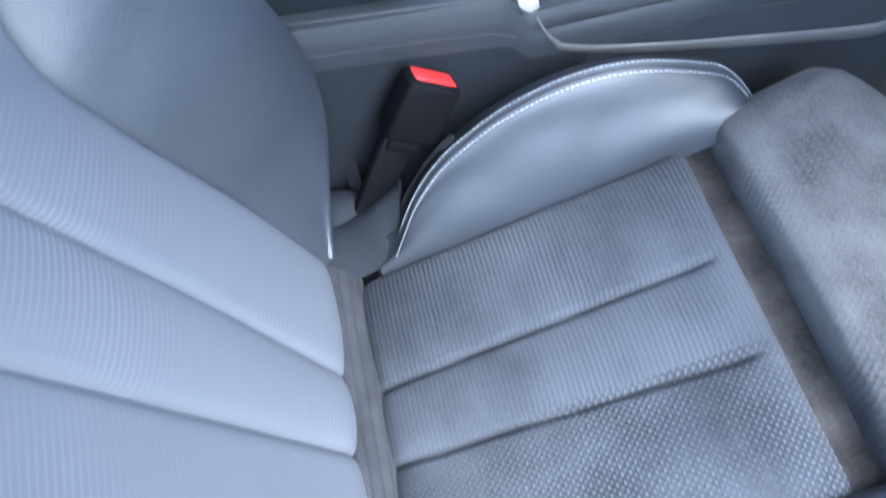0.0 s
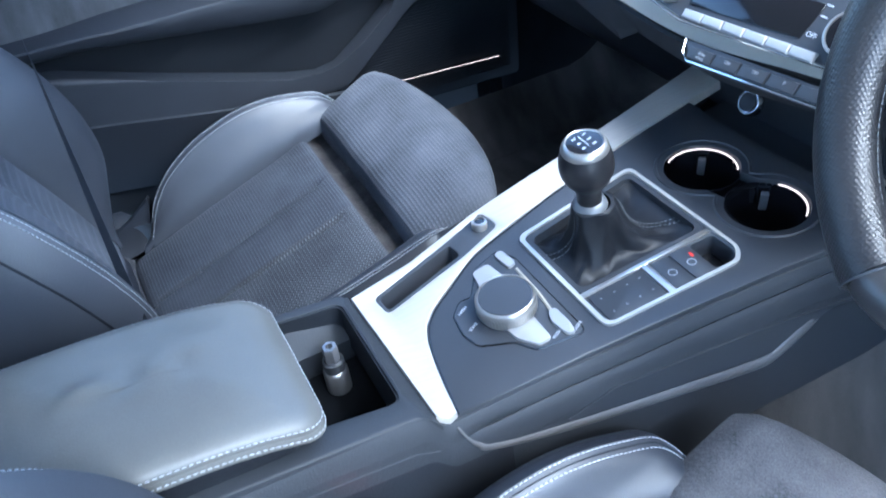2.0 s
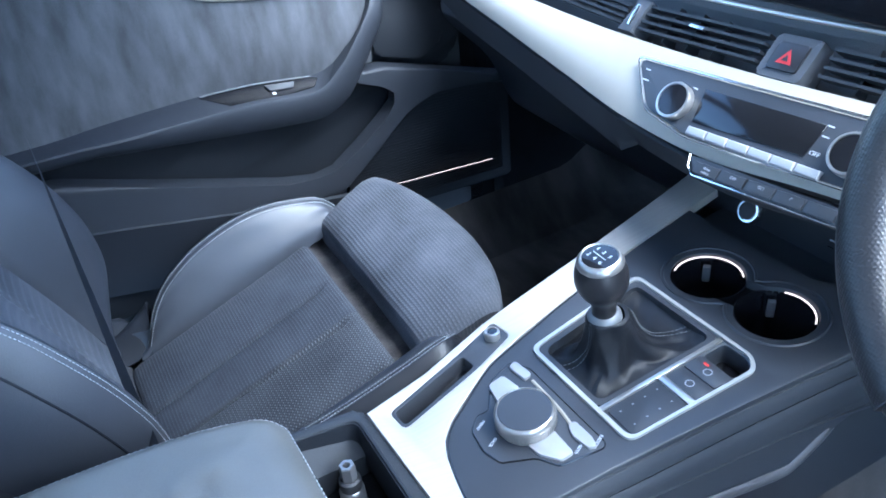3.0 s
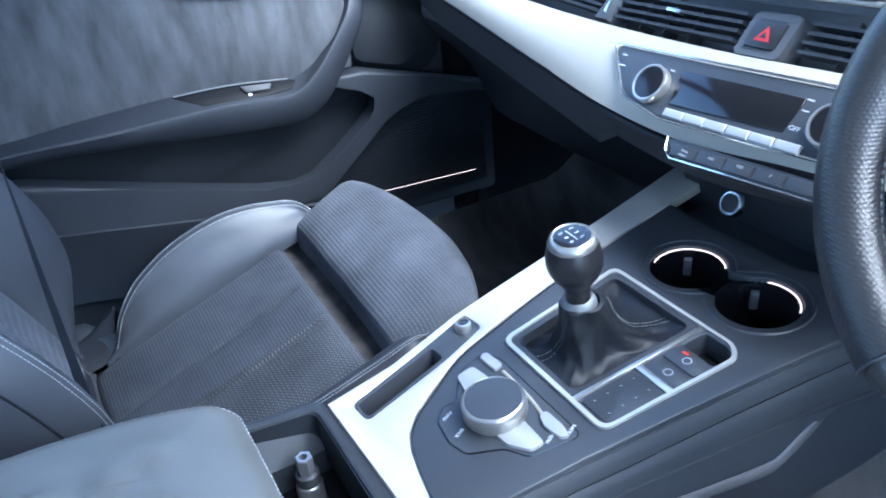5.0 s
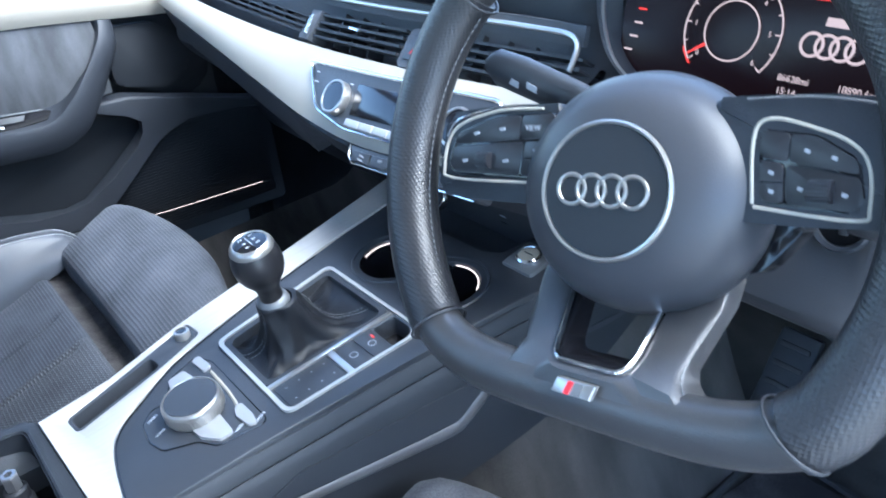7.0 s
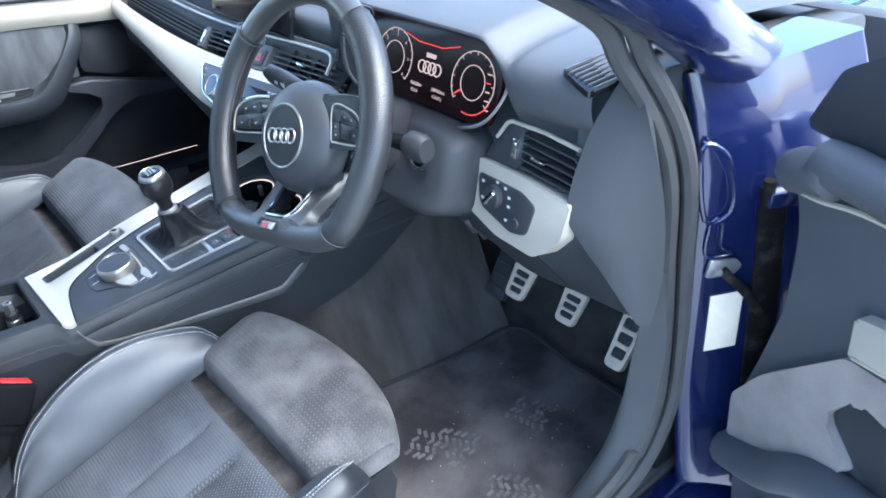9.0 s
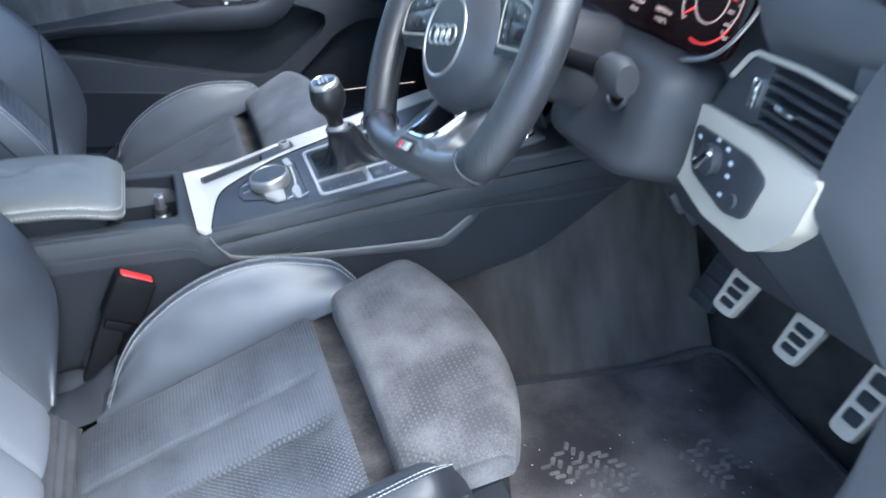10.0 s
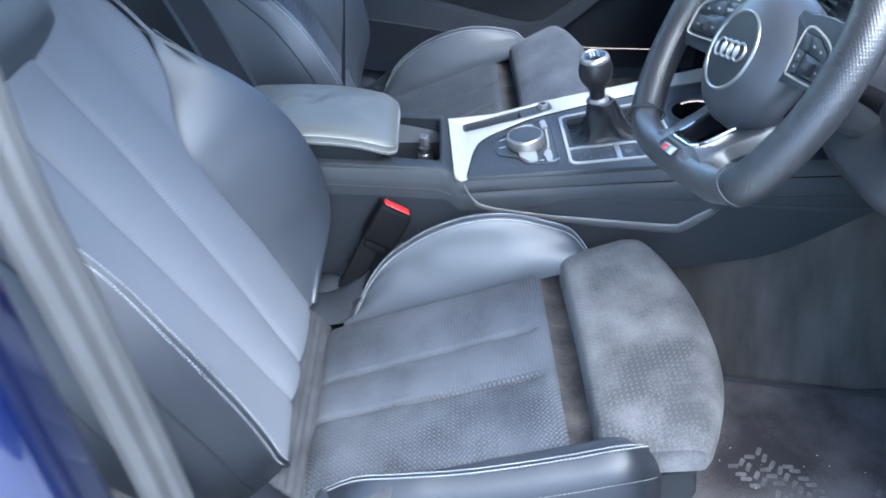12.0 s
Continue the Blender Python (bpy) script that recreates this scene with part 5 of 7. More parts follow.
# satin silver band: from the far door to the centre, ending round the climate panel
up_edge = smooth_curve([(-0.715, 0.028), (-0.53, 0.017), (-0.20, 0.009), (-0.04, 0.014), (0.08, 0.022), (0.19, 0.030)])
lo_edge = smooth_curve([(-0.715, -0.005), (-0.60, -0.018), (-0.476, -0.033), (-0.30, -0.057), (-0.168, -0.075), (-0.05, -0.079), (0.06, -0.066), (0.19, -0.052)])
band = part("silver_band", sheet(lambda u, v: (lambda x: on_dash(x, lo_edge(x) + (up_edge(x) - lo_edge(x)) * v, -0.003 + 0.005 * math.sin(math.pi * v) - 0.004 * (1 - v) ** 4))(-0.715 + 0.905 * u), 70, 14, 0.006), SILVER, dash, "satin silver dashboard band")
part("under_band", sheet(lambda u, v: (lambda x: on_dash(x, lo_edge(x) - 0.001 - (0.03 if x < -0.20 else 0.012) * v, -0.022 - 0.05 * v))(-0.715 + 0.905 * u), 50, 4, 0.004), PLASTIC, dash)

# climate panel
cl = part("climate_panel", prism([(-0.184, -0.012), (-0.05, -0.004), (0.125, 0.008), (0.130, -0.038), (0.112, -0.052), (0.02, -0.060), (-0.076, -0.067), (-0.138, -0.058)], -0.010, 0.006, on_dash, 0.002, 2, 0.010), PANEL, dash, "dark climate control panel with two dials")
part("panel_rim", tube([on_dash(a, b, 0.0068) for a, b in rounded([(-0.187, -0.010), (-0.05, -0.002), (0.127, 0.010), (0.132, -0.039), (0.113, -0.054), (0.02, -0.062), (-0.076, -0.0695), (-0.140, -0.060)], 0.011)], 0.0014, 6, True), CHROME, cl)
part("display", prism([(-0.082, -0.018), (0.054, -0.010), (0.050, -0.043), (-0.076, -0.053)], 0.0055, 0.0072, on_dash, 0.0006), GLOSS, cl, "unlit glossy display")
for i in range(6):
    x0, s0 = -0.074 + 0.0250 * i, -0.0655 + 0.0015 * i
    part("toggle", prism([(x0, s0 - 0.001), (x0 + 0.0238, s0 + 0.0005), (x0 + 0.0238, s0 + 0.0095), (x0, s0 + 0.008)], 0.004, 0.011, on_dash, 0.002, 3), KEY_SILVER, cl, "satin silver toggle key")
for x, s in ((-0.106, -0.041), (0.090, -0.027)):
    dm = basis(on_dash(x, s, 0.004), (1, 0, 0), DU)
    dial = part("dial", turned([(0, 0), (0.0190, 0), (0.0196, 0.002), (0.0196, 0.0105), (0.0190, 0.0118), (0.0170, 0.0120), (0.0166, 0.0104), (0, 0.0104)], 40, dm), SATIN, cl, "knurled chrome dial")
    part("dial_face", turned([(0, 0.0103), (0.0167, 0.0103), (0.0160, 0.0112), (0, 0.0116)], 32, dm), GLOSS, dial)
for x, s, w in ((-0.164, -0.020, 0.007), (-0.160, -0.031, 0.009), (-0.094, -0.021, 0.006), (-0.094, -0.032, 0.006), (0.057, -0.010, 0.007), (0.058, -0.020, 0.007)):
    part("symbol", block((w, 0.0012, 0.0003), basis(on_dash(x, s, 0.0063), (1, 0, 0), DU), 0), GREY_PRINT, cl)
lettering("OFF", 0.006, basis(on_dash(0.058, -0.037, 0.0065), (1, 0, 0), DU), GREY_PRINT, cl)


# vents: openings with slats over a dark back
def vent(x0, x1, s0, s1, slats, tabs, lift=0.0):
    v = part("air_vent", prism([(x0, s0), (x1, s0 + lift), (x1, s1 + lift), (x0, s1)], -0.040, -0.036, on_dash, 0), GLOSS, dash, "air vent with thin slats")
    for i in range(slats):
        n = max(1, int((x1 - x0) / 0.06))
        rws = []
        for k in range(n + 1):
            x = x0 + (x1 - x0) * k / n
            s = s0 + (s1 - s0) * (i + 0.5) / slats + lift * k / n
            rws.append([on_dash(x, s + a, h) for a, h in ((-0.0016, -0.004), (0.0012, -0.003), (0.0030, -0.020), (0.0006, -0.021))])
        part("slat", loft(rws), PLASTIC, v)
    for i in range(tabs):
        x = x0 + (x1 - x0) * (i + 0.5) / tabs
        part("slat_tab", block((0.020, 0.0035, 0.010), basis(on_dash(x, (s0 + s1 + lift) / 2 + 0.002, -0.002), (1, 0, 0), DU), 0.001), CHROME, v)
    for i in range(1, int((x1 - x0) / 0.035)):
        xv = x0 + 0.035 * i
        part("vane", prism([(xv, s0), (xv + 0.0015, s0), (xv + 0.0015, s1 + lift), (xv, s1 + lift)], -0.036, -0.012, on_dash, 0), PLASTIC, v)
    return v


vent(-0.700, -0.250, 0.034, 0.062, 4, 0, -0.016)
vent(-0.222, -0.058, 0.016, 0.052, 4, 1, 0.006)
vent(0.012, 0.182, 0.026, 0.062, 4, 1, 0.008)
part("vent_roller", prism([(-0.247, 0.012), (-0.226, 0.013), (-0.218, 0.052), (-0.239, 0.051)], -0.03, 0.0, on_dash, 0.002), SOFT, dash)
part("roller", block((0.006, 0.026, 0.006), basis(on_dash(-0.232, 0.032, 0.0), (1, 0, 0), DU), 0.002), CHROME, dash)
hz = part("hazard_block", prism([(-0.050, 0.014), (-0.001, 0.017), (0.001, 0.061), (-0.048, 0.058)], -0.03, -0.002, on_dash, 0.003, 2, 0.004), SOFT, dash)
hb = part("hazard_button", prism([(-0.0415, 0.023), (-0.0085, 0.0245), (-0.0075, 0.052), (-0.0405, 0.050)], -0.004, 0.0005, on_dash, 0.0015, 2, 0.003), KEY_BLACK, hz, "hazard light button")
part("triangle", prism([(-0.0335, 0.0295), (-0.0165, 0.0302), (-0.0245, 0.0445)], 0.0002, 0.0010, on_dash, 0), HAZARD_RED, hb, "dim red triangle mark")
part("triangle_centre", prism([(-0.0285, 0.0325), (-0.0212, 0.0328), (-0.0246, 0.0390)], 0.0006, 0.0014, on_dash, 0), KEY_BLACK, hb)
brow = smooth_curve([(-0.71, 0.078), (-0.45, 0.072), (-0.20, 0.067), (-0.06, 0.071), (0.10, 0.080), (0.17, 0.082)])
part("vent_brow", tube([on_dash(x, brow(x), 0.008) for x in np.linspace(-0.71, 0.160, 30)], 0.0026, 8), SATIN, dash, "thin silver line over the vents")
part("vent_shelf", sheet(lambda u, v: on_dash(-0.71 + 0.89 * u, brow(-0.71 + 0.89 * u) - 0.005 + 0.016 * v, -0.004 + 0.008 * v), 30, 3, 0.006), SOFT, dash)
part("vent_frame_end", tube(dense([on_dash(0.160, 0.0815, 0.008), on_dash(0.172, 0.079, 0.008), on_dash(0.180, 0.070, 0.007), on_dash(0.181, 0.050, 0.006)], 4), 0.0026, 8), SATIN, dash)

# screen on the dash top
screen = thing("display_screen", "black freestanding display screen on the dashboard", "screen")
part("bezel", block((0.280, 0.010, 0.105), pose(-0.075, 0.466, 0.957, -14, 0, 0), 0.004, 3), GLOSS, screen)
part("screen_glass", block((0.266, 0.002, 0.090), pose(-0.075, 0.4605, 0.9585, -14, 0, 0), 0.001), GLOSS, screen)
part("lower_edge", tube([(-0.213, 0.4745, 0.9035), (0.063, 0.4745, 0.9035)], 0.0016, 6), SATIN, screen, "thin silver lower edge")
part("stand", block((0.10, 0.05, 0.06), pose(-0.075, 0.50, 0.92), 0.01), PLASTIC, screen)

# switch row, socket and shelf under the band
row = part("switch_strip", prism([(-0.044, -0.0985), (0.140, -0.0815), (0.142, -0.0665), (-0.061, -0.0815)], -0.020, 0.0, on_dash, 0.002, 2, 0.004), PANEL, dash, "strip of flat switches")
part("strip_rim", tube([on_dash(a, b, -0.0005) for a, b in ((-0.062, -0.081), (-0.057, -0.093), (-0.047, -0.099), (0.03, -0.092), (0.138, -0.0825))], 0.0010, 6), CHROME, row)
for i in range(6):
    x0, s0 = -0.049 + 0.031 * i, -0.0965 + 0.00275 * i
    sw = part("switch", prism([(x0, s0), (x0 + 0.029, s0 + 0.0026), (x0 + 0.029, s0 + 0.0140), (x0, s0 + 0.0114)], -0.001, 0.002, on_dash, 0.0012), PANEL, row)
    for k, tx in enumerate((("drive", "select"), ("OFF",), ("OFF",), ("P",), (), ())[i]):
        lettering(tx, 0.0042, basis(on_dash(x0 + 0.016, s0 + 0.0085 - 0.0042 * k, 0.0022), (1, 0, 0), DU), DIM_PRINT, sw)
part("shelf_back", sheet(lambda u, v: Vector((-0.17 + 0.25 * u, 0.438 + 0.078 * v ** 0.5, 0.755 - 0.145 * v)), 12, 10, 0.004), PLASTIC, dash)
sm = basis((-0.080, 0.486, 0.652), (1, 0, 0), (0, 0.45, 0.89))
sock = part("power_socket", turned([(0, 0), (0.015, 0), (0.0155, 0.006), (0.0135, 0.009), (0.0115, 0.009), (0.0110, 0.006), (0, 0.006)], 30, sm), CHROME, dash, "chrome ringed power socket")
part("socket_cap", turned([(0, 0.006), (0.0105, 0.006), (0.010, 0.010), (0, 0.0105)], 24, sm), PLASTIC, sock)
part("usb_port", block((0.014, 0.004, 0.007), basis((0.018, 0.505, 0.645), (1, 0, 0), (0, 0.45, 0.89)), 0.001), GLOSS, dash, "small black usb port")
part("symbol", block((0.010, 0.0035, 0.0004), basis((0.020, 0.5005, 0.656), (1, 0, 0), (0, 0.45, 0.89)) @ pose(0, 0, 0.003), 0), DIM_PRINT, dash)
sb = basis((0.097, 0.463, 0.6475), (1, 0, 0), (0, 1, 0.16))
pod = part("start_pod", block((0.044, 0.044, 0.008), sb @ pose(0, 0, -0.0035), 0.003), SILVER_DIM, dash, "grey start button plate")
part("start_button", turned([(0, 0), (0.0145, 0), (0.0145, 0.004), (0.0125, 0.006), (0.0115, 0.0045), (0, 0.0045)], 32, sb), CHROME, dash, "round silver start button")
part("start_face", turned([(0, 0.0044), (0.0116, 0.0044), (0.0112, 0.0055), (0, 0.0058)], 32, sb), SILVER, pod)
part("start_mark", block((0.012, 0.0016, 0.0002), sb @ pose(0, 0, 0.006), 0), PLASTIC, pod)

# instrument cluster
CU, CN = Vector((0, math.sin(radians(20)), math.cos(radians(20)))), Vector((0, -math.cos(radians(20)), math.sin(radians(20))))


def on_cluster(x, s, h):
    return Vector((0.360 + 0.9 * x, 0.478, 0.920)) + CU * (0.9 * s) + CN * h


cluster = thing("instrument_cluster", "lit digital instrument cluster with red dials", "instrument cluster")
part("cluster_glass", prism([(-0.165, -0.050), (0.165, -0.050), (0.175, 0.020), (0.150, 0.062), (-0.150, 0.062), (-0.175, 0.020)], -0.006, 0.0, on_cluster, 0.001, 2, 0.02), SCREEN_DARK, cluster, "dark glossy screen")
rim_pts = [on_cluster(a, b, 0.008) for a, b in rounded([(-0.188, 0.070), (-0.196, 0.010), (-0.165, -0.045), (-0.10, -0.066), (0.0, -0.072), (0.10, -0.066), (0.165, -0.045), (0.196, 0.010), (0.188, 0.070)], 0.03)]
part("cluster_rim", tube(rim_pts[6:-6], 0.0019, 8), SATIN, cluster, "thin silver rim")
part("cluster_well", loft([[on_cluster(a * k, b * k + 0.004, h) for a, b in rounded([(-0.190, 0.075), (-0.198, 0.010), (-0.165, -0.048), (-0.10, -0.068), (0.10, -0.068), (0.165, -0.048), (0.198, 0.010), (0.190, 0.075)], 0.03)] for k, h in ((1.02, 0.012), (0.93, -0.004), (0.93, -0.006))], cap=False), PLASTIC, cluster)
for cx, reds in ((-0.062, (205, 225)), (0.118, (255, 330))):
    def arc(r, a0, a1, n=40):
        return [on_cluster(cx + r * math.cos(radians(a)), 0.004 + r * math.sin(radians(a)), 0.0012) for a in np.linspace(a0, a1, n)]
    part("dial_arc", tube(arc(0.043, -40, 220), 0.0007, 5), SCREEN_PINK, cluster)
    part("dial_ring", tube(arc(0.024, 0, 360), 0.0007, 5), SCREEN_PINK, cluster)
    part("dial_arc", tube(arc(0.0440, *reds), 0.0009, 5), SCREEN_RED, cluster, "red arc")
    for k in range(13):
        a = radians(-40 + 260 * k / 12)
        part("dial_tick", tube([on_cluster(cx + r * math.cos(a), 0.004 + r * math.sin(a), 0.0012) for r in (0.038 if k % 2 == 0 else 0.040, 0.043)], 0.0006, 4), SCREEN_PINK, cluster)
    a = radians(214)
    part("needle", tube([on_cluster(cx + r * math.cos(a), 0.004 + r * math.sin(a), 0.0016) for r in (0.024, 0.042)], [0.0014, 0.0007], 6), SCREEN_RED, cluster, "red needle")
    if cx < 0:
        for k in range(7):
            a = radians(220 - 260 * k / 6)
            lettering(str(k), 0.0056, basis(on_cluster(cx + 0.0335 * math.cos(a), 0.004 + 0.0335 * math.sin(a), 0.0013), (1, 0, 0), CU), SCREEN_PINK, cluster)
part("red_line", tube([on_cluster(-0.040, 0.044, 0.001), on_cluster(-0.01, 0.037, 0.001), on_cluster(0.045, 0.037, 0.001), on_cluster(0.08, 0.046, 0.001)], 0.0008, 5), SCREEN_RED, cluster)
for k in range(4):
    part("emblem_ring", tube([on_cluster(0.006 + 0.0115 * k + 0.0085 * math.cos(a), 0.004 + 0.0085 * math.sin(a), 0.001) for a in np.linspace(0, 2 * math.pi, 24, endpoint=False)], 0.0011, 5, True), SCREEN_PINK, cluster)
part("readout", prism([(0.012, 0.0185), (0.034, 0.0185), (0.034, 0.025), (0.012, 0.025)], 0.0006, 0.0012, on_cluster, 0), SCREEN_PINK, cluster)
for tx, x, s in (("15:14", -0.003, -0.034), ("86628mi", 0.000, -0.024), ("18890.6mi", 0.050, -0.024), ("+14.0°c", 0.050, -0.034)):
    lettering(tx, 0.0066, basis(on_cluster(x, s, 0.0012), (1, 0, 0), CU), SCREEN_PINK, cluster)
for sx in (-1, 1):
    for k in range(5):
        part("gauge_bar", tube([on_cluster(sx * (0.150 + 0.003 * k * k / 8) - 0.006, 0.022 - 0.012 * k, 0.001), on_cluster(sx * (0.150 + 0.003 * k * k / 8) + 0.002, 0.022 - 0.012 * k, 0.001)], 0.0009, 5), SCREEN_RED if k == 1 else SCREEN_PINK, cluster)


# right-hand end: vent, silver trim, light switch
EX, EU = Vector((1, -0.12, 0)).normalized(), Vector((0, 0.22, 0.97)).normalized()
EN = EX.cross(EU).normalized()


def on_end(a, b, h):
    return Vector((0.56, 0.450, 0.815)) + EX * a + EU * b + EN * h


part("end_trim", prism([(-0.140, 0.013), (-0.149, -0.010), (-0.128, -0.028), (-0.064, -0.048), (-0.008, -0.060), (0.062, -0.057), (0.082, -0.044), (0.104, -0.018), (0.112, 0.030), (0.030, 0.030), (-0.042, 0.027), (-0.100, 0.020)], -0.012, 0.010, on_end, 0.004, 3, 0.006), SILVER, dash, "satin silver end trim")
lp = part("light_switch_panel", prism([(-0.054, 0.009), (0.030, 0.013), (0.058, 0.004), (0.048, -0.036), (0.020, -0.043), (-0.044, -0.031)], 0.008, 0.0125, on_end, 0.001, 2, 0.008), PANEL, dash, "dark grey light switch panel")
lm = basis(on_end(-0.016, -0.010, 0.0125), EX, EU)
lk = part("light_knob", turned([(0, 0), (0.0150, 0), (0.0142, 0.006), (0.0125, 0.0075), (0, 0.0075)], 30, lm), PLASTIC, lp)
part("knob_grip", block((0.0085, 0.027, 0.008), lm @ pose(0, 0, 0.0085, 0, 0, -40), 0.003), CHROME, lk)
part("knob_mark", block((0.0045, 0.022, 0.002), lm @ pose(0, 0, 0.0120, 0, 0, -40), 0.0005), GLOSS, lk)
for a, b in ((-0.042, 0.001), (-0.014, 0.0090), (0.002, 0.0070), (0.011, -0.002), (0.012, -0.013), (-0.040, -0.020), (0.010, -0.031)):
    part("symbol", block((0.0052, 0.0034, 0.0003), basis(on_end(a, b, 0.0127), EX, EU), 0), GREY_PRINT, lp)
part("small_button", turned([(0, 0), (0.0065, 0), (0.0055, 0.002), (0, 0.002)], 20, basis(on_end(0.028, -0.028, 0.0125), EX, EU)), PLASTIC, lp)
ev = part("end_vent", prism([(0.010, 0.034), (0.104, 0.034), (0.106, 0.084), (0.010, 0.080)], -0.03, -0.026, on_end, 0), GLOSS, dash, "air vent with horizontal slats")
part("vent_cheek", prism([(-0.060, 0.026), (0.012, 0.032), (0.012, 0.084), (-0.012, 0.084), (-0.036, 0.060)], -0.02, 0.003, on_end, 0.004, 2, 0.006), PANEL, dash)
for i in range(5):
    b = 0.038 + 0.0098 * i
    part("slat", loft([[on_end(a, b + db, h) for db, h in ((-0.0016, 0.004), (0.0012, 0.005), (0.004, -0.012), (0.001, -0.013))] for a in (0.012, 0.055, 0.104)]), PLASTIC, ev)
part("vent_thumbwheel", block((0.010, 0.026, 0.010), basis(on_end(0.002, 0.057, 0.004), EX, EU), 0.003), CHROME, ev)
part("slat_tab", block((0.024, 0.004, 0.010), basis(on_end(0.048, 0.057, 0.006), EX, EU), 0.001), CHROME, ev)
part("vent_border", tube([on_end(a, b, 0.006) for a, b in ((-0.034, 0.060), (-0.018, 0.082), (-0.009, 0.087), (0.050, 0.091), (0.108, 0.090))], 0.0026, 8), SILVER, ev, "satin silver border")
tvp = lambda a, b, h: Vector((0.668, 0.478, 0.9865)) + Vector((0.97, -0.25, -0.10)) * a + Vector((0.0, 0.98, 0.06)) * b + Vector((0.1, -0.06, 0.99)) * h
tv = part("demister_vent", prism([(-0.030, -0.034), (0.026, -0.042), (0.034, 0.024), (-0.022, 0.040)], -0.006, 0.0015, tvp, 0.001, 2, 0.006), GLOSS, dash, "slatted demister vent")
for i in range(7):
    a0 = -0.024 + 0.0082 * i
    part("slat", prism([(a0, -0.034), (a0 + 0.003, -0.0345), (a0 + 0.008, 0.030), (a0 + 0.005, 0.031)], 0.0, 0.0045, tvp, 0.001), SOFT, tv)

# column, stalk, lock ring
col = thing("steering_column", "dark steering column shroud with stalks", "steering column")
def oval(y, z, w, h, dx, p=0.55):
    return [Vector((0.372 + dx + w * math.copysign(abs(math.cos(a)) ** p, math.cos(a)), y + 0.02 * math.sin(a), z + h * math.copysign(abs(math.sin(a)) ** p, math.sin(a)))) for a in [2 * math.pi * k / 40 for k in range(40)]]


part("column_neck", loft([oval(*r) for r in ((0.300, 0.888, 0.040, 0.040, -0.004), (0.36, 0.868, 0.036, 0.040, -0.008), (0.42, 0.845, 0.036, 0.044, -0.010))]), COLUMN, col)
part("shroud", loft([oval(*r, 0.45) for r in ((0.398, 0.820, 0.060, 0.036, 0.026), (0.402, 0.820, 0.080, 0.047, 0.026), (0.412, 0.819, 0.094, 0.055, 0.026), (0.440, 0.815, 0.104, 0.060, 0.026), (0.54, 0.788, 0.112, 0.066, 0.024))]), COLUMN, col, "smooth dark column shroud")
part("indicator_stalk", loft([[Vector((x, y + 0.010 * math.cos(a), z + r * math.sin(a))) for a in [2 * math.pi * k / 14 for k in range(14)]] for x, y, z, r in ((0.34, 0.345, 0.890, 0.012), (0.27, 0.350, 0.902, 0.014), (0.225, 0.345, 0.911, 0.015), (0.203, 0.34, 0.916, 0.014), (0.196, 0.34, 0.918, 0.008))]), PANEL, col, "black indicator stalk")
for x in (0.222, 0.240):
    part("symbol", block((0.010, 0.0003, 0.005), pose(x, 0.3340, 0.910, 0, 12, 0), 0), GREY_PRINT, col)
part("wiper_stalk", loft([[Vector((x, y + 0.010 * math.cos(a), z + r * math.sin(a))) for a in [2 * math.pi * k / 14 for k in range(14)]] for x, y, z, r in ((0.40, 0.365, 0.872, 0.008), (0.43, 0.378, 0.870, 0.009), (0.452, 0.384, 0.868, 0.011), (0.462, 0.386, 0.867, 0.007))]), BUCKLE, col, "black wiper stalk")
part("stalk_end", loft([[Vector((x, y + r * math.cos(a), z + 1.25 * r * math.sin(a))) for a in [2 * math.pi * k / 16 for k in range(16)]] for x, y, z, r in ((0.447, 0.383, 0.869, 0.0115), (0.453, 0.385, 0.869, 0.0150), (0.470, 0.388, 0.868, 0.0155), (0.478, 0.389, 0.867, 0.0120))]), COLUMN, col, "dark end of the wiper stalk")
KR = basis((0.437, 0.405, 0.843), (1, -0.05, 0), (0, 0.30, 0.95))
part("key_ring", turned([(0.0155, -0.004), (0.0200, -0.004), (0.0200, 0.001), (0.0185, 0.0028), (0.0160, 0.002), (0.0155, 0.0)], 36, KR), PANEL, col, "smooth ring round a hole in the column")
part("key_slot", turned([(0, -0.006), (0.0158, -0.006), (0.0158, -0.0005), (0, -0.0005)], 24, KR), BUCKLE, col)
part("lock_tongue", block((0.006, 0.020, 0.003), KR @ pose(0.002, 0.002, 0.0005, 0, 0, 8), 0.001), PLASTIC, col)
for i in range(2):
    part("knee_grille", block((0.14, 0.012, 0.03), pose(0.36, 0.520 + 0.02 * i, 0.69 - 0.02 * i, 30, 0, -20), 0.004), PLASTIC, dash)

# ---- steering wheel ----
wheel = thing("steering_wheel", "flat-bottomed black leather steering wheel with perforated grips", "steering wheel")
WT = 14.0
WM = Matrix.Translation((0.372, 0.254, 0.907)) @ pose(0, 0, 0, 90 - 24, 0, 0) @ pose(0, 0, 0, 0, 0, WT)


def rim_at(a):
    """The rim's centre line at angle a: round above, flattened below."""
    x, y = (0.162 if math.cos(a) > 0 else 0.155) * math.cos(a), 0.160 * math.sin(a)
    flat = -0.119
    if y < flat + 0.03:
        t = max(0.0, (flat + 0.03 - y) / 0.068)
        y = flat + 0.03 - 0.030 * math.sin(min(1, t) * math.pi / 2)
        x *= 1 + 0.05 * math.sin(min(1, t) * math.pi)
    return Vector((x, y, 0.0))


def rim_place(v):
    """The rim lies in a plane that leans away above the hub."""
    h = -0.022 - 0.13 * v.y
    return WM @ Vector((v.x + h * (0.9 - 2.9 * v.x), v.y - 2.4 * h * max(0.0, v.y), v.z + h))


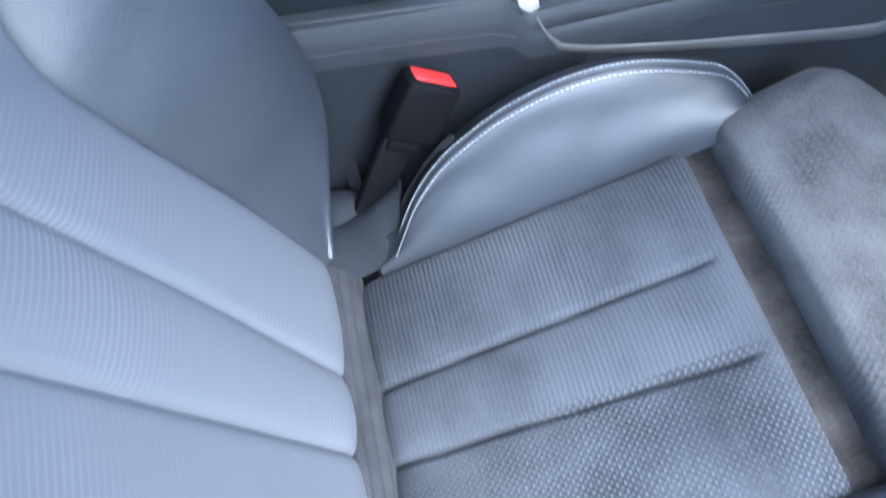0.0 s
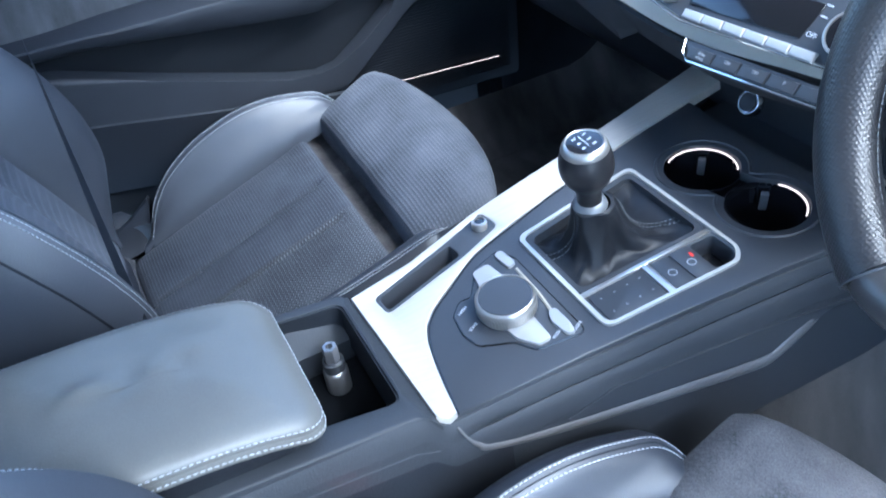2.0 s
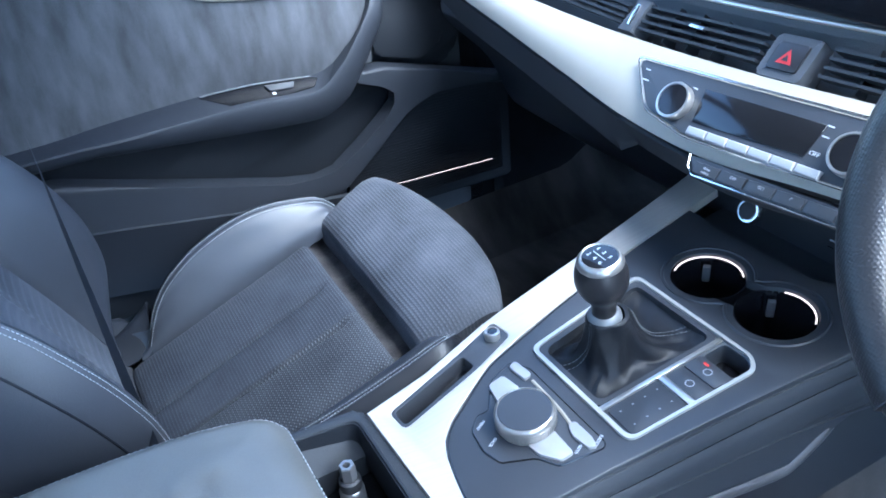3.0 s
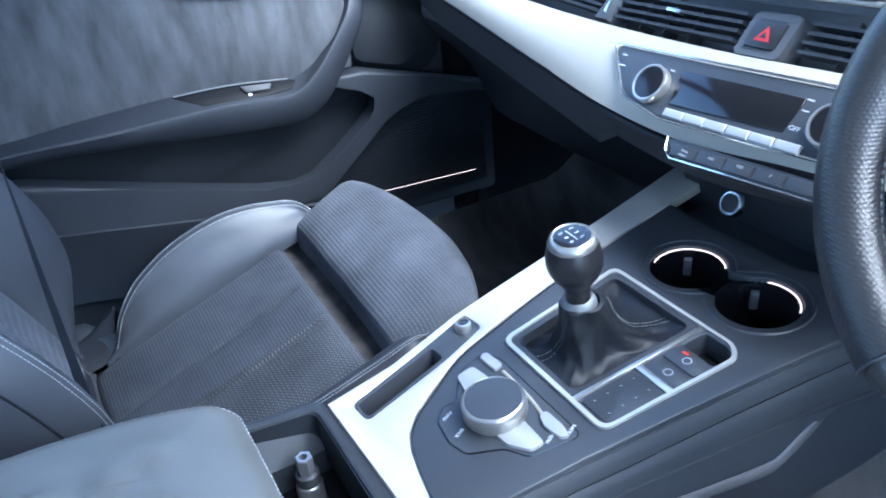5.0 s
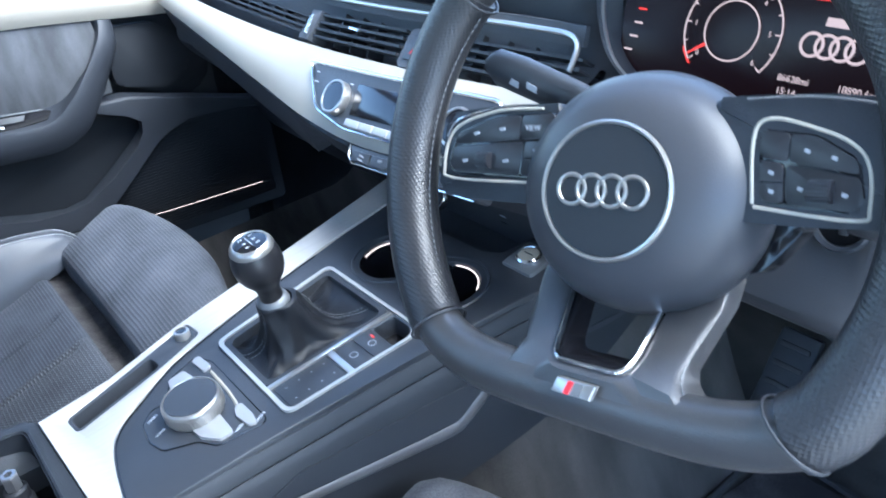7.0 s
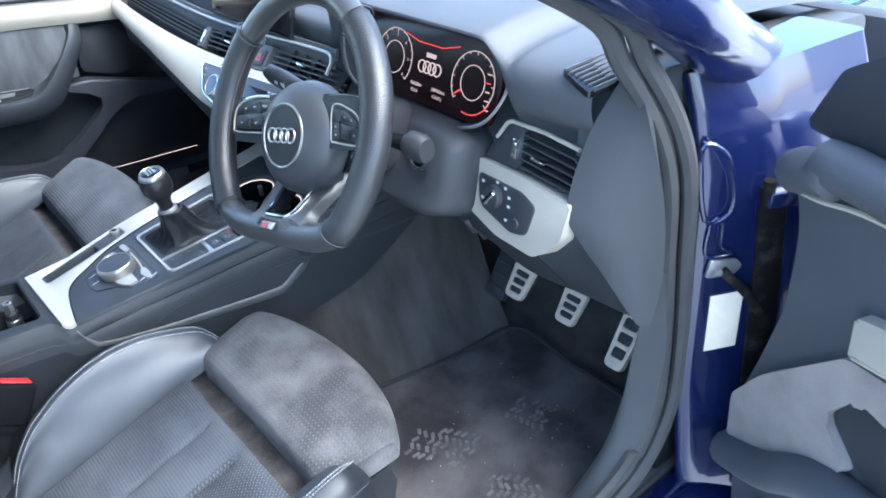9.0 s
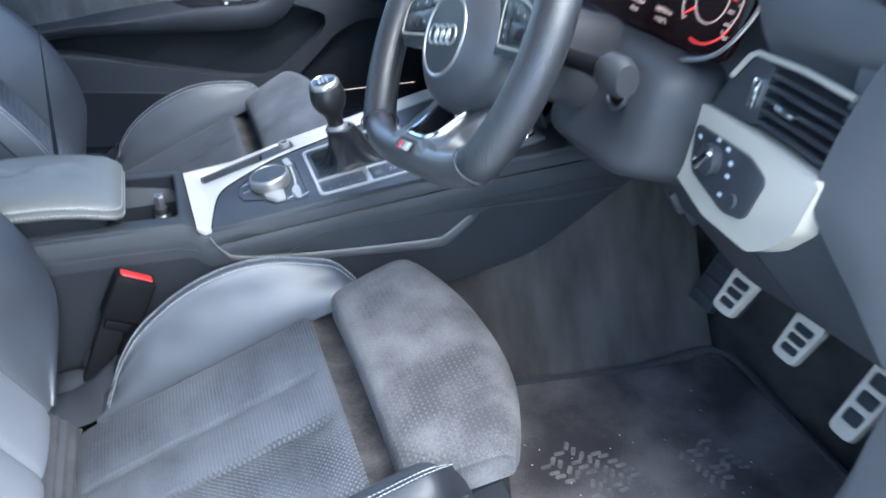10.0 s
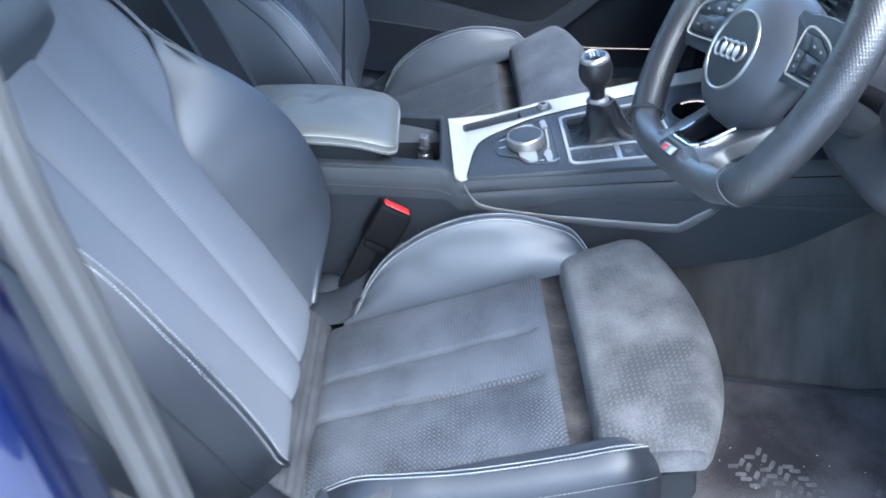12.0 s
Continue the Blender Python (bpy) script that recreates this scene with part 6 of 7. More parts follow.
low = lambda a, b, h: WM @ Vector((a, b, h))
GRIP = mat("perforated_leather", (0.022, 0.022, 0.024), 0.36, 0, 0.1, 12, 0.0, 900, spec=0.55)
_nt = GRIP.node_tree
_v = _nt.nodes.new("ShaderNodeTexVoronoi")
_v.inputs["Scale"].default_value, _v.inputs["Randomness"].default_value = 450, 0.05
_nt.links.new(_nt.nodes["Texture Coordinate"].outputs["Object"], _v.inputs["Vector"])
_b = _nt.nodes.new("ShaderNodeBump")
_b.inputs["Strength"].default_value, _b.inputs["Distance"].default_value = 0.60, 0.0007
_nt.links.new(_v.outputs["Distance"], _b.inputs["Height"])
_nt.links.new(_b.outputs[0], _nt.nodes["Principled BSDF"].inputs["Normal"])


def rim_part(a0, a1, m, name, r=0.0165, label=""):
    pts = [rim_place(rim_at(radians(a))) for a in np.linspace(a0, a1, max(8, int(abs(a1 - a0) / 3)))]
    return part(name, tube(pts, r, 16, up=WM.to_3x3() @ Vector((0, 0, 1)), flat=0.92), m, wheel, label)


rim_part(48, 132, WHEEL_LEATHER, "rim_top")
rim_part(132, 221, GRIP, "grip", 0.0198, "perforated leather grip")
rim_part(221, 313, WHEEL_LEATHER, "rim_bottom", 0.0168)
rim_part(-47, 48, GRIP, "grip", 0.0194, "perforated leather grip")
for a in (48, 132, 221, 313):
    c = rim_at(radians(a))
    d = (rim_at(radians(a + 1)) - c).normalized()
    part("grip_seam", tube([rim_place(c + (0.0197 if a in (48, 313) else 0.0201) * (Vector((c.x, c.y, 0)).normalized() * math.cos(q) + Vector((0, 0, 1)) * math.sin(q))) for q in np.linspace(0, 2 * math.pi, 20, endpoint=False)], 0.0009, 5, True), PLASTIC, wheel)
for a0, a1 in ((50, 130), (134, 219), (222, 236), (304, 312), (-45, 46)):
    part("stitching", stitches([rim_place(rim_at(radians(a)) - rim_at(radians(a)).normalized() * (0.0200 if 134 <= a <= 219 else 0.0168) + Vector((0, 0, 0.002))) for a in np.linspace(a0, a1, 40)], 0.0048, 0.00048), THREAD_DIM, wheel, "pale stitching inside the rim")
HM = WM @ Matrix.Translation((-0.003, -0.003, -0.005)) @ Matrix(((1.03, 0, -0.10, 0), (0, 0.93, 0, 0), (0, 0, 1, 0), (0, 0, 0, 1)))
hub = part("hub", turned([(0, -0.060), (0.056, -0.060), (0.068, -0.052), (0.0735, -0.042), (0.0745, -0.032), (0.071, -0.019), (0.063, -0.009), (0.052, -0.0025), (0.0425, -0.0002), (0.0415, -0.0012), (0.0405, -0.0012), (0.0395, -0.0004), (0, 0.0008)], 72, HM), HUB, wheel, "round dark airbag cover")
part("hub_disc", turned([(0, 0.0006), (0.0388, -0.0004), (0.0386, 0.0006), (0, 0.0016)], 56, HM), EMBLEM_BLACK, hub, "black emblem disc")
part("hub_ring", turned([(0.0388, -0.001), (0.0394, 0.0012), (0.0408, 0.0018), (0.0420, 0.0008), (0.0422, -0.001)], 64, HM), SATIN, hub, "satin silver ring")
for k in range(4):
    part("emblem_ring", tube([HM @ Vector((-0.0195 + 0.013 * k + 0.0090 * math.cos(a), 0.0 + 0.0090 * math.sin(a), 0.0020)) for a in np.linspace(0, 2 * math.pi, 36, endpoint=False)], 0.0013, 8, True), SATIN, hub, "satin silver emblem ring")


def pad_at(sx, p, q):
    """The driver's outer pad is shorter and sits lower than the inner one."""
    return (0.073 + 0.66 * (p - 0.0625), 0.9 * q - 0.002 - 0.046 * (p - 0.0625)) if sx > 0 else (-(0.142 - 1.20 * (0.142 - p)), q + 0.004)


for sx in (-1, 1):
    sp = part("spoke", prism([(sx * 0.045, 0.048), (sx * 0.100, 0.048), (sx * 0.150, 0.044), (sx * 0.156, -0.012), (sx * 0.100, -0.014), (sx * 0.050, -0.014)][::sx], -0.038, -0.022, low, 0.006, 3, 0.008), LEATHER, wheel)
    dp = -0.005 if sx > 0 else 0.0
    kp = part("button_pad", prism([pad_at(sx, p, q) for p, q in ((0.064, 0.038), (0.106, 0.037), (0.136, 0.026), (0.142, 0.004), (0.134, -0.002), (0.068, -0.002))][::sx], -0.026, -0.017 + dp, low, 0.002, 2, 0.004), GLOSS, sp, "gloss button pad with silver rim")
    rim_line = [(0.074, 0.0405), (0.107, 0.0395), (0.138, 0.028), (0.1445, 0.003), (0.135, -0.0045), (0.066, -0.0045)] if sx < 0 else [(0.0625, -0.003), (0.0625, 0.0405), (0.107, 0.0395), (0.138, 0.028), (0.1445, 0.003), (0.135, -0.0045), (0.064, -0.0045)]
    part("pad_rim", tube(dense([low(*pad_at(sx, p, q), -0.0172 + dp) for p, q in rim_line], 8), 0.0011, 6), SILVER, kp)
    # keys: a rocker over a roller on the outside, a blank and a split key towards the hub
    for nm, poly, marks in (("rocker_key", [(0.088, 0.0215), (0.088, 0.0365), (0.105, 0.0360), (0.134, 0.0255), (0.1365, 0.0185)], ((0.100, 0.028), (0.119, 0.0255))),
                            ("view_key", [(0.0655, 0.0225), (0.0655, 0.0372), (0.0870, 0.0366), (0.0870, 0.0216)], ()),
                            ("split_key", [(0.0690, -0.0005), (0.0660, 0.0212), (0.0840, 0.0205), (0.0860, -0.0005)], ((0.0755, 0.015), (0.0768, 0.005))),
                            ("roller_bed", [(0.0872, -0.0005), (0.0855, 0.0202), (0.1370, 0.0170), (0.1405, 0.0045), (0.1335, -0.0005)], ((0.097, 0.008), (0.1275, 0.0075)))):
        top = dp - (0.0160 if nm != "roller_bed" else 0.0168)
        key_b = part(nm, prism([pad_at(sx, p, q) for p, q in poly][::-sx], -0.0185 + dp, top, low, 0.0007, 2, 0.0025), KEY_BLACK, kp)
        for p, q in marks:
            part("symbol", prism([pad_at(sx, p + e, q + f) for e, f in ((-0.0020, -0.0006), (0.0016, -0.0014), (0.0026, 0.0006), (-0.0014, 0.0014))][::sx], top - 0.0005, top + 0.0004, low, 0), DIM_PRINT, key_b)
        if nm == "view_key" and sx < 0:
            vx, vy = pad_at(sx, 0.0790, 0.0285)
            lettering("VIEW", 0.0052, WM @ pose(vx, vy, top + 0.0002), DIM_PRINT, key_b)
    cx, cy = pad_at(sx, 0.0765, 0.0100)
    part("key_split", block((0.016 if sx < 0 else 0.0105, 0.0010, 0.0006), WM @ pose(cx, cy, -0.0160 + dp), 0), GLOSS, kp)
    cx, cy = pad_at(sx, 0.112, 0.0080)
    part("thumb_roller", turned([(0.0, -0.0055), (0.0052, -0.0055), (0.0058, -0.002), (0.0058, 0.002), (0.0052, 0.0055), (0, 0.0055)], 18, WM @ pose(cx, cy, -0.0165 + dp, 0, 90, 0)), KEY_BLACK, kp, "ribbed thumb roller")
    for k in range(9):
        q = radians(20 + 140 * k / 8)
        part("roller_rib", block((0.0095, 0.0006, 0.0006), WM @ pose(cx, cy + 0.0059 * math.cos(q), -0.0165 + dp + 0.0059 * math.sin(q)), 0), PLASTIC, kp)
    part("spoke_line", tube(dense([low(sx * p, q, -0.0215) for p, q in ((0.066, 0.0465), (0.104, 0.0462), (0.138, 0.0395), (0.149, 0.028))], 5), 0.0007, 6), CHROME, sp)
    part("cheek", prism([(sx * p, q) for p, q in ((0.052, -0.012), (0.092, -0.013), (0.084, -0.024), (0.070, -0.040), (0.054, -0.044))][::-sx], -0.062, -0.046, low, 0.003, 2, 0.005), GLOSS, sp, "gloss black cheek beside the hub")
# lower spoke: one leather body with an open window, chrome edge and badge
spoke_fall = smooth_curve([(-0.132, 0.002), (-0.126, 0.0050), (-0.119, 0.0124), (-0.113, 0.0138), (-0.107, 0.0116), (-0.100, 0.004), (-0.095, -0.004), (-0.060, -0.042), (-0.036, -0.060)])


def leg(p, q, h):
    """Depth of the lower spoke: sunk beside the hub, flush with the rim below."""
    d = spoke_fall(q) - 0.013 * min(1.0, max(0.0, (abs(p) - 0.036) / 0.028)) ** 2 * min(1.0, max(0.0, (-0.088 - q) / 0.012))
    return low(p + 0.25 * d, q, h + d)


half = [(0.050, -0.036), (0.059, -0.040), (0.0635, -0.048), (0.0630, -0.062), (0.056, -0.084), (0.053, -0.094), (0.0555, -0.100), (0.0600, -0.1045), (0.0640, -0.1080), (0.0660, -0.1120), (0.0620, -0.1200), (0.050, -0.1260)]
lower_out = half + [(-p, q) for p, q in half[::-1]]
window = rounded([(0.036, -0.044), (0.0255, -0.0985), (-0.0255, -0.0985), (-0.036, -0.044)], 0.009)
part("lower_spoke", plate(lower_out, [window], -0.020, 0.0, leg, 0.0045), WHEEL_LEATHER, wheel, "leather lower spoke with an open window")
part("spoke_liner", ring_prism(window, [(p * 0.93, q * 0.93 - 0.0045) for p, q in window], -0.022, -0.002, leg), GLOSS, wheel, "gloss black window liner")
part("spoke_trim", tube([leg(p * 0.985, q, 0.0012) for p, q in window[4:-4]], 0.0016, 8), CHROME, wheel, "chrome edge of the lower spoke")
part("spoke_stitching", stitches(dense([leg(p + 0.001, q, 0.0006) for p, q in half[2:9]], 6), 0.0048, 0.00034), THREAD_DIM, wheel, "pale stitching")
bd = part("badge", prism([(-0.0165, -0.1140), (0.0095, -0.1140), (0.0120, -0.1060), (-0.0140, -0.1060)], -0.002, 0.0016, leg, 0.0006), SATIN, wheel, "small silver badge with red mark")
part("badge_mark", prism([(-0.0080, -0.1134), (-0.0045, -0.1134), (-0.0022, -0.1066), (-0.0057, -0.1066)], 0.0012, 0.0020, leg, 0), RED_PRINT, bd)
part("badge_mark", prism([(-0.0030, -0.1132), (0.0030, -0.1132), (0.0045, -0.1068), (-0.0010, -0.1068)], 0.0012, 0.0019, leg, 0), SILVER_DIM, bd)


# ---- far door ----
def on_door(a, b, h):
    """A place on the far door's inner face: a along the car, b up, h into the cabin."""
    return Vector((-0.775 + h, a, b))


far_door = thing("side_door", "dark door trim with suede panel, silver strip and armrest", "car door", "car doors")
part("door_shell", block((0.06, 1.16, 0.64), pose(-0.855, 0.0, 0.62), 0.02), PLASTIC, far_door)
part("door_core", prism([(-0.56, 0.35), (0.20, 0.35), (0.25, 0.50), (0.36, 0.60), (0.52, 0.66), (0.52, 0.84), (-0.56, 0.93)], -0.06, -0.028, on_door, 0.01, 2, 0.03), DOOR_DARK, far_door)
ins_top = smooth_curve([(-0.52, 0.97), (-0.10, 0.945), (0.0, 0.895), (0.07, 0.862), (0.12, 0.852), (0.25, 0.836), (0.42, 0.812), (0.47, 0.806)])
part("suede_insert", sheet(lambda u, v: (lambda a: on_door(a, 0.700 + (ins_top(a) - 0.700) * v, 0.012 + 0.012 * math.sin(math.pi * v)))(-0.52 + 0.838 * u), 40, 14, 0.01), SUEDE_PLAIN, far_door, "grey suede door panel with dark streaks")
part("silver_strip", sheet(lambda u, v: (lambda a: on_door(a, ins_top(a) - 0.001 + 0.05 * v, 0.020 + 0.010 * math.sin(math.pi * v)))(-0.12 + 0.60 * u), 30, 6, 0.01), SILVER, far_door, "satin silver door strip")
part("door_top", sheet(lambda u, v: (lambda a: on_door(a, ins_top(a) + 0.045 + 0.06 * v, 0.022 - 0.03 * v))(-0.54 + 1.03 * u), 20, 4, 0.03), DOOR_SOFT, far_door)
part("handle_recess", prism([(0.33, 0.700), (0.34, 0.800), (0.425, 0.790), (0.470, 0.750), (0.470, 0.700), (0.421, 0.672)], -0.01, 0.006, on_door, 0.004, 2, 0.015), DOOR_DARK, far_door)
# armrest: a ridge with a flat top, sweeping up into the pull handle
arm_top = dense([on_door(a, b, 0.030) for a, b in ((-0.54, 0.706), (-0.222, 0.709), (-0.119, 0.715), (0.013, 0.719), (0.11, 0.716), (0.205, 0.704), (0.242, 0.713), (0.268, 0.735), (0.300, 0.764), (0.318, 0.800), (0.325, 0.820))], 5)
arm_ridge = dense([on_door(a, b, h) for a, b, h in ((-0.54, 0.703, 0.058), (-0.206, 0.703, 0.060), (-0.102, 0.699, 0.060), (0.058, 0.698, 0.060), (0.125, 0.694, 0.060), (0.180, 0.688, 0.060), (0.213, 0.694, 0.060), (0.238, 0.712, 0.060), (0.262, 0.734, 0.058), (0.312, 0.790, 0.046), (0.328, 0.820, 0.030))], 5)
arm_low = dense([on_door(a, b, h) for a, b, h in ((-0.54, 0.680, 0.050), (-0.204, 0.679, 0.050), (-0.109, 0.671, 0.050), (0.027, 0.654, 0.050), (0.090, 0.646, 0.050), (0.150, 0.639, 0.050), (0.206, 0.636, 0.050), (0.250, 0.652, 0.050), (0.282, 0.684, 0.048), (0.340, 0.768, 0.040), (0.352, 0.815, 0.024))], 5)
into = Vector((1, 0, 0))
part("door_armrest", loft([[t - 0.026 * into, t, r + (t - r) * 0.16, r + (t - r) * 0.04 + 0.003 * into, r + (w - r) * 0.10 + 0.005 * into, r + (w - r) * 0.5 + 0.006 * into, r + (w - r) * 0.85 + 0.002 * into, w - 0.004 * into, w - 0.040 * into] for t, r, w in zip(arm_top, arm_ridge, arm_low)]), DOOR_SOFT, far_door, "padded armrest that sweeps up into a pull handle")
rest_top = smooth_curve([(-0.10, 0.716), (0.013, 0.719), (0.11, 0.716), (0.205, 0.704)])
rest_edge = smooth_curve([(-0.10, 0.699), (0.058, 0.698), (0.125, 0.694), (0.180, 0.688), (0.213, 0.692)])


def on_rest(a, s, h):
    """The armrest's sloping top: s from the door to the ridge."""
    return on_door(a, rest_top(a) + (rest_edge(a) - rest_top(a)) * s + 0.8 * h, 0.030 + 0.030 * s + 0.6 * h)


sp = part("switch_plate", prism([(0.020, 0.06), (0.10, 0.06), (0.205, 0.06), (0.212, 0.25), (0.200, 0.72), (0.150, 0.82), (0.060, 0.82)], -0.004, 0.0012, on_rest, 0.0008), GLOSS, far_door, "dark switch plate in the armrest")
part("window_switch", prism([(0.122, 0.22), (0.172, 0.22), (0.166, 0.52), (0.128, 0.56)], 0.001, 0.0045, on_rest, 0.0012), PLASTIC, sp)
part("switch_mark", prism([(0.130, 0.60), (0.136, 0.60), (0.136, 0.72), (0.130, 0.72)], 0.0010, 0.0016, on_rest, 0), GREY_PRINT, sp)
part("plate_edge", tube([on_rest(0.022 + 0.018 * i, 0.03, 0.0022) for i in range(11)], 0.0011, 6), SILVER_DIM, sp)
# pocket, its broad surround, the speaker and the light line
part("pocket_surround", prism([(-0.54, 0.668), (-0.34, 0.664), (-0.209, 0.643), (-0.072, 0.595), (0.030, 0.561), (0.130, 0.529), (0.185, 0.517), (0.222, 0.522), (0.275, 0.556), (0.324, 0.592), (0.350, 0.614), (0.354, 0.640), (0.328, 0.661), (0.270, 0.668),
    (0.270, 0.690), (0.337, 0.686), (0.485, 0.640), (0.580, 0.610), (0.580, 0.592), (0.485, 0.618), (0.430, 0.622), (0.392, 0.612), (0.365, 0.592), (0.312, 0.549), (0.245, 0.497), (0.222, 0.478), (0.116, 0.490), (-0.007, 0.514), (-0.192, 0.552), (-0.54, 0.600)], -0.004, 0.034, on_door, 0.007, 3), DOOR_SOFT, far_door, "grey edge of the door pocket")
crease = smooth_curve([(-0.54, 0.606), (-0.192, 0.558), (-0.007, 0.520), (0.116, 0.496), (0.24, 0.474)])
part("pocket_base", sheet(lambda u, v: (lambda a: on_door(a, crease(a) - 0.15 * v, 0.031 - 0.045 * v - 0.01 * v * v))(-0.54 + 0.775 * u), 24, 8, 0.008), DOOR_SOFT, far_door)
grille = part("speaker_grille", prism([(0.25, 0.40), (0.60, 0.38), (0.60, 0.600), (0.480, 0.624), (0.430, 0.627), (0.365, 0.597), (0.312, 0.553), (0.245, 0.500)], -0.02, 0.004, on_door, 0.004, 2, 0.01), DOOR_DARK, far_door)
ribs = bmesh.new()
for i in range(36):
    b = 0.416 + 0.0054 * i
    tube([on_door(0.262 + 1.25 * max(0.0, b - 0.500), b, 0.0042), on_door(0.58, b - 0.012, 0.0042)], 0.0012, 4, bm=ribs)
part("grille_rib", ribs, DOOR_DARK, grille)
part("light_line", tube(dense([on_door(0.262, 0.460, 0.012), on_door(0.345, 0.450, 0.014), on_door(0.440, 0.443, 0.015), on_door(0.548, 0.435, 0.016)], 5), 0.0006, 6), AMBIENT, far_door, "thin glowing light line")
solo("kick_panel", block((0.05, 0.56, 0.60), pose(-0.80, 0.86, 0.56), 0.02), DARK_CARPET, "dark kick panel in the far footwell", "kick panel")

# ---- open driver's door ----
near_door = thing("side_door", "open blue driver's door with black and grey trim", "car door", "car doors")
DM = Matrix.Translation((0.800, 0.610, 0)) @ pose(0, 0, 0, 0, 0, -24.9)   # its x axis runs along the open door, y is its outer side


def on_near(a, b, h):
    return DM @ Vector((a, -h, b))


part("door_skin", prism([(-0.02, 0.30), (1.05, 0.30), (1.05, 0.92), (-0.01, 0.90)], -0.16, -0.10, on_near, 0.01, 2, 0.03), PAINT, near_door, "blue painted door skin")
part("door_edge", prism([(0.014, 0.60), (0.05, 0.60), (0.05, 0.90), (-0.002, 0.86), (-0.004, 0.83)], -0.11, -0.03, on_near, 0.008), PAINT, near_door, "blue painted inner edge of the door")
part("door_edge_seal", prism([(-0.008, 0.33), (0.05, 0.33), (0.05, 0.598), (0.012, 0.598)], -0.11, -0.032, on_near, 0.006), PILLAR_GAP, near_door)
part("door_card", prism([(0.031, 0.90), (0.060, 0.845), (0.066, 0.80), (0.064, 0.72), (0.040, 0.63), (0.018, 0.56), (0.018, 0.47), (0.04, 0.34), (1.0, 0.34), (1.0, 0.94), (0.09, 0.935)], -0.05, 0.004, on_near, 0.010, 4, 0.02), SOFT, near_door, "dark door trim panel")
part("upper_roll", tube(dense([on_near(0.034, 0.872, 0.0), on_near(0.055, 0.892, 0.006), on_near(0.10, 0.906, 0.008), on_near(0.17, 0.922, 0.008), on_near(1.0, 0.95, 0.008)], 6), [0.016] * 4 + [0.024] * 21, 12), SOFT, near_door)
part("roll_seam", tube(dense([on_near(0.055, 0.868, 0.006), on_near(0.09, 0.874, 0.008), on_near(0.175, 0.893, 0.008), on_near(0.4, 0.91, 0.008)], 5), 0.003, 6), SILVER, near_door, "bright piping under the top roll")
part("sail_panel", prism([(0.033, 0.93), (0.070, 1.00), (0.13, 1.035), (0.35, 1.12), (0.35, 0.94)], -0.03, -0.004, on_near, 0.004, 2, 0.01), PLASTIC, near_door)
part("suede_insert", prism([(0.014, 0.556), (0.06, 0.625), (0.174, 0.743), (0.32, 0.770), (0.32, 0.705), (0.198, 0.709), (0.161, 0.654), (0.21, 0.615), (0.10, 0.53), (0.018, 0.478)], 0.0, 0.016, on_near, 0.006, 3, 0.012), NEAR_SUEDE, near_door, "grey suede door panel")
part("silver_strip", prism([(0.176, 0.796), (0.32, 0.840), (0.32, 0.785), (0.178, 0.748)], 0.0, 0.020, on_near, 0.005, 3, 0.004), SILVER, near_door)
part("pocket", prism([(0.163, 0.654), (0.199, 0.706), (0.33, 0.702), (0.33, 0.60), (0.215, 0.618)], 0.0, 0.006, on_near, 0.003, 3, 0.01), PLASTIC, near_door)
part("lower_roll", tube(dense([on_near(0.020, 0.46, 0.012), on_near(0.10, 0.505, 0.016), on_near(0.20, 0.580, 0.018), on_near(0.4, 0.62, 0.018)], 6), 0.026, 12), SOFT, near_door)
part("speaker_grille", prism([(0.06, 0.36), (0.34, 0.36), (0.34, 0.50), (0.20, 0.49), (0.08, 0.43)], 0.0, 0.010, on_near, 0.004, 3, 0.02), PLASTIC, near_door)
part("hinge", block((0.044, 0.020, 0.024), basis((0.8060, 0.634, 0.826), (0.48, 0.877, 0), (0, 0, 1)), 0.004), PAINT, near_door, "blue painted hinge leaf")
part("hinge_pin", turned([(0, -0.016), (0.007, -0.016), (0.007, 0.016), (0, 0.016)], 14, pose(0.797, 0.618, 0.832)), PILLAR_GAP, near_door)
strap = thing("check_strap", "black door check strap bolted to the blue pillar", "door strap")
part("arm", tube(dense([(0.7760, 0.5790, 0.737), (0.7830, 0.5900, 0.722), (0.7930, 0.6120, 0.695), (0.8040, 0.6340, 0.658)], 6), 0.0062, 10, up=(0.877, -0.48, 0), flat=0.55), PILLAR_GAP, strap)
part("bracket", prism(rounded([(-0.016, -0.010), (0.020, -0.012), (0.030, 0.000), (0.022, 0.010), (-0.012, 0.013)], 0.004), 0.0, 0.004, lambda a, b, h: basis((0.7700, 0.5785, 0.738), (0.48, 0.877, 0), (0, 0, 1)) @ Vector((a, b, h)), 0.001), KEY_STEEL, strap, "grey steel bracket")
part("bolt", turned([(0, 0.0), (0.0060, 0.0), (0.0056, 0.005), (0.0030, 0.006), (0, 0.006)], 6, basis((0.7720, 0.5765, 0.735), (0.48, 0.877, 0), (0, 0, 1))), SILVER_DIM, strap, "dull steel bolt")
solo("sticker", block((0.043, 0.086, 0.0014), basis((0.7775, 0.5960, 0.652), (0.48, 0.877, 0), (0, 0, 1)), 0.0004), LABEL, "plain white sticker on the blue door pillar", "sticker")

# ---- footwell ----
def mat_z(x, y):
    return 0.300 + 0.004 * noise.noise((x * 7, y * 7, 1)) + 0.25 * max(0, y - 0.64) ** 1.3


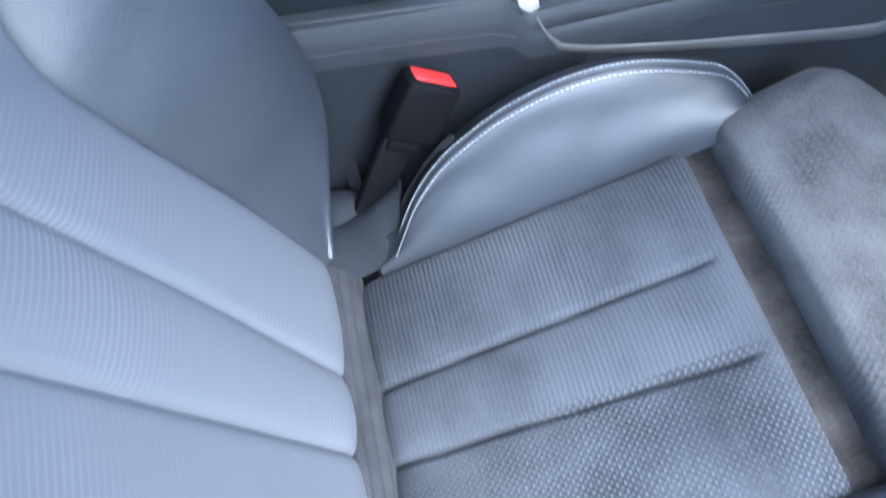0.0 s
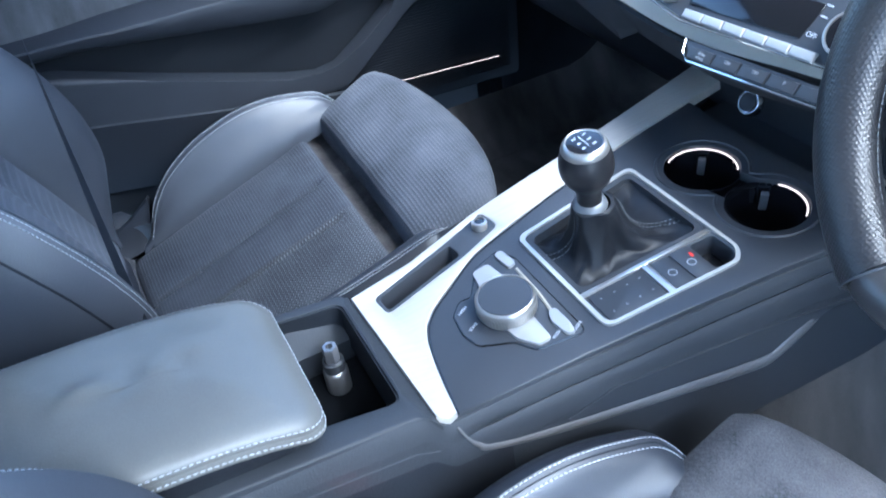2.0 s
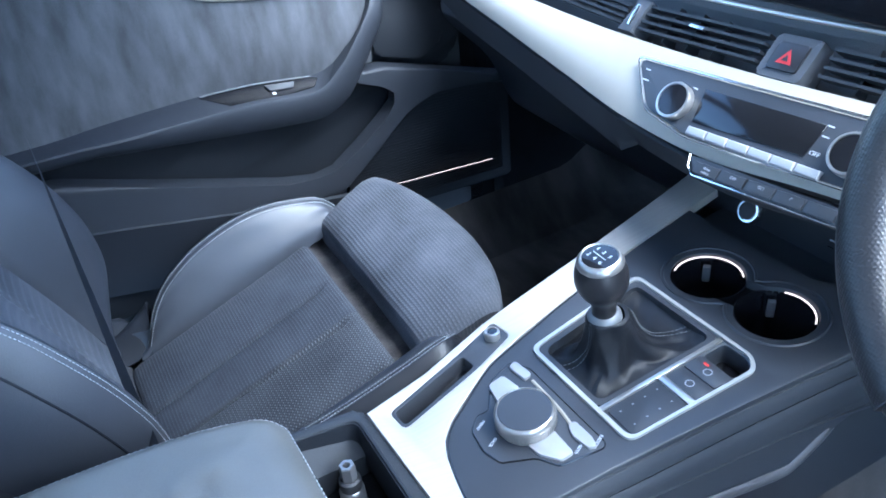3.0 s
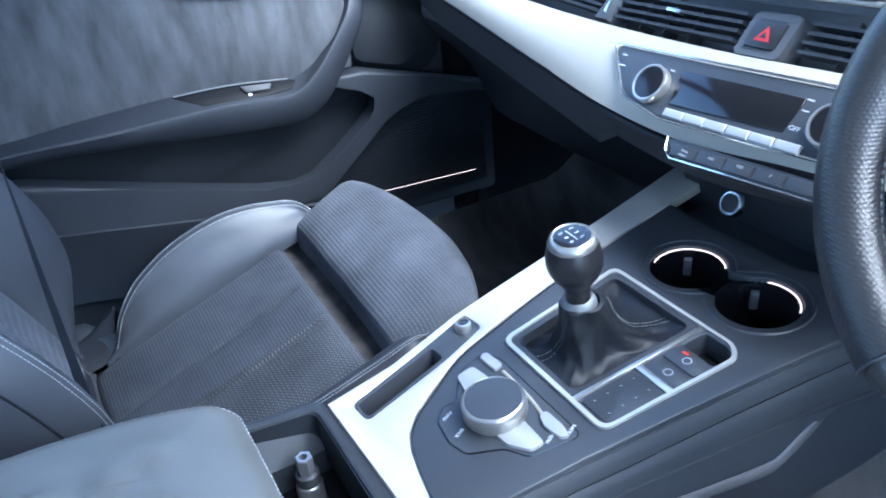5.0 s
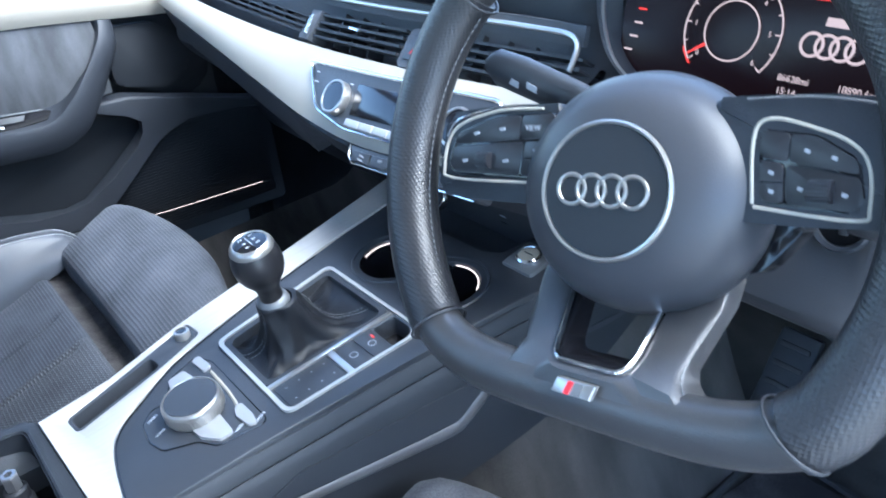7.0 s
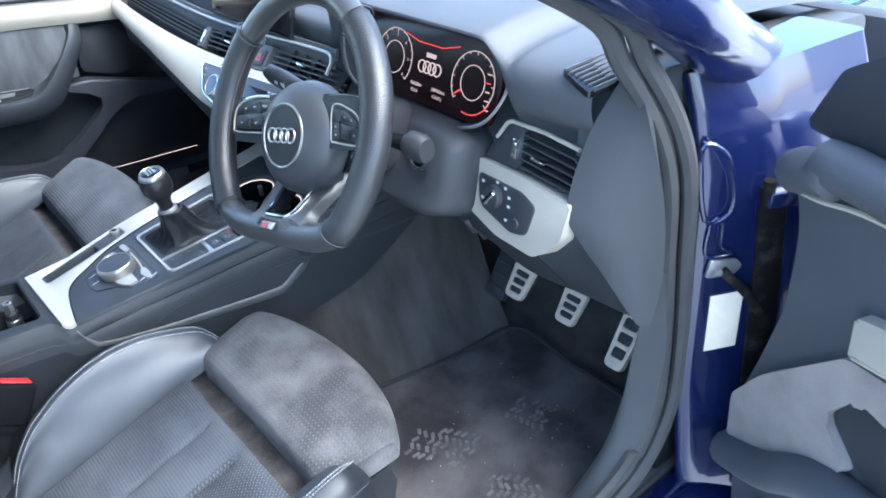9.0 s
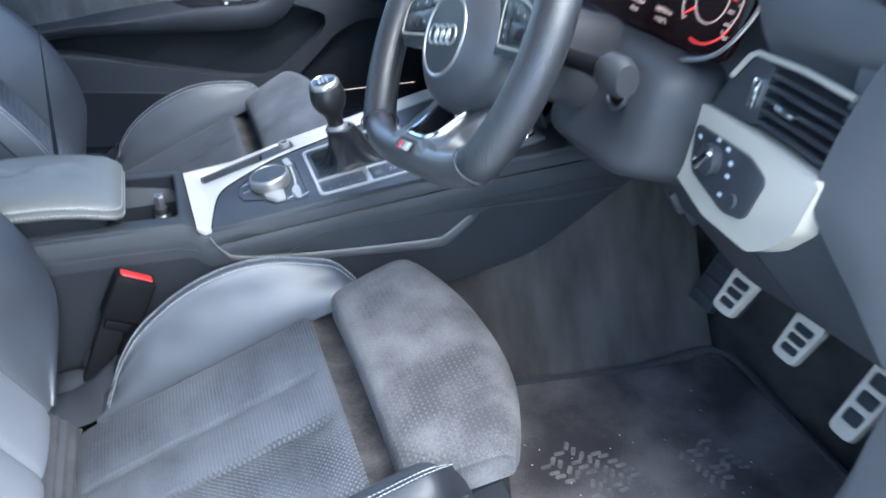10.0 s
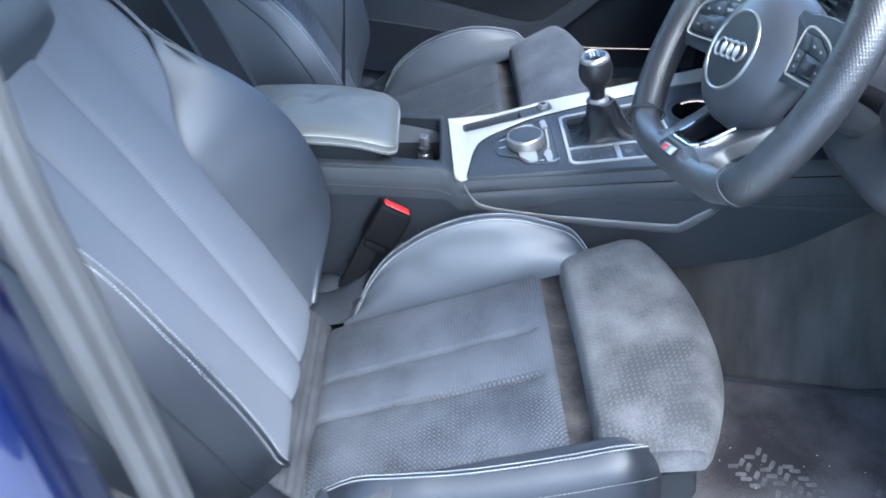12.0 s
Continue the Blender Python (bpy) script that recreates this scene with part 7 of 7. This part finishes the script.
mat_left = smooth_curve([(0.05, 0.20), (0.37, 0.217), (0.50, 0.255), (0.60, 0.275), (0.70, 0.29)])
mat_ob = solo("floor_mat", sheet(lambda u, v: (lambda y: (lambda x: Vector((x, y, mat_z(x, y))))(mat_left(y) + (0.675 - mat_left(y)) * u))(0.05 + 0.65 * v), 44, 54, 0.012), MAT_CLOTH, "dusty black cloth floor mat with shoe prints", "floor mat")
part("mat_binding", tube(dense([(mat_left(0.05 + 0.13 * i), 0.05 + 0.13 * i, mat_z(mat_left(0.05 + 0.13 * i), 0.05 + 0.13 * i) + 0.004) for i in range(6)] + [(0.45, 0.70, mat_z(0.45, 0.70) + 0.004), (0.67, 0.69, mat_z(0.67, 0.69) + 0.004)], 8), 0.005, 6), RUBBER, mat_ob)
for px, py, turn, n, wide in ((0.425, 0.410, -62, 9, 5), (0.575, 0.430, -50, 7, 4), (0.475, 0.565, -75, 6, 4)):
    for i in range(n):
        for j in range(wide):
            if random.random() < 0.82:
                q = pose(px, py, 0, 0, 0, turn) @ Vector((0.0155 * (j - (wide - 1) / 2) + random.uniform(-0.002, 0.002), 0.0125 * (i - n / 2) + random.uniform(-0.002, 0.002), 0))
                bend = turn + (32 if j % 2 else -32) + random.uniform(-6, 6)
                part("dust_print", prism(rounded([(-0.0075, -0.0030), (0.0070, -0.0034), (0.0078, 0.0026), (-0.0068, 0.0034)], 0.0025, 3), 0.0, 0.0007, lambda a, b, h: (lambda w: Vector((w.x, w.y, mat_z(w.x, w.y) + 0.0005 + h)))(pose(q.x, q.y, 0, 0, 0, bend) @ Vector((a, b, 0))), 0), DUST, mat_ob)
crumbs = bmesh.new()
for i in range(45):
    x, y = random.uniform(0.33, 0.66), random.uniform(0.12, 0.66)
    block((random.uniform(0.0006, 0.0013), random.uniform(0.0006, 0.0016), 0.0008), pose(x, y, mat_z(x, y) + 0.0012, 0, 0, random.uniform(0, 180)), 0, bm=crumbs)
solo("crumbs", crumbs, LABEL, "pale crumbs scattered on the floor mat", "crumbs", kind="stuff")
solo("tunnel_carpet", sheet(lambda u, v: (lambda y: Vector((side_x(y, z_low(y)) - 0.012 + (mat_left(min(y, 0.70)) + 0.01 - side_x(y, z_low(y))) * (1 - v) ** 1.6, y, 0.285 + (z_low(y) + 0.02 - 0.285) * v + 0.003 * noise.noise((y * 9, v * 4, 2)))))(-0.10 + 0.80 * u), 40, 16, 0.01), CARPET, "worn dark carpet on the side of the centre tunnel", "carpet", kind="structure")


def pedal(x, y, z, w, h, tilt, yaw=0):
    p = thing("pedal", "stainless steel pedal with black rubber bars", "pedal", "pedals")
    wide, slim = w / 2, w * 0.38
    outline = rounded([(-slim, -h / 2), (slim, -h / 2), (wide, h / 2), (-wide, h / 2)], 0.010)
    slots = []
    for i in range(3):
        b0 = -h * 0.33 + h * 0.235 * i
        k = (slim + (wide - slim) * (b0 / h + 0.5)) * 0.66
        slots.append(rounded([(-k, b0), (k, b0), (k * 1.04, b0 + h * 0.16), (-k * 1.04, b0 + h * 0.16)], 0.004))
    part("plate", plate(outline, slots, -0.008, 0.003, flat_place, 0.0015), STEEL, p, "stainless steel plate")
    for sl in slots:
        part("rubber_bar", prism([(a * 0.98, b) for a, b in sl], -0.006, 0.0006, flat_place, 0.001), PLASTIC, p, "black rubber bar")
    part("back", prism([(a * 0.9, b * 0.9) for a, b in outline], -0.018, -0.007, flat_place, 0.002), PLASTIC, p)
    part("arm", block((0.014, 0.20, 0.020), pose(0, h * 0.2 + 0.08, -0.045, -20, 0, 0), 0.004), PLASTIC, p)
    p.matrix_basis = pose(x, y, z, tilt, 0, yaw)
    return p


pedal(0.358, 0.653, 0.479, 0.049, 0.064, 52)
pedal(0.456, 0.676, 0.463, 0.050, 0.064, 52)
pedal(0.590, 0.655, 0.482, 0.044, 0.105, 52)
rest = thing("foot_rest", "black rubber foot rest beside the pedals", "foot rest")
part("pad", block((0.050, 0.110, 0.016), pose(0.296, 0.680, 0.462, 55, 0, 0), 0.005), PLASTIC, rest)
for i in range(4):
    part("rib", block((0.036, 0.006, 0.004), pose(0.296, 0.680, 0.462, 55, 0, 0) @ pose(0, -0.036 + 0.024 * i, 0.009), 0.0015), RUBBER, rest)
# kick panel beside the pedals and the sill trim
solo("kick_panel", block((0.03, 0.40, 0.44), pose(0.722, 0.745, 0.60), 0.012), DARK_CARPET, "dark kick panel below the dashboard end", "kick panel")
trim_in = smooth_curve([(0, 0.728, 0.512, 0.74), (1, 0.712, 0.507, 0.62), (2, 0.702, 0.502, 0.53), (3, 0.690, 0.474, 0.44), (4, 0.674, 0.40, 0.372), (5, 0.664, 0.25, 0.346), (6, 0.660, 0.0, 0.340), (7, 0.660, -0.30, 0.340)])
trim_out = smooth_curve([(0, 0.737, 0.525, 0.74), (1, 0.740, 0.535, 0.62), (2, 0.740, 0.533, 0.53), (3, 0.738, 0.495, 0.44), (4, 0.735, 0.43, 0.408), (5, 0.730, 0.25, 0.398), (6, 0.728, 0.0, 0.398), (7, 0.728, -0.30, 0.398)])
solo("pillar_trim", sheet(lambda u, v: trim_in(7 * u).lerp(trim_out(7 * u), v) + Vector((-0.006, -0.008, 0.010)) * math.sin(math.pi * v), 60, 10), DASH_SIDE, "smooth dark grey trim along the doorway", "pillar trim")
solo("sill_trim", loft([[Vector((x, y, z)) for x, z in rounded([(0.665, 0.30), (0.70, 0.385), (0.735, 0.385), (0.74, 0.30)], 0.01)] for y in (-0.45, 0.1, 0.40, 0.58)]), PLASTIC, "black plastic sill trim", "sill trim")
# ---- outside ----
solo("parked_sheet", block((1.2, 1.0, 0.02), pose(-0.35, 4.4, 0.10, 6, 0, 20), 0.005), GREEN, "green sheet lying on the yard", "sheet")
solo("parked_sheet", block((0.7, 0.7, 0.02), pose(-0.9, 4.6, 0.14, 6, 0, 20), 0.005), ORANGE, "orange sheet lying on the yard", "sheet")
solo("wall_far", block((30, 0.4, 5), pose(0, 14, 2.5), 0.02), WHITE, "pale rendered wall across the yard", "wall", kind="structure")
